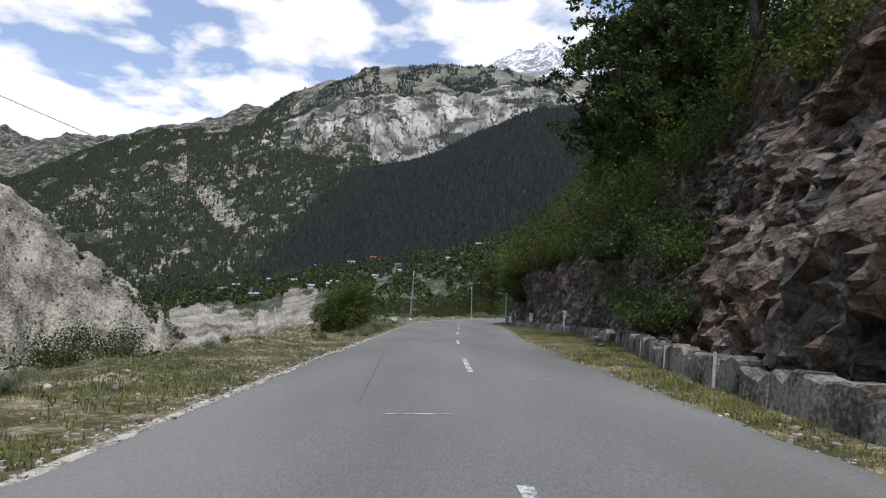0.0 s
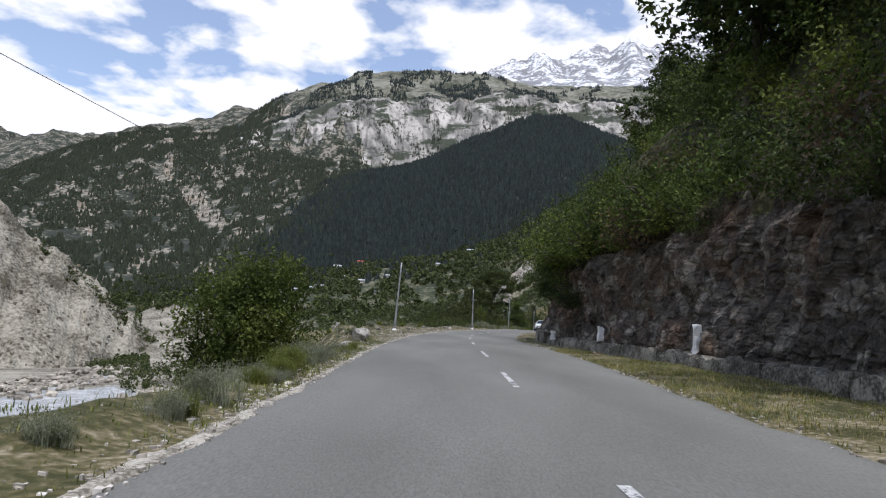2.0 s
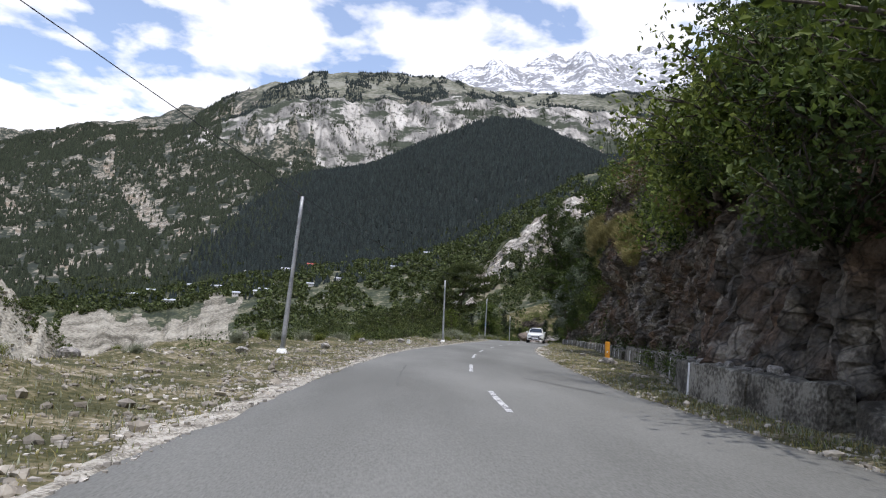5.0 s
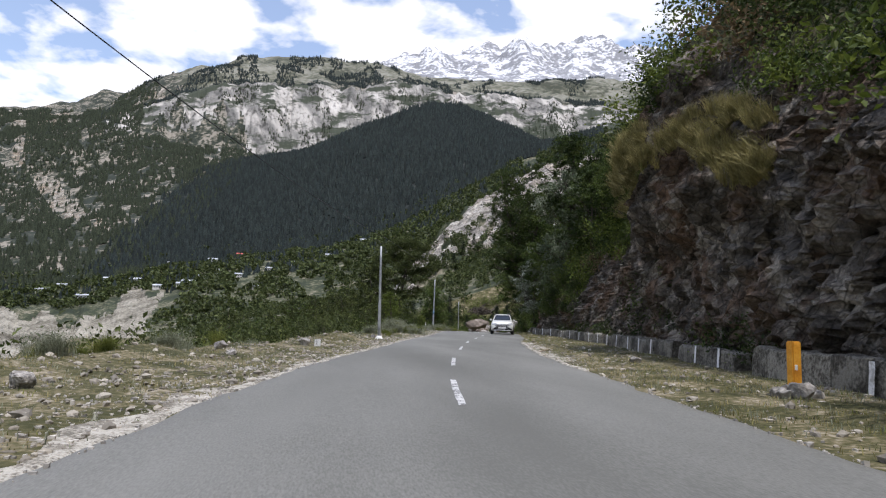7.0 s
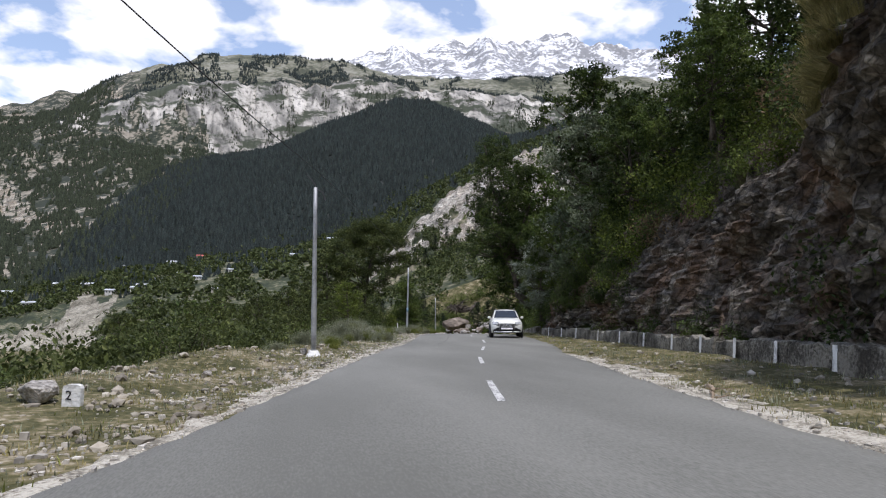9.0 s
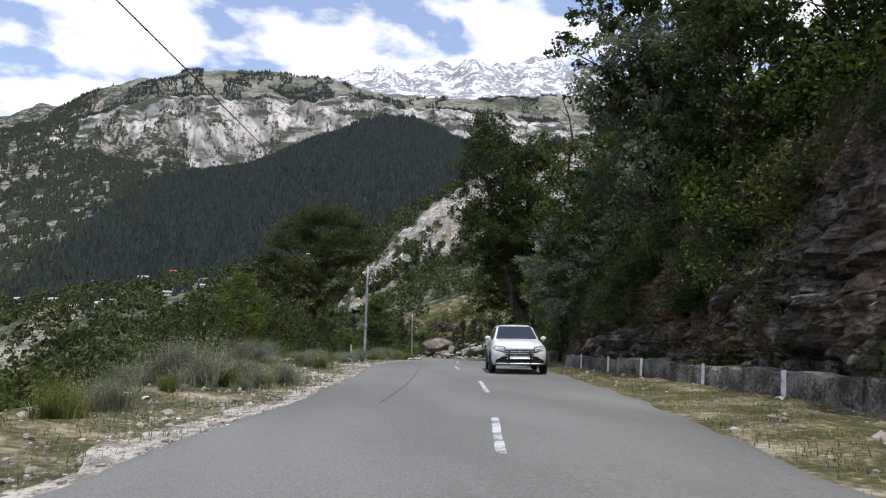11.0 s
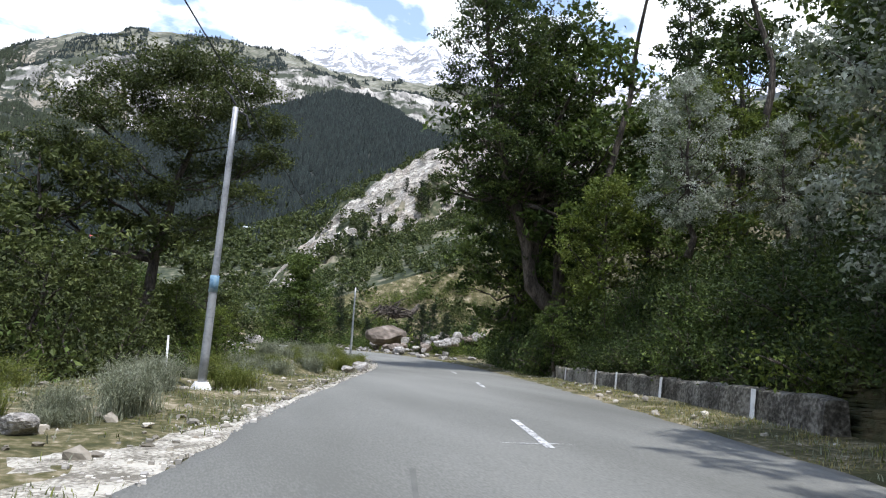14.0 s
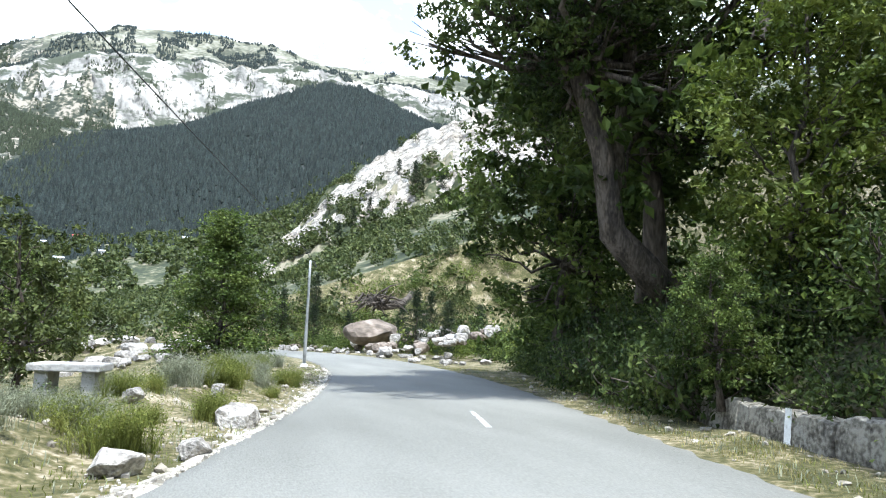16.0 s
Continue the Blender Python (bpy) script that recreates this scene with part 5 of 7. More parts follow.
    for x, y, size, kind in ((13.4, 159.5, 0.42, "bright"), (14.0, 148.2, 0.32, "bright"), (12.4, 156.0, 0.38, "bright"), (8.0, 186, 0.85, "broad_b"), (5.0, 180, 0.9, "acacia"), (10.4, 193, 0.5, "bright"), (3.5, 173, 0.8, "acacia"), (6.8, 193, 0.8, "broad_b"), (11.2, 151, 0.55, "acacia"), (8.6, 148.5, 0.62, "acacia"), (6, 153.5, 0.85, "acacia"), (10.5, 158, 0.7, "acacia"), (12.6, 155, 0.5, "acacia"), (4.0, 141, 0.85, "acacia"), (-1.0, 134, 0.75, "acacia"), (6.5, 147, 0.8, "acacia"), (-6, 128, 0.65, "acacia"), (1.5, 150, 0.9, "acacia"), (-9, 140, 0.8, "acacia"), (-4, 120, 0.5, "acacia"), (-12, 125, 0.6, "acacia"), (8, 163, 0.8, "acacia"), (-14, 112, 0.5, "acacia"),
                             (3, 160, 1.1, "acacia"), (7.4, 121.6, 0.47, "bright"), (-2, 165, 1.2, "acacia"), (7.5, 172, 0.8, "acacia"), (8.3, 138.5, 0.62, "acacia"), (9.3, 143, 0.68, "acacia"), (6.2, 133, 0.5, "acacia"), (4.6, 129, 0.45, "acacia"), (11.3, 147, 0.55, "acacia"), (13.7, 164.6, 0.98, "acacia"), (12.4, 151.5, 0.5, "bright"), (5.2, 150, 1.0, "acacia"), (7.9, 148.5, 1.3, "acacia"), (2.4, 125, 0.42, "acacia"), (0.5, 119, 0.4, "acacia"), (-3, 113, 0.4, "acacia")):
        put(kind, at(x, y, float(near_height(np.array([x]), np.array([y]))[0]) - 0.2, (x * 3 + y) % 6.28, size * (1.0 if y > 127 else 0.8), 1.0))


bank_plants()
undergrowth()

# single plants of their own shape
hero = plant("bush", *round_bush(44, ((0, 0, 0.0, 1.3), (-0.9, 0.3, -0.5, 1.2), (0.9, -0.4, -0.3, 1.1), (0, 0, 1.1, 1.25), (0.75, -0.3, 0.8, 1.0), (-0.8, 0.2, 0.9, 1.15), (0.2, 0.4, 2.0, 0.95), (0.55, 0.1, 1.75, 0.85), (-0.5, -0.4, 1.8, 0.9), (-1.5, 0.3, 0.5, 0.9), (0.1, -0.9, 0.6, 0.95)), 24000, 0.105), LEAF_WARM, "large round leafy green bush at the road's edge", "bush")
hero.matrix_basis = at(-5.2, 37.6, -0.1)
big = plant("tree", *padded(20.0, 41, crown_pads(41, 46, (-4.8, 0.4), 4.3, 6.5, 20.6, 1.6, COLUMN) + crown_pads(45, 12, (-3.4, -0.6), 3.4, 5.0, 9.0, 1.2, COLUMN) + [(-7.3, 0.0, 7.4, 1.2, 0.8), (-8.2, 0.4, 7.0, 0.9, 0.5), (-6.3, 0, 8.2, 1.3, 0.9), (-7.7, -0.2, 8.9, 1.1, 0.8), (-5.5, -0.6, 6.8, 1.1, 0.8), (-6.3, -3.0, 9.5, 1.3, 0.9)], 48000, 0.19, 0.40, (-6.4, 0.5), fork=0.36, bow=0.5), LEAF_DARK, "tall old tree with a leaning forked trunk", "tree")
big.matrix_basis = at(32.6, 155.8, 1.7)
fork = mesh_object("fork", *tube_arrays(limb_path((-2.3, 0.1, 3.4), (0.05, 0.05, 1), 11, 0.08, np.random.default_rng(4), 8), np.linspace(0.26, 0.06, 9), 9), BARK, big, smooth=True)
PADS = []
for n, (px0, py0, pz0, r0) in enumerate(((2.2, 0, 15.4, 2.3), (0.2, 0.6, 15.0, 2.1), (4.2, -0.3, 14.6, 2.0), (-1.8, 0, 14.0, 2.0), (5.8, 0.4, 13.2, 1.7), (-3.4, -0.5, 12.6, 1.8), (3.0, -1.6, 13.0, 1.9), (0.0, 1.8, 13.2, 2.0), (6.4, 0, 11.6, 1.4), (-4.4, 0.3, 11.0, 1.6), (1.2, -0.8, 11.8, 1.9), (0.6, 0.4, 9.4, 1.8), (2.2, -0.6, 7.6, 1.6), (4.6, 1.2, 11.2, 1.5), (-2.0, -1.2, 10.4, 1.6), (2.4, 1.5, 10.8, 1.5), (5.0, -0.8, 9.6, 1.3), (-3.2, 1.0, 9.2, 1.4), (3.8, 0.2, 8.2, 1.2), (-1.5, 0.6, 7.8, 1.2), (-4.6, -0.2, 8.0, 1.2))):
    PADS.append((0.8 * px0, py0, pz0, r0, 0.38 * r0))
pine = plant("pine_tree", *padded(14.6, 42, PADS, 46000, 0.18, 0.34, (2.0, 0.5), 0.9, 0.4, 0.42), LEAF_OLIVE, "flat-topped dark pine tree on the bank below the road", "tree")
pine.matrix_basis = at(11.0, 150.0, -2.0, 0, 0.83)
young = plant("tree", *padded(6.1, 43, crown_pads(43, 34, (0, 0), 1.5, 0.5, 6.3, 0.62, lambda f: 1.1 - 0.95 * f), 16000, 0.12, 0.09, fork=0.08), LEAF_GREEN, "young bushy green tree beside the road bend", "tree")
young.matrix_basis = at(19.9, 173.4, -1.7, 0, 1.62, 0.75)
for px, py, pz, ph in ((32.6, 152.9, 9.0, 14.5), (36.5, 146, 10, 12)):
    rng0 = np.random.default_rng(int(px * 10))
    snag = [tube_arrays(limb_path((0, 0, 0), (0.05, 0, 1), ph, 0.1, rng0, 8), np.linspace(0.2, 0.05, 9), 7)]
    for k in range(6):
        q = snag[0][0].reshape(9, 7, 3).mean(1)[3 + k % 5]
        snag.append(tube_arrays(limb_path(q, (math.cos(k * 2.2), math.sin(k * 2.2), 0.7), rng0.uniform(0.8, 1.8), 0.05, rng0, 3), [0.06, 0.045, 0.03, 0.012], 5))
    ob = mesh_object("dead_tree", *joined(snag), BARK)
    ob.matrix_basis = at(px, py, pz)
    tagged(ob, "bare grey dead tree trunk with broken limbs", "tree")


def grasses():
    rng = np.random.default_rng(7)
    # verge grass and weeds on both sides
    n = 84000
    y = np.where(rng.random(n) < 0.62, rng.uniform(2, 175, n), rng.uniform(2, 50, n))
    half, verge, foot = HALF(y), VERGE(y), FOOT(y)
    left = rng.random(n) < 0.64
    u = np.where(left, -half - 0.12 - rng.random(n) * (verge + 3.5), half + 0.1 + rng.random(n) * np.maximum(0.3, foot - half - 0.5))
    x, py = beside(y, u)
    patch = vnoise(x * 0.5, py * 0.5, 9) + 0.6 * vnoise(x * 1.7, py * 1.7, 8)
    keep = (patch > -0.12) | (rng.random(n) < 0.15)
    x, py, y, left, patch = x[keep], py[keep], y[keep], left[keep], patch[keep]
    p = np.stack([x, py, near_height(x, py) - 0.01], -1)
    draw = rng.random(len(x))
    gold = ~left & (draw < 0.55)
    gold = gold | (left & (y > 50) & (y < 106) & (draw < 0.5))
    green = ~gold & (rng.random(len(x)) < np.where(y < 50, 0.85, np.where(y < 106, 0.3, 0.6)))
    spots = {"green": p[green], "gold": p[gold], "pale": p[~gold & ~green]}
    for key, mat, h in (("green", GRASS_GREEN, 0.062), ("pale", GRASS_PALE, 0.085), ("gold", GRASS_GOLD, 0.06)):
        p = spots[key]
        v, f = blades(p, h * rng.uniform(0.35, 1.7, len(p)), 0.12, 6, rng, 0.006, 0.9)
        tagged(mesh_object("grass", v, f, mat), f"short {key} grass growing on the stony verge", "grass", kind="stuff")


grasses()


def wormwood(seed, height, mat, label, width=0.0065, per=24):
    """A feathery tuft: thin stems that splay from the root, and narrow leaves round their upper parts."""
    rng = np.random.default_rng(seed)
    spots = rng.normal(size=(30, 3)) * np.array([0.26, 0.26, 0]) * height
    v, f = blades(spots, height * rng.uniform(0.6, 1.0, 30), 0.07 * height, per, rng, width * height, 0.9)
    ob = thing("shrub", Matrix(), label, "shrub", "pale shrubs along the verge")
    mesh_object("tuft", v, f, mat, ob)
    top = v.reshape(-1, 5, 3)
    w = rng.uniform(0.25, 1.0, (len(top), 3, 1))
    c = top[:, None, 2] * (1 - w) + top[:, None, 4] * w + rng.normal(size=(len(top), 3, 3)) * 0.035 * height
    mesh_object("foliage", *leaf_quads(c.reshape(-1, 3), 0.075 * height, rng, 0.6, 0.3), mat, ob)
    return ob


def hanging_tuft(seed, mat, label):
    rng = np.random.default_rng(seed)
    spots = rng.normal(size=(26, 3)) * np.array([0.33, 0.33, 0])
    v, f = blades(spots, 1.0, 0.06, 14, rng, 0.012, 0.7)
    return tagged(mesh_object("grass_tuft", v, f, mat), label, "grass", "golden tufts on the rock")


def verge_shrubs():
    rng = random.Random(5)
    first = wormwood(3, 1.0, GRASS_PALE, "tall pale grey-green tufted shrub on the verge")
    second = wormwood(4, 1.0, GRASS_GREEN, "tall green grassy tuft on the verge")
    used = set()
    rows = [(rng.uniform(104, 150), rng.uniform(-0.5, 2.4), rng.uniform(0.35, 0.8)) for _ in range(78)]
    rows += [(rng.uniform(150, 172), rng.uniform(0.2, 3.0), rng.uniform(0.5, 1.0)) for _ in range(34)]
    lush = [(rng.uniform(143, 163), rng.uniform(-0.9, 1.6), rng.uniform(0.45, 0.85)) for _ in range(36)]
    rows += lush
    rows += [(rng.uniform(40, 104), rng.uniform(0.5, 3.0), rng.uniform(0.3, 0.6)) for _ in range(36)]
    rows += [(rng.uniform(26, 46), rng.uniform(-1.2, 1.5), rng.uniform(0.35, 0.7)) for _ in range(22)]
    rows += [(rng.uniform(4, 26), rng.uniform(-0.5, 2.5), rng.uniform(0.3, 0.6)) for _ in range(14)]
    rows += [(rng.uniform(112, 139), rng.uniform(-1.0, 1.4), rng.uniform(0.5, 0.9)) for _ in range(20)]
    rows += [(rng.uniform(74, 93), rng.uniform(0.6, 2.6), rng.uniform(0.6, 1.0)) for _ in range(20)]
    rows += [(rng.uniform(31.5, 37), rng.uniform(-0.2, 1.0), rng.uniform(0.55, 0.9)) for _ in range(12)]
    rows += [(rng.uniform(109, 119), rng.uniform(0.3, 2.4), rng.uniform(0.8, 1.2)) for _ in range(7)]
    for y, extra, size in rows:
        u = -float(HALF(y)) - max(float(VERGE(y)) * (0.55 if y > 104 else 0.75) + extra, 0.3 + 0.55 * size)
        x, py = (float(q) for q in beside(np.array(y), u))
        z = float(near_height(np.array([x]), np.array([py]))[0])
        src = first if rng.random() < (0.25 if (y, extra, size) in lush else 0.68) else second
        m = at(x, py, z - 0.03, rng.uniform(0, 6.28), size * (0.62 if y < 104 else 0.78), rng.uniform(0.8, 1.2))
        ob = copy_thing(src, m) if src.name in used else src
        used.add(src.name)
        ob.matrix_basis = m
    # long golden tufts hanging over the rock's rim
    golden = hanging_tuft(6, GRASS_GOLD, "long golden grass tuft hanging over the rock")
    for k in range(64):
        y, s = rng.uniform(84, 99.5), rng.uniform(0.68, 0.95)
        x, py, z = slope_point(y, s)
        m = at(x - 0.6, py, z - 0.1, rng.uniform(-1.2, 1.2), rng.uniform(0.4, 0.75), 1.0, (rng.uniform(-0.4, 0.4), rng.uniform(-1.1, -0.3)))
        ob = golden if k == 0 else copy_thing(golden, m)
        ob.matrix_basis = m


verge_shrubs()


def far_woods():
    rng = np.random.default_rng(77)

    def conifers(n, lo, hi, r0, r1, keep, name, mat, label, h0=7, h1=13):
        az, r = rng.uniform(lo, hi, n), np.sqrt(rng.uniform(r0**2, r1**2, n))
        ok = keep(az, r)
        az, r = az[ok], r[ok]
        x, y, z = far_surface(az, r)
        h = rng.uniform(h0, h1, len(x)) * (1 + 0.25 * (r > 1500))
        w = h * rng.uniform(0.20, 0.34, len(x))
        turn = rng.uniform(0, 6.28, len(x))
        vs = []
        for k in range(4):
            a = turn + k * 1.571
            vs.append(np.stack([x + w * np.cos(a), y + w * np.sin(a), z + h * 0.05], -1))
        vs.append(np.stack([x, y, z + h], -1))
        v = np.stack(vs, 1).reshape(-1, 3)
        i = np.arange(len(x))[:, None] * 5
        f = np.concatenate([i + np.array([[k, (k + 1) % 4, 4]]) for k in range(4)])
        tagged(mesh_object(name, v, f, mat), label, "forest", kind="stuff")

    # shaded and lit needle copies: the first has shade and haze in its colour
    dark = leaf_material("shaded_needles", (0.020, 0.029, 0.029), (0.040, 0.053, 0.049), (0.068, 0.084, 0.074), 0.8, 0.3)
    lit = leaf_material("lit_needles", (0.03, 0.04, 0.024), (0.056, 0.07, 0.042), (0.095, 0.11, 0.068), 0.8, 0.25)
    bare = lambda a, r: (np.abs(a + 21.4 - 2.7 * np.clip((1250 - r) / 350, 0, 1)) < 0.9) & (r > 900) & (r < 1250) | (np.abs(a + 23.2) < 0.45) & (r > 1260) & (r < 1480)
    thin = lambda a, r: rng.random(len(a)) < np.where(bare(a, r), 0.12, 1.0)
    conifers(48000, -27, 24, 590, 1060, lambda a, r: rng.random(len(a)) < 0.92 * np.clip((a + 19 - (r - 600) / 50) / 6, 0.0, 1), "forest", dark, "dense conifer forest with the hill's shade in its colour", 5, 10)
    clear = lambda a, r: (fbm(a / 0.7, r / 50, 3, 201) > -0.42) & thin(a, r)
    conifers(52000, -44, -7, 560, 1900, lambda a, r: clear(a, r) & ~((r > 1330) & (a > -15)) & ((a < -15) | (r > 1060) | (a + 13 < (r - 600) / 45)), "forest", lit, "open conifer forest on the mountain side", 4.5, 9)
    conifers(9000, -44, -14, 1500, 1900, lambda a, r: clear(a, r), "forest", lit, "conifers on the upper mountain side", 4, 8)
    conifers(15000, -16, 26, 1120, 1470, lambda a, r: (fbm(a / 0.9, r / 45, 3, 203) > -0.05 + np.clip((r - 1300) / 500, 0, 0.4)) & (rng.random(len(a)) < 0.8), "forest", lit, "scattered conifers below the pale cliffs", 4, 7.5)
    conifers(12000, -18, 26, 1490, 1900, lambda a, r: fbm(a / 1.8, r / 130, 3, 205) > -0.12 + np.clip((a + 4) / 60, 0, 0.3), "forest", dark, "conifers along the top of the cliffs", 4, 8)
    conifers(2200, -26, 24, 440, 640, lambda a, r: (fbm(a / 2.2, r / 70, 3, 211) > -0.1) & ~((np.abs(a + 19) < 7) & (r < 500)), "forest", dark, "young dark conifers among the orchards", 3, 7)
    # orchards and scrub on the valley's lower slopes
    n = 7600
    az, r = rng.uniform(-30, 28, n), np.sqrt(rng.uniform(150**2, 640**2, n))
    ok = (fbm(az / 2.0, r / 60, 3, 207) > -0.45) & ~((np.abs(az + 19) < 6.5) & (r > 240) & (r < 470))
    az, r = az[ok], r[ok]
    x, y, z = far_surface(az, r)
    free = (border(x, y) <= 0) | (x < -20)
    x, y, z, r = x[free], y[free], z[free], r[free]
    size = rng.uniform(1.2, 2.8, len(x)) * np.clip(r / 350, 0.7, 1.25)
    per = np.where(r < 300, 72, 22)
    c = np.repeat(np.stack([x, y, z], -1), per, 0)
    s = np.repeat(size, per)[:, None]
    leaf = np.repeat(np.where(r < 300, 0.36, 0.76), per)
    d = rng.normal(size=c.shape)
    d /= np.linalg.norm(d, axis=1)[:, None]
    c = c + d * s * np.array([1, 1, 0.8]) * rng.uniform(0.55, 1.0, (len(c), 1)) + np.array([0, 0, 0.75]) * s
    v, f = leaf_quads(c, s[:, 0] * leaf, rng, 0.6, 0.8)
    tagged(mesh_object("orchard", v, f, ORCHARD_LEAF), "green orchard trees and scrub on the valley slope", "scrub", kind="stuff")
    # scrub on the pale outcrop's ledges
    n = 700
    az, vv = rng.uniform(5, 33, n), rng.uniform(0, 1.15, n)
    foot = lerp(az, OUTCROP_FOOT)
    crest = lerp(az, OUTCROP_CREST)
    ok = (fbm(az / 2.2, vv * 5, 3, 105) < -0.35) | (vv < 0.32) | (rng.random(n) < 0.08)
    az, vv, foot, crest = az[ok], vv[ok], foot[ok], crest[ok]
    rr = 150 + 45 * vv
    z0, z1 = 150 * np.tan(np.radians(foot)), 195 * np.tan(np.radians(crest))
    z = np.where(vv < 1, z0 + (z1 - z0) * vv, z1 - 20 * (vv - 1)) + 1.0
    p = np.stack([19.2 + rr * np.sin(np.radians(az)), 140 + rr * np.cos(np.radians(az)), z], -1)
    size = rng.uniform(0.8, 2.0, len(p))
    per = 60
    c, s = np.repeat(p, per, 0), np.repeat(size, per)[:, None]
    d = rng.normal(size=c.shape)
    d /= np.linalg.norm(d, axis=1)[:, None]
    v, f = leaf_quads(c + d * s * rng.uniform(0.4, 1, (len(c), 1)) + np.array([0, 0, 0.8]) * s, s[:, 0] * 0.45, rng, 0.6, 0.8)
    tagged(mesh_object("scrub", v, f, ORCHARD_LEAF), "green scrub on the ledges of the pale outcrop", "scrub", kind="stuff")
    # dark scrub along the foot of the debris slope's crest
    n = 420
    t, dd = 0.35 + 0.72 * rng.random(n) ** 0.8, rng.normal(size=n) * 5 + 6
    crest = lerp(t, [(-0.9, 150), (0, 62), (0.35, 32), (0.6, 12), (0.8, -7), (1.0, -28), (1.1, -42)])
    p = np.stack([-238 + t * 96 + 0.455 * dd, 346 + t * 49 - 0.89 * dd, crest - 0.75 * np.abs(dd)], -1)
    size = rng.uniform(0.7, 1.9, n)
    per = 34
    c, s = np.repeat(p, per, 0), np.repeat(size, per)[:, None]
    d = rng.normal(size=c.shape)
    d /= np.linalg.norm(d, axis=1)[:, None]
    v, f = leaf_quads(c + d * s * rng.uniform(0.4, 1, (len(c), 1)) * np.array([1, 1, 0.7]), s[:, 0] * 0.5, rng, 0.6, 0.8)
    tagged(mesh_object("scrub", v, f, LEAF_OLIVE), "low dark scrub on the debris slope", "scrub", kind="stuff")
    # scrub and small conifers on the slopes below the outcrop
    n = 2600
    a, q = np.radians(rng.uniform(-34, 24, n)), np.sqrt(rng.uniform(62**2, 175**2, n))
    x, y = 19.2 + q * np.sin(a), 140 + q * np.cos(a)
    fx, fy, fz = far_surface(np.degrees(np.arctan2(x - MID[0], y - MID[1])), np.hypot(x - MID[0], y - MID[1]))
    z = np.where(border(x, y) > 0, ground_height(x, y), fz)
    ok = (fbm(x / 14, y / 14, 3, 209) > -0.25) & (y > 208)
    p = np.stack([x, y, z], -1)[ok]
    size = rng.uniform(0.5, 1.5, len(p))
    per = 46
    c, s = np.repeat(p, per, 0), np.repeat(size, per)[:, None]
    d = rng.normal(size=c.shape)
    d /= np.linalg.norm(d, axis=1)[:, None]
    v, f = leaf_quads(c + d * s * rng.uniform(0.4, 1, (len(c), 1)) + np.array([0, 0, 0.7]) * s, s[:, 0] * 0.42, rng, 0.6, 0.8)
    tagged(mesh_object("scrub", v, f, ORCHARD_LEAF), "green scrub and young trees on the slope past the bend", "scrub", kind="stuff")


far_woods()


# ---- the low walls along the rock's foot ----
ORANGE = material("orange_paint", ((0.55, 0.22, 0.02), (0.72, 0.33, 0.03), (0.78, 0.40, 0.06)), 4, 25, 0.6, 0.2)
BLACK_PAINT = material("black_paint", ((0.015, 0.015, 0.018), (0.03, 0.03, 0.035)), 5, 30, 0.6, 0.1)


def wall_run(y0, y1, height, step, seed, label, rough=0.05, stripes=()):
    """A low wall of cast lengths with a worn top, following the foot of the rock."""
    rng = random.Random(seed)
    wall = tagged(new("retaining_wall"), label, "wall", "low walls along the road", "structure")
    y = y0
    while y < y1 - 0.3:
        ln = min(step * rng.uniform(0.8, 1.2), y1 - y)
        h, back = height * rng.uniform(0.88, 1.08), rng.uniform(-0.04, 0.04)
        n = max(3, int(ln / 0.28))
        verts = []
        for k in range(n + 1):
            yy = y + 0.012 + (ln - 0.024) * k / n
            u, z = float(FOOT(yy)) - 0.30 + back, float(ROAD_Z(yy))
            top = h + rough * rng.uniform(-1, 1)
            for du, dz in ((0.0, -0.25), (0.02 + rng.uniform(-0.012, 0.012), top * 0.5), (0.05 + rng.uniform(-0.015, 0.015), top - 0.03), (0.09, top), (0.42, top + rng.uniform(-0.02, 0.02)), (0.48, -0.25)):
                x, yp = beside(yy, u + du)
                verts.append((float(x), float(yp), z + dz))
        faces = [(i * 6 + k, (i + 1) * 6 + k, (i + 1) * 6 + (k + 1) % 6, i * 6 + (k + 1) % 6) for i in range(n) for k in range(6)]
        faces += [tuple(range(6)), tuple(n * 6 + k for k in range(6))[::-1]]
        mesh_object("wall_length", verts, faces, CONCRETE, wall)
        y += ln
    for ys, hs in stripes:
        w = 0.17
        verts = []
        for k in range(7):
            f = k / 6
            zz = 0.02 + f * (hs - 0.0)
            for s in (-1, 1):
                yy = ys + s * w / 2 * (1 + rng.uniform(-0.12, 0.12))
                x, yp = beside(yy, float(FOOT(yy)) - 0.33 + 0.04 * f - 0.01)
                verts.append((float(x), float(yp), float(ROAD_Z(yy)) + zz))
        mesh_object("white_stripe", verts, grid_faces(7, 2), WHITEWASH, wall)["label"] = "worn whitewashed stripe"
    return wall


wall_run(2, 27, 0.5, 1.0, 1, "low rough stone footing wall at the foot of the rock", 0.11, stripes=((10.6, 0.6), (14.4, 0.52), (18.6, 0.5)))
wall_run(28, 58.5, 0.42, 1.3, 2, "low broken stone footing under the rock face", 0.10)
wall_run(59.0, 83.5, 0.66, 2.4, 3, "low grey concrete retaining wall with whitewashed stripes", stripes=((63.9, 0.68), (69.6, 0.6), (75.3, 0.62), (78.6, 0.6), (81.4, 0.6)))
wall_run(84.5, 89.5, 0.52, 1.8, 4, "low stone wall painted with white stripes", stripes=((85.6, 0.52), (87.6, 0.52)))
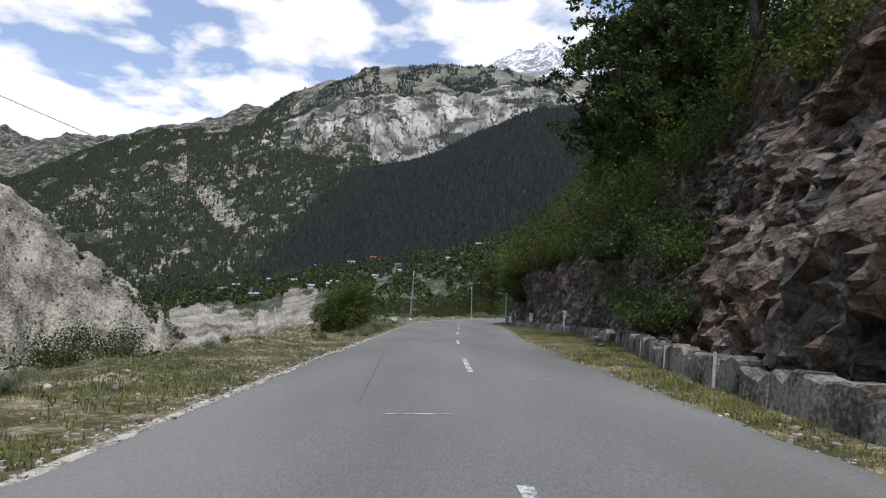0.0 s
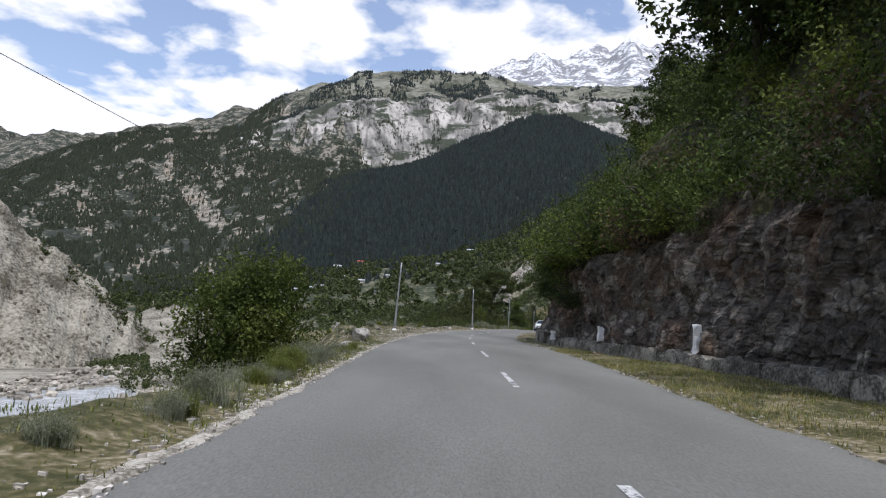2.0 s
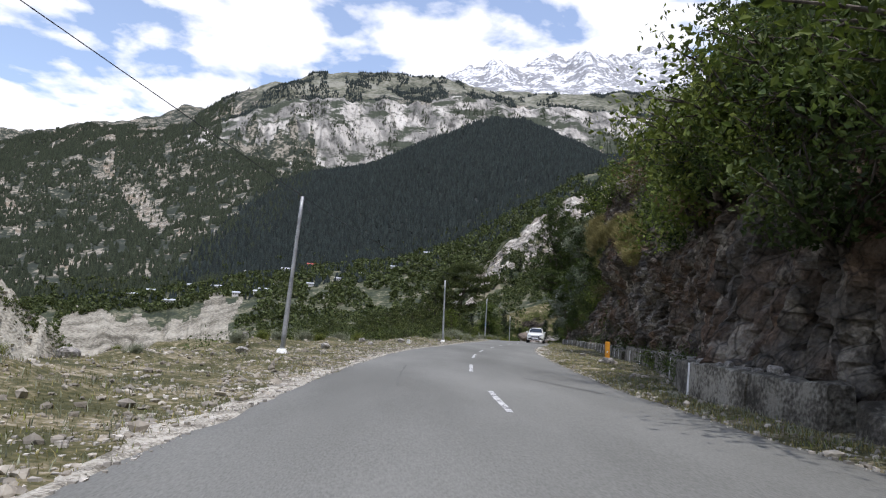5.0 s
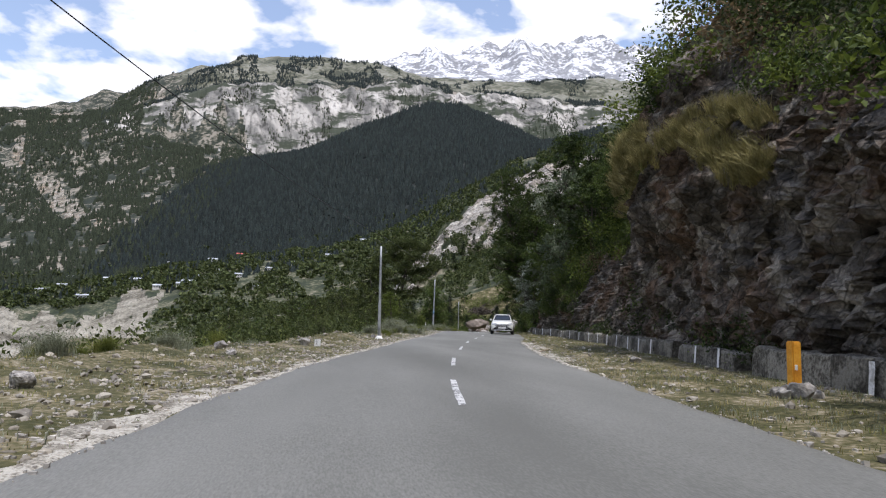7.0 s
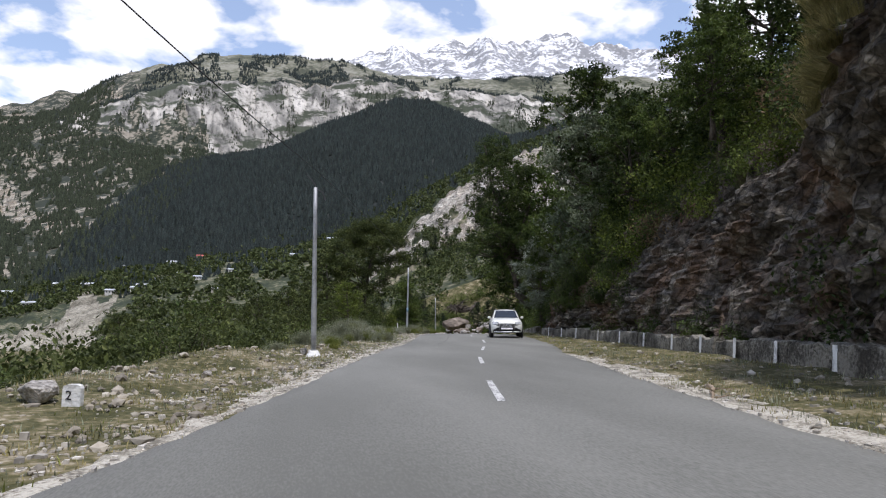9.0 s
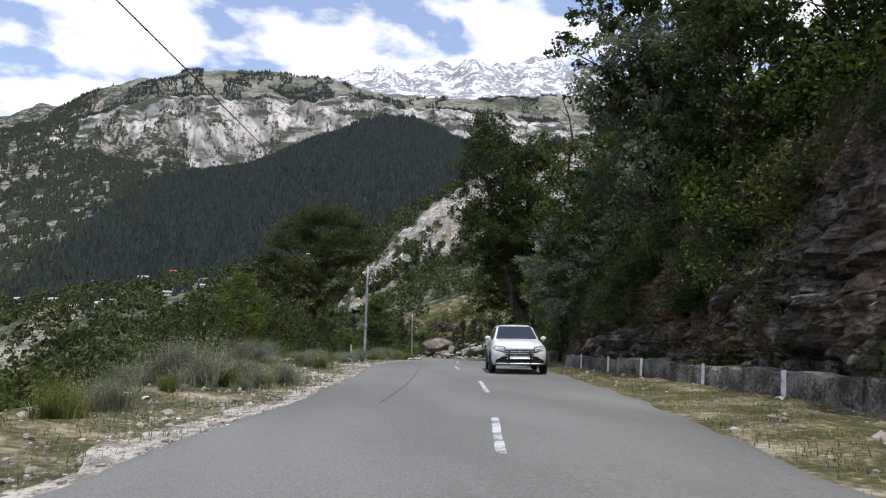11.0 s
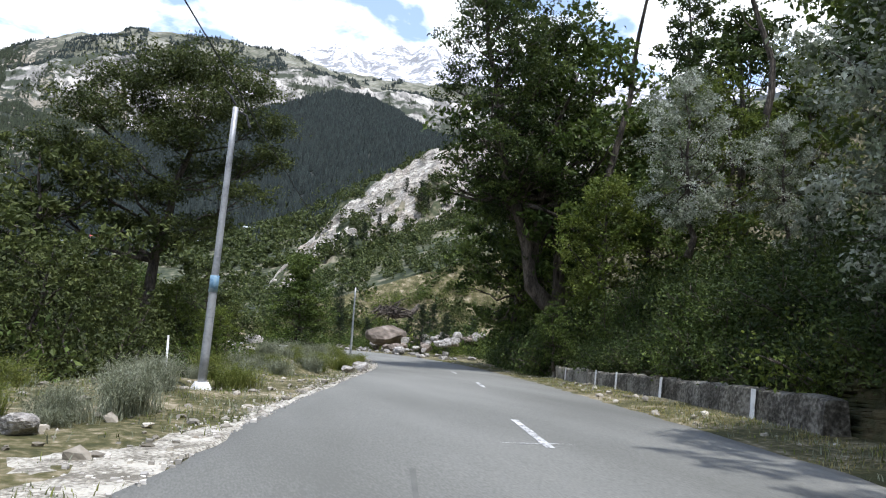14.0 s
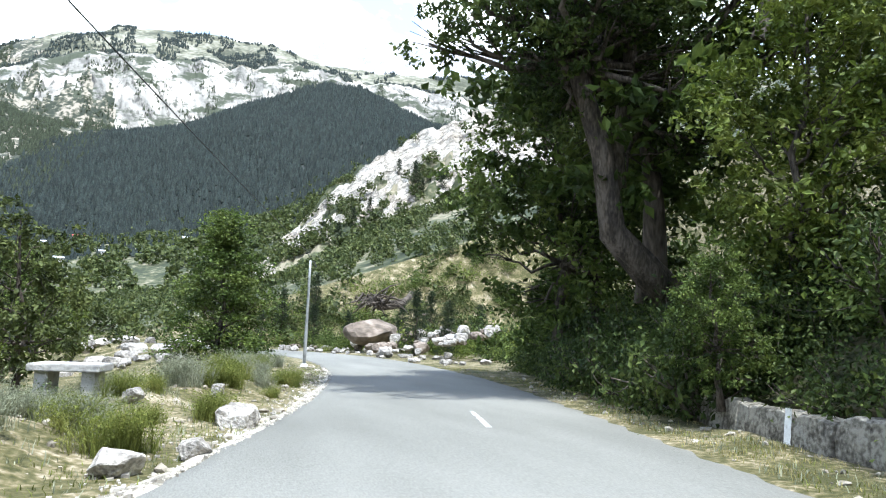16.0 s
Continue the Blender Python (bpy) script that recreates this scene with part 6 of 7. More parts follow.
wall_run(90.3, 127.5, 0.53, 2.2, 5, "low concrete retaining wall with whitewashed stripes", 0.06, stripes=((92.9, 0.55), (94.8, 0.55), (96.8, 0.55), (99.3, 0.55), (101.7, 0.55), (104.1, 0.55), (106.5, 0.55), (109.2, 0.55), (112.0, 0.55), (115.4, 0.55), (119.2, 0.56), (121.6, 0.56), (124.3, 0.56)))
wall_run(133.0, 156.5, 0.58, 2.2, 6, "low grey concrete wall with white stripes below the trees", stripes=((135.1, 0.58), (139.5, 0.58), (142.9, 0.58), (145.0, 0.58), (149.1, 0.58), (154.5, 0.58)))


# ---- rocks ----
def icosphere_arrays(level=1):
    bm = bmesh.new()
    bmesh.ops.create_icosphere(bm, subdivisions=level, radius=1)
    v = np.array([p.co[:] for p in bm.verts])
    f = np.array([[p.index for p in q.verts] for q in bm.faces])
    bm.free()
    return v, f


def boulder_arrays(seed, level=3):
    """A chipped boulder of about one metre across, flat side down."""
    rng = np.random.default_rng(seed)
    v, f = icosphere_arrays(level)
    for _ in range(11):
        n = rng.normal(size=3)
        n /= np.linalg.norm(n)
        d = v @ n
        cut = rng.uniform(0.55, 0.85)
        v = v - np.where(d > cut, d - cut, 0)[:, None] * n[None]
    v = v * rng.uniform(0.75, 1.2, 3) * 0.5
    v = v * (1 + 0.05 * fbm(v[:, 0] * 5 + seed, v[:, 1] * 5 + v[:, 2] * 3, 2, seed))[:, None]
    v[:, 2] -= v[:, 2].min() + 0.1
    return v, f


STONE = material("grey_stone", ((0.15, 0.14, 0.125), (0.30, 0.28, 0.25), (0.50, 0.47, 0.43)), 1.6, 9, 0.9, 0.6, speck=0.5, by_object=0.25)
BROWN_STONE = material("brown_stone", ((0.09, 0.075, 0.06), (0.19, 0.155, 0.125), (0.30, 0.255, 0.215)), 0.8, 6, 0.9, 0.7, speck=0.5, by_object=0.2)
BOULDERS = [boulder_arrays(k) for k in range(5)]
BOULDER_MESH = {}


def boulder(k, x, y, size, mat, label, group, z=None, flat=0.8, turn=0.0):
    key = (k, mat.name)
    if key not in BOULDER_MESH:
        ob = mesh_object("boulder", *BOULDERS[k], mat)
        BOULDER_MESH[key] = ob.data
    else:
        ob = new("boulder", BOULDER_MESH[key])
    z = float(near_height(np.array([x]), np.array([y]))[0]) if z is None else z
    ob.matrix_basis = Matrix.LocRotScale((x, y, z), Euler((0, 0, turn)), (size, size * 0.85, size * flat))
    return tagged(ob, label, "rock", group)


def rocks():
    rng = random.Random(9)
    pale = "pale weathered boulder lying on the grassy verge"
    for k, (x, y, s) in enumerate(((1.15, 92.6, 0.55), (-5.9, 53.6, 0.95), (-6.6, 54.4, 0.7), (-4.2, 48.9, 0.7), (-3.5, 47.4, 1.1), (11.3, 86.6, 0.42), (7.2, 26.2, 0.6), (6.4, 27.0, 0.4), (-9.6, 14.2, 0.4), (2.6, 97.2, 0.3), (-4.6, 72.2, 0.5), (-5.5, 77.0, 0.45), (-2.4, 78.0, 0.4),
                                   (8.4, 121.0, 0.4), (9.2, 124.5, 0.5), (9.0, 122.6, 0.45), (10.2, 126.5, 0.4), (14.2, 143.6, 0.5), (16.9, 150.4, 0.75), (18.1, 152.8, 0.5), (15.8, 148.4, 0.4), (19.6, 155.4, 0.45), (12.0, 131.0, 0.35), (-0.6, 86.5, 0.35), (-1.2, 88.2, 0.5), (5.9, 24.0, 0.3),
                                   (-6.2, 60.5, 0.4), (-7.2, 66.0, 0.55), (19.9, 151.2, 0.85), (19.2, 148.1, 0.5), (18.5, 147.2, 0.6), (4.6, 103.8, 0.3), (7.6, 116.0, 0.45))):
        boulder(k % 5, x, y, s, STONE, pale, "boulders on the verge", turn=k * 1.3)
    # rockfall beyond the bend
    for k in range(64):
        x, y = rng.uniform(31.5, 39.5), rng.uniform(183, 202)
        boulder(k % 5, x, y, rng.uniform(0.6, 1.7), STONE if k % 3 else BROWN_STONE, "fallen boulder in the rockfall beside the bend", "rockfall boulders", float(ground_height(np.array([x]), np.array([y]))[0]) + max(0, x - 31.5) * 0.25, 0.75, k * 2.1)
    ob = boulder(2, 33.6, 197.5, 6.0, BROWN_STONE, "huge brown fallen boulder at the road bend", "rockfall boulders", -0.9, 0.5, 0.5)
    for k in range(38):
        x, y = rng.uniform(9.5, 18.5), rng.uniform(186, 204)
        boulder(k % 5, x, y, rng.uniform(0.8, 2.2), STONE, "pale boulder in the dry stream bed", "stream boulders", None, 0.7, k * 1.7)
    for k in range(46):
        x, y = rng.uniform(27, 44), rng.uniform(199, 216)
        boulder(k % 5, x, y, rng.uniform(0.5, 1.6), BROWN_STONE if k % 3 else STONE, "broken brown block on the debris slope past the bend", "rockfall boulders", float(ground_height(np.array([x]), np.array([y]))[0]) - 0.1, 0.7, k * 1.4)
    # more pale blocks at the road's edge past the bend
    for k in range(44):
        y = rng.uniform(176, 200)
        x = float(ROAD_X(y)) + 3.6 + rng.random() ** 1.4 * 5
        boulder(k % 5, x, y, rng.uniform(0.35, 1.0), STONE, "pale fallen block beside the road bend", "rockfall boulders", float(ground_height(np.array([x]), np.array([y]))[0]) - 0.05, 0.75, k * 1.9)
    # stones on top of the wall
    for k in range(26):
        y = rng.uniform(60, 74)
        x, yy = beside(y, float(FOOT(y)) + rng.uniform(-0.1, 0.25))
        boulder(k % 5, float(x), float(yy), rng.uniform(0.14, 0.34), STONE, "loose stone lying on top of the low wall", "stones on the wall", 0.63, 0.8, k * 1.1)
    # small stones
    g = np.random.default_rng(12)
    v0, f0 = icosphere_arrays(1)
    vs, fs = [], []
    n = 0
    while n < 12500:
        y = g.uniform(3, 172) if n < 5500 else g.uniform(50, 104)
        half, verge, foot = float(HALF(y)), float(VERGE(y)), float(FOOT(y))
        left = g.random() < 0.84
        u = -half - 0.05 - g.random() ** 1.2 * (verge + 3.0) if left else half + 0.05 + g.random() * max(0.3, foot - half - 0.4)
        x, yy = (float(q) for q in beside(np.array(y), u))
        if 20 < y < 46 and left and g.random() < 0.6:
            continue
        z = float(near_height(np.array([x]), np.array([yy]))[0])
        s = (0.018 + 0.085 * g.random() ** 3) * (0.6 if n >= 5500 or y < 50 else 1.0)
        v = v0 * (1 + 0.25 * g.normal(size=(12, 1)) if len(v0) == 12 else 1 + 0.18 * g.normal(size=(len(v0), 1))) * s * g.uniform(0.6, 1.4, 3) * np.array([1, 1, 0.7])
        vs.append(v + np.array([x, yy, z + s * 0.2]))
        fs.append(f0 + n * len(v0))
        n += 1
    loose = material("loose_stones", ((0.17, 0.15, 0.115), (0.30, 0.27, 0.22), (0.46, 0.425, 0.36)), 0.8, 9, 0.95, 0.3, by_island=0.4)
    tagged(mesh_object("stones", np.concatenate(vs), np.concatenate(fs), loose), "small pale stones scattered along the verges", "stones", kind="stuff")
    # riverbed boulders
    vs, fs = [], []
    for n in range(1500):
        y = g.uniform(70, 420)
        cx = float(lerp(y, [(60, -66), (130, -72), (170, -76), (313, -103), (450, -150)]))
        x = cx + g.choice((-1, 1)) * g.uniform(7, 30)
        z = float(lerp(y, [(60, -17.5), (130, -19), (250, -23), (400, -31)])) + 0.3
        s = 0.5 + 1.4 * g.random() ** 2
        vs.append(v0 * (1 + 0.18 * g.normal(size=(len(v0), 1))) * s * np.array([1, 1, 0.7]) + np.array([x, y, z]))
        fs.append(f0 + n * len(v0))
    tagged(mesh_object("river_stones", np.concatenate(vs), np.concatenate(fs), loose), "grey boulders along the river bed", "stones", kind="stuff")


rocks()


def fallen_tree():
    """An uprooted tree lying on the rockfall: a short trunk and a wide tangle of bare roots."""
    g = np.random.default_rng(31)
    trunk = limb_path((0, 0, 0), (0.9, -0.3, -0.05), 3.6, -0.01, g, 6)
    pieces = [tube_arrays(trunk, np.linspace(0.34, 0.22, 7), 8)]
    for k in range(95):
        a, r = g.uniform(0, 6.28), g.uniform(0.1, 1.5)
        start = np.array([0.4 * g.normal() - 0.2, r * math.cos(a), abs(r * math.sin(a)) * 0.8])
        way = np.array([0.7 * g.normal(), math.cos(a) + 0.6 * g.normal(), 0.45 * math.sin(a) + 0.35 * g.normal()])
        w = 0.5 + g.random()
        pieces.append(tube_arrays(limb_path(start, way / np.linalg.norm(way), g.uniform(0.7, 1.9), -0.06, g, 4), np.linspace(0.075, 0.015, 5) * w, 4))
    ob = mesh_object("fallen_tree", *joined(pieces), BARK)
    ob.matrix_basis = at(34.2, 199.6, 2.6, 0.3, 1.25)
    tagged(ob, "uprooted dead tree with a tangle of bare roots on the rockfall", "tree")


fallen_tree()


def fallen_branch(x, y, turn, length, thick, seed):
    """A dry stick with a few broken twigs, lying on the verge."""
    g = np.random.default_rng(seed)
    stem = limb_path((0, 0, thick), (1, 0.1, 0), length, 0.0, g, 7) * np.array([1, 1, 0.25]) + np.array([0, 0, 0.8 * thick])
    pieces = [tube_arrays(stem, np.linspace(thick, thick * 0.45, 8), 7)]
    for k in (2, 3, 5, 6):
        pieces.append(tube_arrays(limb_path(stem[k], (0.6, g.normal(), 0.15), length * 0.16, 0.0, g, 3), np.linspace(thick * 0.4, thick * 0.12, 4), 5))
    ob = mesh_object("fallen_branch", *joined(pieces), DRY_WOOD, smooth=True)
    ob.matrix_basis = at(x, y, float(near_height(np.array([x]), np.array([y]))[0]) + 0.02, turn)
    tagged(ob, "dry broken branch lying on the grassy verge", "branch", "branches on the verge")


DRY_WOOD = material("dry_wood", ((0.14, 0.10, 0.065), (0.26, 0.20, 0.14), (0.38, 0.31, 0.23)), 4, 20, 0.9, 0.4)
fallen_branch(10.75, 92.9, radians(-102), 2.0, 0.035, 3)
fallen_branch(6.2, 47.6, radians(-100), 3.4, 0.045, 5)


def culvert_slab():
    ob = thing("concrete_slab", pose(16.9, 154.1, -0.85, 0, 0, -14), "pale concrete parapet slab on two posts below the road", "slab")
    for px, py, sz, at0, nm in ((0, 0, (1.3, 0.7, 0.14), (0, 0, 0.86), "top"), (0, 0, (0.24, 0.5, 0.9), (-0.42, 0, 0.35), "post"), (0, 0, (0.24, 0.5, 0.9), (0.42, 0, 0.35), "post")):
        bm = bmesh.new()
        box(bm, sz, at0, 0.02)
        part(nm, bm, GREY_CAST, ob)


GREY_CAST = material("pale_cast_concrete", ((0.30, 0.295, 0.28), (0.45, 0.44, 0.42), (0.56, 0.55, 0.53)), 2, 14, 0.9, 0.4)
culvert_slab()


def gravel_edges():
    """Loose pale gravel along the crumbling edges of the asphalt."""
    g = np.random.default_rng(14)
    cube = np.array([(a, b, c) for a in (-1, 1) for b in (-1, 1) for c in (-1, 1)], float)
    q = np.array([(0, 1, 3, 2), (4, 6, 7, 5), (0, 4, 5, 1), (2, 3, 7, 6), (0, 2, 6, 4), (1, 5, 7, 3)])
    P, S = [], []
    for y0, y1, side, w, n in ((50, 118, -1, 0.9, 8000), (84, 103, 1, 0.6, 900), (120, 172, -1, 0.4, 4500), (4, 26, -1, 0.25, 1200), (26, 50, -1, 0.4, 1800), (4, 82, 1, 0.25, 1200)):
        y = g.uniform(y0, y1, n)
        u = side * (HALF(y) - 0.12 + np.abs(g.normal(size=n)) * w)
        x, yy = beside(y, u)
        z = np.where(np.abs(u) > HALF(y), near_height(x, yy), ROAD_Z(y) + 0.004)
        P.append(np.stack([x, yy, z], -1))
        S.append(0.008 + 0.035 * g.random(n) ** 2.5)
    P, S = np.concatenate(P), np.concatenate(S)
    n = len(P)
    v = (cube[None] * g.uniform(0.5, 1.0, (n, 8, 3)) * g.uniform(0.5, 1.2, (n, 1, 3)) * S[:, None, None] + P[:, None]).reshape(-1, 3)
    f = (np.arange(n)[:, None, None] * 8 + q[None]).reshape(-1, 4)
    pale = material("loose_gravel", ((0.26, 0.24, 0.2), (0.42, 0.39, 0.34), (0.58, 0.55, 0.5)), 0.8, 9, 0.95, 0, by_island=0.4)
    tagged(mesh_object("gravel", v, f, pale), "loose pale gravel along the asphalt edge", "gravel", kind="stuff")


gravel_edges()


def gravel_shoulder(y0, y1, side, width, seed):
    """A ragged strip of pale crushed gravel between the asphalt and the verge."""
    ys = np.arange(y0, y1, 0.3)
    inner = HALF(ys) - 0.10 + 0.10 * fbm(ys * 1.1, ys * 0 + 3, 3, seed)
    outer = HALF(ys) + width * (1 + 0.8 * fbm(ys * 0.7, ys * 0 + 5, 4, seed + 1)) * np.clip(np.minimum(ys - y0, y1 - ys) / 3, 0, 1)
    k = np.linspace(0, 1, 6)[None]
    U = side * (inner[:, None] * (1 - k) + np.maximum(outer, inner)[:, None] * k)
    Y = np.repeat(ys[:, None], 6, 1)
    X, P = beside(Y, U)
    on_road = ROAD_Z(Y) + 0.03 * (1 - np.clip(U / HALF(Y), -1, 1) ** 2)
    Z = np.maximum(near_height(X, P), np.where(np.abs(U) < HALF(Y) + 0.08, on_road, -9)) + 0.008
    Z[:, 0] -= 0.03
    Z[:, -1] -= 0.02
    ob = mesh_object("gravel_shoulder", np.stack([X, P, Z], -1).reshape(-1, 3), grid_faces(len(ys), 6), CRUSHED, smooth=True)
    tagged(ob, "ragged strip of pale crushed gravel along the asphalt", "gravel", kind="structure")


CRUSHED = material("crushed_gravel", ((0.16, 0.145, 0.115), (0.33, 0.305, 0.25), (0.50, 0.47, 0.40)), 2.5, 26, 0.95, 0.9, stops=(0.34, 0.48, 0.62), speck=0.6)
gravel_shoulder(50, 112, -1, 0.42, 301)
gravel_shoulder(109, 132, -1, 1.1, 317)
gravel_shoulder(129, 172, -1, 0.25, 305)
gravel_shoulder(4, 48, -1, 0.14, 309)
gravel_shoulder(83, 104, 1, 0.5, 313)


# ---- marker post, milestone ----
def marker_post():
    ob = thing("marker_post", pose(9.55, 77.5, 0.08), "orange painted marker post set in a heap of stones", "marker post")
    bm = bmesh.new()
    box(bm, (0.17, 0.17, 0.86), (0, 0, 0.42), 0.02)
    part("shaft", bm, ORANGE, ob)
    bm = bmesh.new()
    box(bm, (0.05, 0.006, 0.09), (-0.03, -0.09, 0.42), 0.0)
    part("reflector", bm, WHITEWASH, ob, "small white reflector plate")
    for k in range(9):
        v, f = BOULDERS[k % 5]
        st = mesh_object("stone", v * 0.34 * (0.7 + 0.06 * k), f, STONE, ob)
        st.location = (0.26 * math.cos(k * 0.7), 0.24 * math.sin(k * 0.7), -0.1)


marker_post()


def milestone():
    ob = thing("milestone", pose(1.66, 92.3, -0.04, 0, 0, -8), "whitewashed milestone with a black painted number", "milestone")
    bm = bmesh.new()
    outline = [(-0.105, 0), (0.105, 0), (0.105, 0.30), (0.09, 0.335), (0.05, 0.35), (-0.05, 0.35), (-0.09, 0.335), (-0.105, 0.30)]
    lo = [bm.verts.new((x, -0.05, z)) for x, z in outline]
    hi = [bm.verts.new((x, 0.05, z)) for x, z in outline]
    bm.faces.new(lo)
    bm.faces.new(hi[::-1])
    for k in range(8):
        bm.faces.new((lo[k], hi[k], hi[(k + 1) % 8], lo[(k + 1) % 8]))
    part("stone", bm, WHITEWASH, ob)
    text = bpy.data.curves.new("number", "FONT")
    text.body, text.size, text.extrude, text.align_x = "2", 0.16, 0.002, "CENTER"
    text.materials.append(BLACK_PAINT)
    num = new("number", text)
    num.parent, num.location, num.rotation_euler = ob, (-0.03, -0.054, 0.17), (radians(90), 0, 0)
    num["label"] = "black painted figure"


milestone()


# white strips painted on the rock, as seen along the footing
for x, y, z0, z1, w in ((7.75, 41.3, 0.35, 1.33, 0.24), (6.65, 48.8, 0.5, 1.12, 0.34), (5.75, 55.0, 0.35, 0.8, 0.24)):
    rng1 = random.Random(int(y))
    bm = bmesh.new()
    cols = []
    for k in range(7):
        zz = z0 + (z1 - z0) * k / 6
        cols.append([bm.verts.new((x + rng1.uniform(-0.04, 0.04) + du, y + s * w / 2 * rng1.uniform(0.7, 1.15), zz + rng1.uniform(-0.05, 0.05))) for du, s in ((0, -1), (0, 1), (0.22, 1), (0.22, -1))])
    for a, b in zip(cols, cols[1:]):
        for k in range(4):
            bm.faces.new((a[k], a[(k + 1) % 4], b[(k + 1) % 4], b[k]))
    bm.faces.new(cols[0])
    bm.faces.new(cols[-1][::-1])
    tagged(part("painted_rock", bm, WHITEWASH, None), "whitewashed rock edge marking the roadside", "painted rock", "painted rocks along the road")


# ---- the overhead line ----
CABLE = material("cable", ((0.02, 0.02, 0.022), (0.04, 0.04, 0.042)), 3, 30, 0.6, 0)
TOPS = [(-21.0, 4.0, 9.8), (-3.15, 72.9, 5.5), (4.7, 103.3, 5.7), (13.65, 137.0, 5.8), (23.8, 172.6, 4.4), (18.0, 214.0, 4.2)]
for p, q, sag in zip(TOPS, TOPS[1:], (0.003, 0.012, -0.006, 0.004, 0.004)):
    p, q = np.array(p), np.array(q)
    k = np.linspace(0, 1, 25)[:, None]
    span = np.linalg.norm(q - p)
    line = p + (q - p) * k - np.array([0, 0, 1]) * (4 * k * (1 - k)) * span * sag
    ob = mesh_object("overhead_cable", *tube_arrays(line, np.full(25, 0.012), 6), CABLE, smooth=True)
    tagged(ob, "thick black overhead cable strung between the poles", "cable", "overhead cables")


# ---- houses of the village across the valley ----
PLASTER = material("pale_plaster", ((0.45, 0.43, 0.40), (0.62, 0.6, 0.56), (0.72, 0.70, 0.67)), 0.6, 5, 0.9, 0.2)
TIN = material("tin_roof", ((0.42, 0.44, 0.46), (0.58, 0.6, 0.62), (0.7, 0.71, 0.72)), 0.5, 6, 0.45, 0.1, metal=0.3)
RED_TIN = material("red_tin_roof", ((0.32, 0.05, 0.04), (0.45, 0.08, 0.06), (0.5, 0.12, 0.09)), 0.5, 6, 0.5, 0.1)
PANE_DARK = material("dark_pane", ((0.02, 0.022, 0.025), (0.04, 0.042, 0.048)), 2, 10, 0.2, 0, spec=0.6)


def house(az, el, w, d, h, roof_mat, wall_mat, turn):
    rs = np.linspace(260, 1050, 1200)
    els = np.degrees(np.arctan2(far_height(np.full(1200, float(az)), rs) - MID[2], rs))
    r = float(rs[np.argmax(els > el)])
    x, y, z = (float(q[0]) for q in far_surface(np.array([float(az)]), np.array([r])))
    k = r / 620
    w, d, h = w * k, d * k, h * k
    ob = thing("house", pose(x, y, z - 1.0, 0, 0, turn), f"village house with a {'red' if roof_mat is RED_TIN else 'pale tin'} roof among the orchards", "house", "village houses")
    bm = bmesh.new()
    box(bm, (w, d, h + 1.0), (0, 0, (h + 1.0) / 2), 0.05)
    part("wall", bm, wall_mat, ob)
    bm = bmesh.new()
    e, t = 0.5 * k, h * 0.38
    v = [bm.verts.new(c) for c in ((-w / 2 - e, -d / 2 - e, h + 0.95), (w / 2 + e, -d / 2 - e, h + 0.95), (w / 2 + e, d / 2 + e, h + 0.95), (-w / 2 - e, d / 2 + e, h + 0.95), (-w / 2 - e, 0, h + 1 + t), (w / 2 + e, 0, h + 1 + t))]
    for q in ((0, 1, 5, 4), (2, 3, 4, 5), (0, 4, 3), (1, 2, 5), (3, 2, 1, 0)):
        bm.faces.new([v[i] for i in q])
    part("roof", bm, roof_mat, ob)
    for n in range(3):
        bm = bmesh.new()
        box(bm, (w * 0.14, 0.12, h * 0.34), ((n - 1) * w * 0.3, -d / 2 - 0.03, h * 0.55 + 1.0), 0.0)
        part("window", bm, PANE_DARK, ob)


for az, el, w, d, h, rm, wm, turn in ((-6.4, 4.7, 11, 6, 3.2, RED_TIN, PLASTER, 10), (-8.7, 4.1, 7, 5, 3, TIN, PLASTER, 0), (-10.3, 2.1, 12, 6, 3, TIN, PLASTER, 8), (-10.9, 1.9, 7, 5, 3, TIN, PLASTER, -8), (-16.1, 1.9, 8, 5, 3, TIN, PLASTER, 5), (-14.2, 2.0, 9, 5, 3, TIN, PLASTER, -5),
                                      (-6.6, 2.8, 6, 5, 2.8, TIN, PLASTER, 15), (-17.7, 0.6, 10, 6, 3, TIN, PLASTER, -10), (-11.9, 3.5, 6, 5, 3, TIN, PLASTER, 5), (-12.6, 1.6, 7, 5, 3, TIN, PLASTER, 0), (-19.2, 1.2, 7, 5, 3, TIN, PLASTER, 0), (-4.2, 3.4, 6, 5, 2.8, TIN, PLASTER, 0), (3.6, 6.2, 8, 5, 3, TIN, PLASTER, 5), (-8.0, 3.1, 6, 4, 2.6, TIN, PLASTER, 0), (-15.2, 2.6, 5, 4, 2.6, TIN, PLASTER, 12), (-18.6, 2.0, 7, 5, 2.8, TIN, PLASTER, 4), (-9.4, 2.6, 5, 4, 2.6, TIN, PLASTER, 20), (-13.3, 2.9, 5, 4, 2.6, TIN, PLASTER, -12), (-20.4, 0.8, 9, 5, 2.8, TIN, PLASTER, 0), (-2.2, 4.0, 5, 4, 2.6, TIN, PLASTER, 0), (-5.2, 1.9, 5, 4, 2.6, TIN, PLASTER, 8), (0.6, 4.6, 5, 4, 2.6, TIN, PLASTER, -6)):
    house(az, el, w, d, h, rm, wm, turn)


# ---- the white car ----
CAR_WHITE = material("white_car_paint", ((0.70, 0.705, 0.665), (0.76, 0.765, 0.725)), 2, 30, 0.18, 0, spec=0.6)
CLADDING = material("black_cladding", ((0.02, 0.02, 0.022), (0.035, 0.035, 0.037)), 4, 60, 0.6, 0.1)
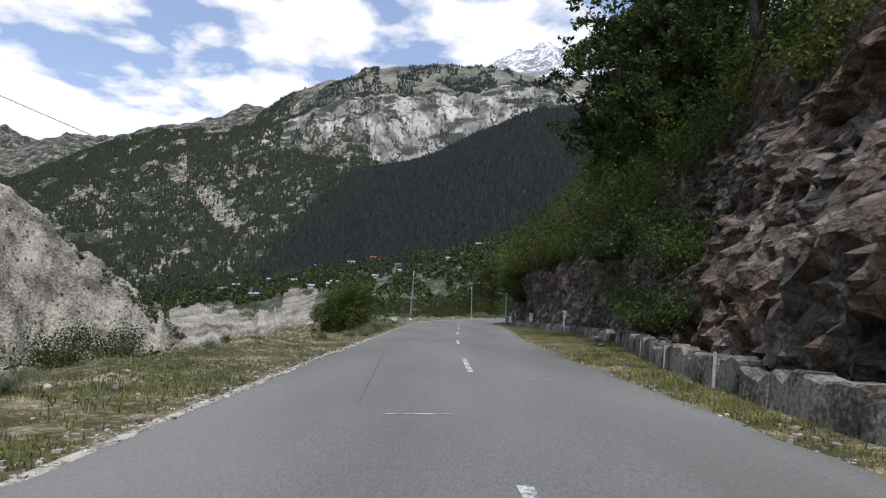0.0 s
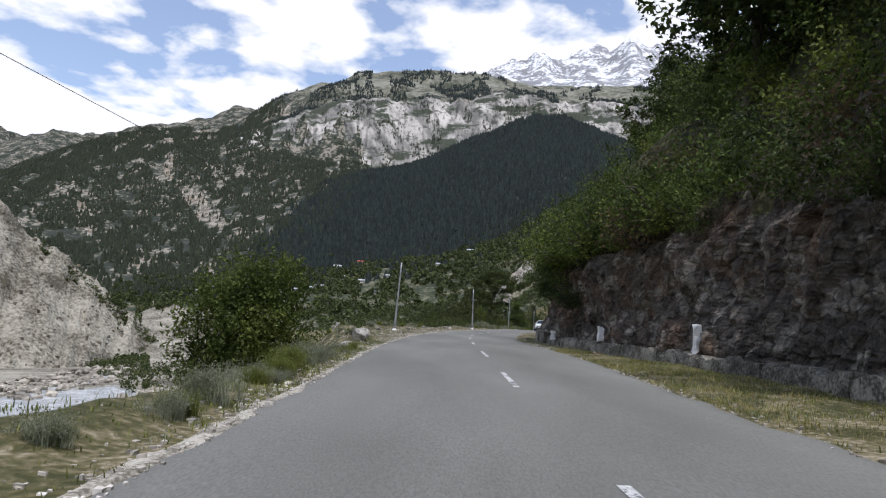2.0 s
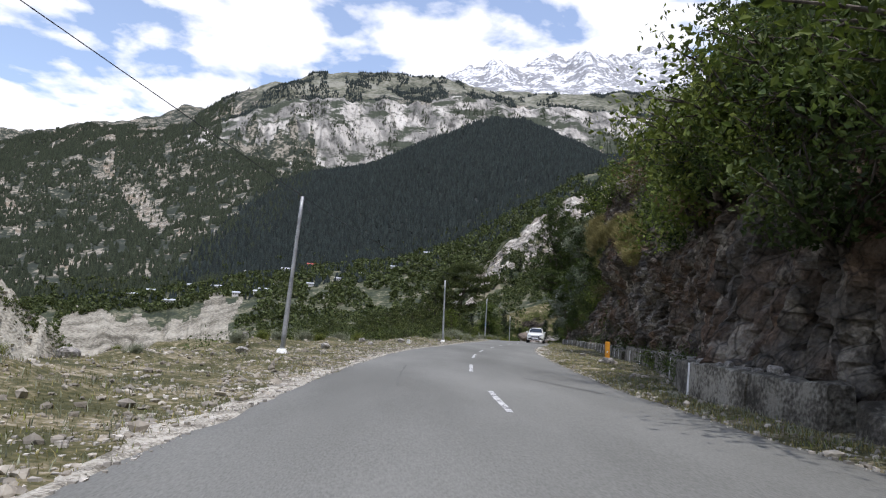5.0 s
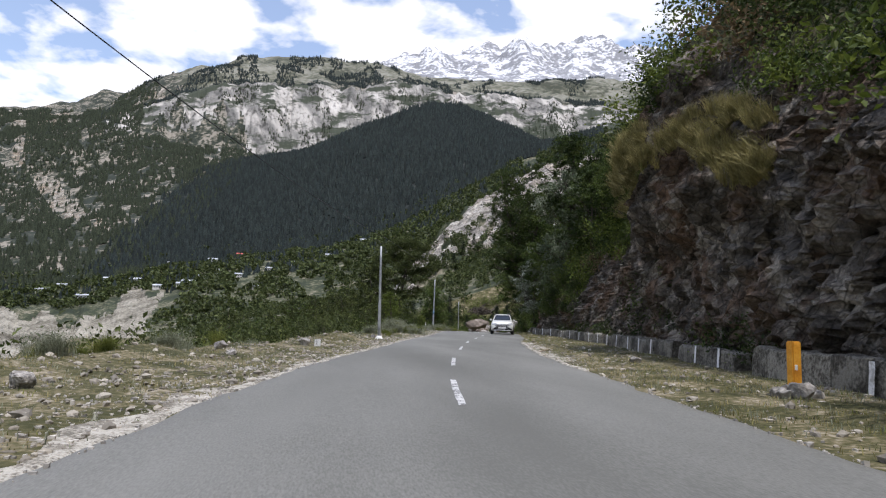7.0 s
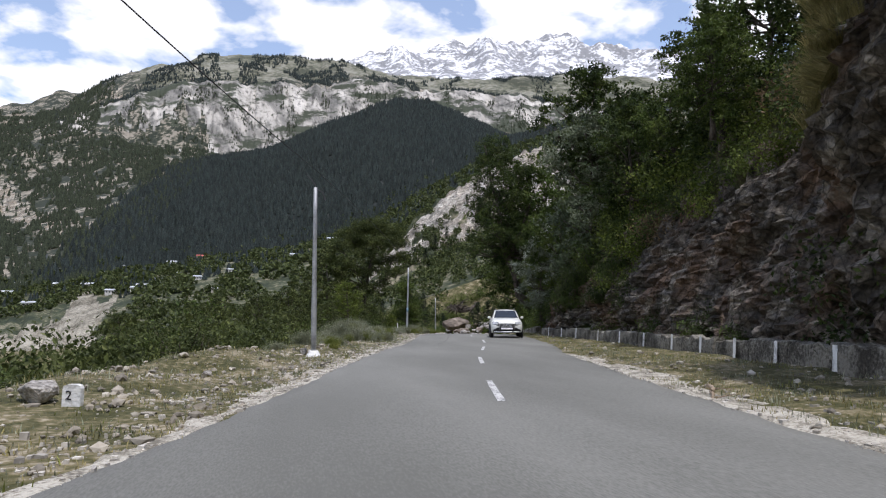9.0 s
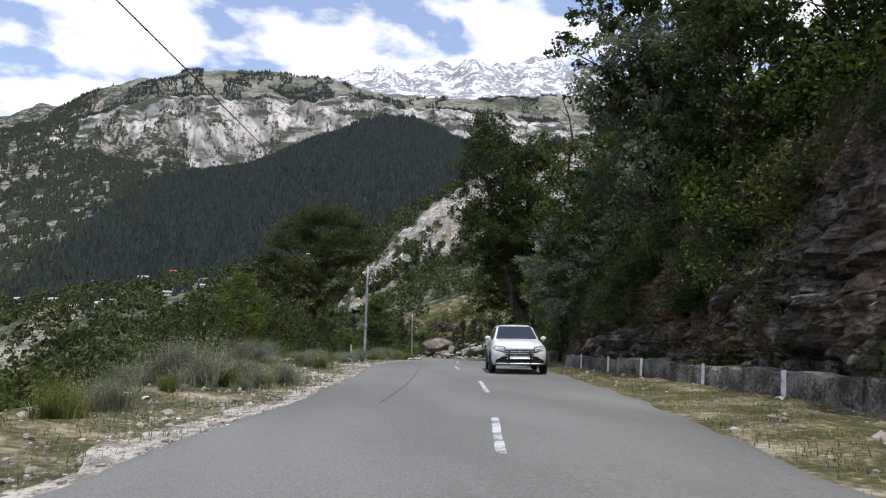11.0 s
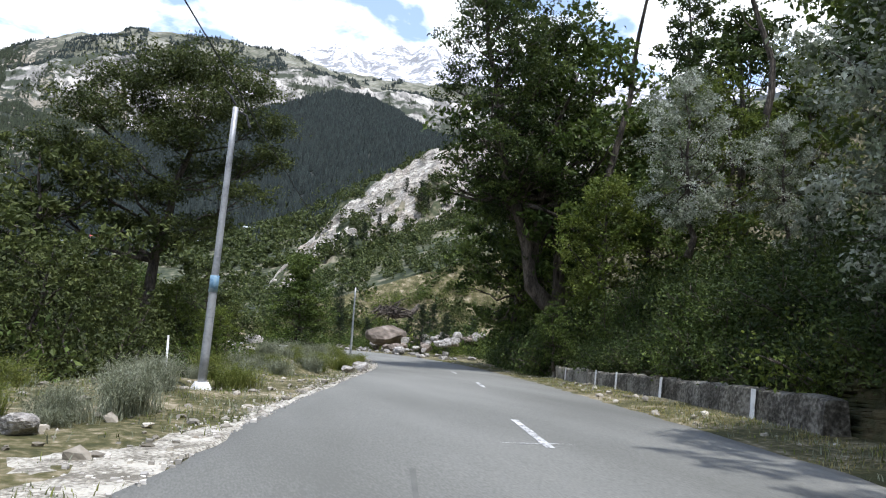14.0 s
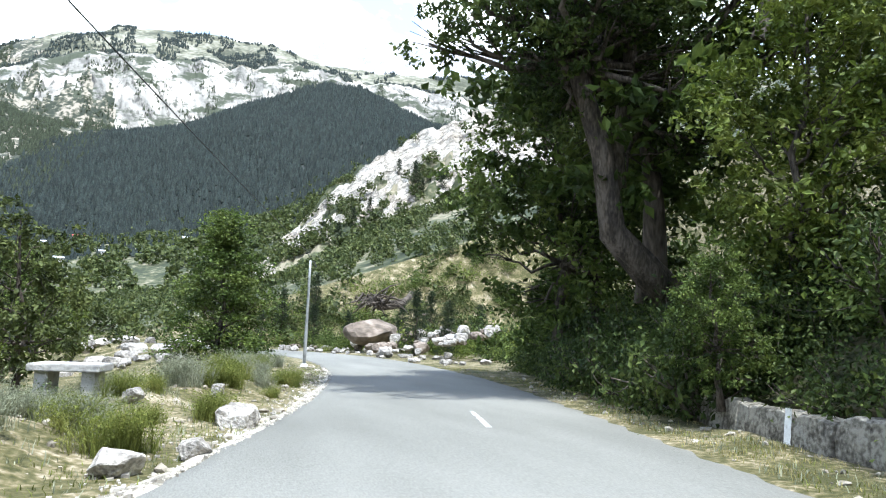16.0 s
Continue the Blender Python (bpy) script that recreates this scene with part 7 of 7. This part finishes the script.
TYRE = material("tyre_rubber", ((0.012, 0.012, 0.013), (0.03, 0.03, 0.03)), 5, 40, 0.85, 0.2)
CHROME = material("chrome", ((0.6, 0.61, 0.63), (0.72, 0.73, 0.75)), 4, 30, 0.38, 0, metal=0.75)
ALLOY = material("alloy_wheel", ((0.35, 0.36, 0.38), (0.5, 0.51, 0.53)), 6, 30, 0.35, 0, metal=0.8)
CAR_GLASS = material("tinted_car_glass", ((0.012, 0.015, 0.018), (0.02, 0.024, 0.028)), 1, 8, 0.04, 0, spec=0.9)
LAMP_GLASS = material("headlamp_glass", ((0.35, 0.37, 0.39), (0.62, 0.64, 0.66)), 9, 40, 0.08, 0.15, spec=0.8)


def loft(bm, rings):
    made = [[bm.verts.new(c) for c in ring] for ring in rings]
    n = len(made[0])
    for a, b in zip(made, made[1:]):
        for k in range(n):
            bm.faces.new((a[k], b[k], b[(k + 1) % n], a[(k + 1) % n]))
    bm.faces.new(made[0])
    bm.faces.new(made[-1][::-1])
    bmesh.ops.recalc_face_normals(bm, faces=bm.faces)
    return made


def panel(corners, thick=0.012, bevel=0.0):
    """A thin plate with these corners, facing outwards along their normal."""
    bm = bmesh.new()
    lo = [bm.verts.new(c) for c in corners]
    f = bm.faces.new(lo)
    f.normal_update()
    hi = [bm.verts.new(Vector(c) + f.normal * thick) for c in corners]
    bm.faces.new(hi)
    n = len(lo)
    for k in range(n):
        bm.faces.new((lo[k], lo[(k + 1) % n], hi[(k + 1) % n], hi[k]))
    bmesh.ops.recalc_face_normals(bm, faces=bm.faces)
    return bm


def blob(size, place, turn):
    """A smooth lens-shaped solid."""
    bm = bmesh.new()
    bmesh.ops.create_uvsphere(bm, u_segments=20, v_segments=12, radius=1.0)
    bmesh.ops.transform(bm, matrix=Matrix.Translation(place) @ Matrix.Rotation(radians(turn), 4, "Z") @ Matrix.Diagonal((*size, 1)), verts=bm.verts)
    return bm


def white_car(m):
    ob = thing("car", m, "white sport utility car with roof rails and a bull bar", "car")
    bm = bmesh.new()
    rings = []
    # y, sill, shoulder, top, half widths at sill, middle, shoulder, top edge
    for y, z0, zm, z1, w0, wm, w1 in ((-2.16, 0.42, 0.60, 0.76, 0.55, 0.64, 0.55), (-2.08, 0.33, 0.60, 0.88, 0.72, 0.80, 0.66), (-1.85, 0.28, 0.62, 0.98, 0.83, 0.895, 0.74), (-1.45, 0.27, 0.66, 1.04, 0.87, 0.915, 0.78),
                                      (-0.95, 0.27, 0.68, 1.10, 0.88, 0.905, 0.80), (0.0, 0.27, 0.70, 1.12, 0.88, 0.90, 0.83), (0.9, 0.27, 0.72, 1.13, 0.88, 0.905, 0.84), (1.5, 0.29, 0.76, 1.14, 0.88, 0.92, 0.84), (1.95, 0.34, 0.74, 1.12, 0.82, 0.88, 0.80), (2.12, 0.42, 0.70, 1.04, 0.70, 0.80, 0.72)):
        half = [(w0, z0), (wm * 0.99, z0 + (zm - z0) * 0.45), (wm, zm), (wm * 0.985, zm + (z1 - zm) * 0.55), (w1 + 0.03, z1 - 0.05), (w1 - 0.05, z1 + 0.005), (w1 * 0.5, z1 + 0.035)]
        rings.append([(x, y, z) for x, z in half] + [(-x, y, z) for x, z in half[::-1]])
    loft(bm, rings)
    part("body", bm, CAR_WHITE, ob, smooth=True)

    def nose(x, z):
        """Where the front of the body lies at this height and distance from the middle."""
        wide = [float(np.interp(z, [p[2] for p in r[:6]], [p[0] for p in r[:6]])) for r in rings[:4]]
        return float(np.interp(x, wide, [r[0][1] for r in rings[:4]]))

    def lens(grow, out, s):
        """A thin shell on the corner of the body, from the grille to the wing."""
        bm = bmesh.new()
        rows = []
        for a in np.linspace(0, 1, 11):
            x = 0.485 - grow + a * (0.33 + 2 * grow)
            lo, hi = 0.705 + 0.075 * a - grow, 0.845 + 0.055 * a - 0.05 * max(0, a - 0.8) * 5 + grow
            for depth in (out, -0.02):
                rows.append([bm.verts.new((s * (x + 0.3 * depth), nose(x, z) - depth, z)) for z in np.linspace(lo, hi, 5)])
        for k in range(0, len(rows) - 2, 2):
            for f, g, flip in ((rows[k], rows[k + 2], 1), (rows[k + 1], rows[k + 3], -1)):
                for n in range(4):
                    bm.faces.new((f[n], g[n], g[n + 1], f[n + 1])[::flip])
            for n in (0, 4):
                bm.faces.new((rows[k][n], rows[k + 1][n], rows[k + 3][n], rows[k + 2][n]))
        for k in (0, len(rows) - 2):
            for n in range(4):
                bm.faces.new((rows[k][n], rows[k][n + 1], rows[k + 1][n + 1], rows[k + 1][n]))
        bmesh.ops.recalc_face_normals(bm, faces=bm.faces)
        return bm

    bm = bmesh.new()
    cab = []
    for y, z, w, dz in ((-0.98, 1.10, 0.78, 0.0), (-0.20, 1.585, 0.62, 0.02), (0.5, 1.63, 0.63, 0.02), (1.3, 1.62, 0.62, 0.02), (1.78, 1.57, 0.60, 0.02), (2.05, 1.12, 0.74, 0.0)):
        base = 0.82
        cab.append([(base if z > 1.2 else w, y if z < 1.2 else y, 1.09), (w, y, z - 0.04), (w - 0.07, y, z), (0, y, z + dz), (-w + 0.07, y, z), (-w, y, z - 0.04), (-base if z > 1.2 else -w, y, 1.09)])
    loft(bm, cab)
    part("cabin", bm, CAR_WHITE, ob, "white roof and pillars", smooth=False)
    n = 0.012
    part("windscreen", panel([(-0.70, -0.93 - n, 1.135), (0.70, -0.93 - n, 1.135), (0.56, -0.245 - n, 1.56), (-0.56, -0.245 - n, 1.56)], 0.015), CAR_GLASS, ob, "tinted glass windscreen")
    part("rear_window", panel([(0.64, 2.04 + n, 1.18), (-0.64, 2.04 + n, 1.18), (-0.54, 1.82 + n, 1.52), (0.54, 1.82 + n, 1.52)], 0.012), CAR_GLASS, ob)
    for s in (-1, 1):
        def side(y, z):
            f = (z - 1.09) / (1.56 - 1.09)
            return (s * (0.826 + f * (0.635 - 0.826) + 0.006), y, z)
        for quad in (((-0.68, 1.14), (0.10, 1.14), (0.10, 1.53), (-0.22, 1.52), (-0.40, 1.40)), ((0.18, 1.14), (0.98, 1.15), (0.92, 1.54), (0.18, 1.535)), ((1.06, 1.16), (1.62, 1.22), (1.55, 1.50), (1.02, 1.535))):
            c = [side(*q) for q in quad]
            part("side_window", panel(c if s > 0 else c[::-1], 0.012), CAR_GLASS, ob)
        # roof rail on two feet
        v, f = tube_arrays([(s * 0.57, y, z) for y, z in ((-0.15, 1.60), (-0.05, 1.675), (0.3, 1.70), (1.0, 1.70), (1.45, 1.68), (1.58, 1.61))], [0.02, 0.024, 0.022, 0.022, 0.024, 0.02], 7)
        mesh_object("roof_rail", v, f, CLADDING, ob, smooth=True)
        lamp = part("headlight", lens(0.0, 0.014, s), LAMP_GLASS, ob, "clear wraparound headlight in a dark bezel", smooth=True)
        part("bezel", lens(0.022, 0.007, s), CLADDING, lamp, smooth=True)
        part("bulb", blob((0.05, 0.022, 0.05), (s * 0.58, nose(0.58, 0.79) - 0.012, 0.79), s * 12), CHROME, lamp, smooth=True)
        part("fog_lamp", blob((0.085, 0.05, 0.05), (s * 0.66, -2.115, 0.48), s * 20), LAMP_GLASS, ob, smooth=True)
        part("mirror", blob((0.10, 0.06, 0.07), (s * 0.965, -0.66, 1.16), s * 10), CAR_WHITE, ob, smooth=True)
        for y in (0.0, 0.98):
            bm = bmesh.new()
            box(bm, (0.03, 0.15, 0.03), (s * 0.905, y, 0.98), 0.008)
            part("door_handle", bm, CHROME, ob)
        for y0, y1 in ((-0.93, 0.14), (0.14, 1.08)):
            part("door_sill", panel([(s * 0.905, y0, 0.30), (s * 0.905, y1, 0.30), (s * 0.91, y1, 0.42), (s * 0.91, y0, 0.42)][::s], 0.014), CLADDING, ob)
        for y in (-0.93, 0.14, 1.06):
            part("door_gap", panel([(s * 0.9075, y - 0.006, 0.44), (s * 0.9075, y + 0.006, 0.44), (s * 0.885, y + 0.006, 1.06), (s * 0.885, y - 0.006, 1.06)][::s], 0.003), CLADDING, ob)
        bm = bmesh.new()
        v, f = tube_arrays([(s * 0.36, -2.20, 0.34), (s * 0.36, -2.27, 0.45), (s * 0.35, -2.27, 0.62), (s * 0.33, -2.20, 0.76)], [0.035] * 4, 8)
        mesh_object("bull_bar_upright", v, f, CLADDING, ob, smooth=True)
    v, f = tube_arrays([(x, -2.26 + 0.12 * abs(x) ** 2.5, 0.50) for x in np.linspace(-0.42, 0.42, 9)], [0.028] * 9, 8)
    mesh_object("bull_bar", v, f, CHROME, ob, smooth=True)["label"] = "silver bull bar tube"
    v, f = tube_arrays([(x, -2.24 + 0.22 * abs(x) ** 2.5, 0.335) for x in np.linspace(-0.78, 0.78, 11)], [0.026] * 11, 8)
    mesh_object("lower_bar", v, f, CHROME, ob, smooth=True)
    part("grille", panel([(-0.46, -2.195, 0.60), (0.46, -2.195, 0.60), (0.46, -2.165, 0.81), (-0.46, -2.165, 0.81)], 0.01), CLADDING, ob, "black grille")
    for z in (0.655, 0.72, 0.785):
        bm = bmesh.new()
        box(bm, (0.94, 0.03, 0.032), (0, -2.21 + (z - 0.6) * 0.14, z), 0.008)
        part("grille_bar", bm, CHROME, ob, "chrome bar")
    bm = bmesh.new()
    box(bm, (0.07, 0.02, 0.09), (0, -2.205, 0.73), 0.01)
    part("badge", bm, CHROME, ob, "plain chrome badge shape")
    part("lower_bumper", panel([(-0.80, -2.10, 0.28), (0.80, -2.10, 0.28), (0.78, -2.15, 0.44), (0.55, -2.195, 0.57), (-0.55, -2.195, 0.57), (-0.78, -2.15, 0.44)], 0.02), CLADDING, ob, "black lower bumper")
    bm = bmesh.new()
    box(bm, (0.74, 0.02, 0.07), (0, -2.215, 0.555), 0.01)
    part("bumper_trim", bm, CHROME, ob, "silver bumper trim strip")
    # wheels
    for s in (-1, 1):
        for y in (-1.36, 1.31):
            bm = bmesh.new()
            seg = 28
            # arch flare round a flat black disc that imitates the shaded, uncut opening
            rim_pts = [[bm.verts.new((s * xx, y + r * math.cos(k * 2 * math.pi / seg), 0.345 + r * math.sin(k * 2 * math.pi / seg))) for k in range(seg)] for r, xx in ((0.02, 0.917), (0.345, 0.917), (0.35, 0.945), (0.40, 0.94), (0.42, 0.88))]
            for a, b in zip(rim_pts, rim_pts[1:]):
                for k in range(seg):
                    bm.faces.new((a[k], a[(k + 1) % seg], b[(k + 1) % seg], b[k]))
            part("wheel_arch", bm, CLADDING, ob)
            wheel = new("wheel")
            wheel.parent, wheel.location = ob, (s * 0.85, y, 0.335)
            prof = [(0.20, -0.105), (0.30, -0.11), (0.325, -0.09), (0.335, -0.05), (0.335, 0.05), (0.325, 0.09), (0.30, 0.11), (0.20, 0.105)]
            vs, fs, seg = [], [], 32
            for k in range(seg):
                a = 2 * math.pi * k / seg
                vs += [(x, r * math.cos(a), r * math.sin(a)) for r, x in prof]
            npf = len(prof)
            fs = [(k * npf + i, k * npf + (i + 1) % npf, ((k + 1) % seg) * npf + (i + 1) % npf, ((k + 1) % seg) * npf + i) for k in range(seg) for i in range(npf)]
            mesh_object("tyre", vs, fs, TYRE, wheel, smooth=True)
            bm = bmesh.new()
            bmesh.ops.create_cone(bm, cap_ends=True, segments=24, radius1=0.215, radius2=0.215, depth=0.16)
            bmesh.ops.create_cone(bm, cap_ends=True, segments=16, radius1=0.06, radius2=0.05, depth=0.24)
            bmesh.ops.rotate(bm, cent=(0, 0, 0), matrix=Matrix.Rotation(radians(90), 3, "Y"), verts=bm.verts)
            part("rim_well", bm, CLADDING, wheel)
            bm = bmesh.new()
            for k in range(7):
                box(bm, (0.03, 0.07, 0.18), (0, 0, 0), 0.008, Matrix.Rotation(k * 2 * math.pi / 7, 4, "X") @ Matrix.Translation((s * 0.095, 0, 0.115)))
            part("rim", bm, ALLOY, wheel, "alloy rim with seven spokes")
    return ob


white_car(pose(16.8, 121.1, 0.03, 0, 0, -16))
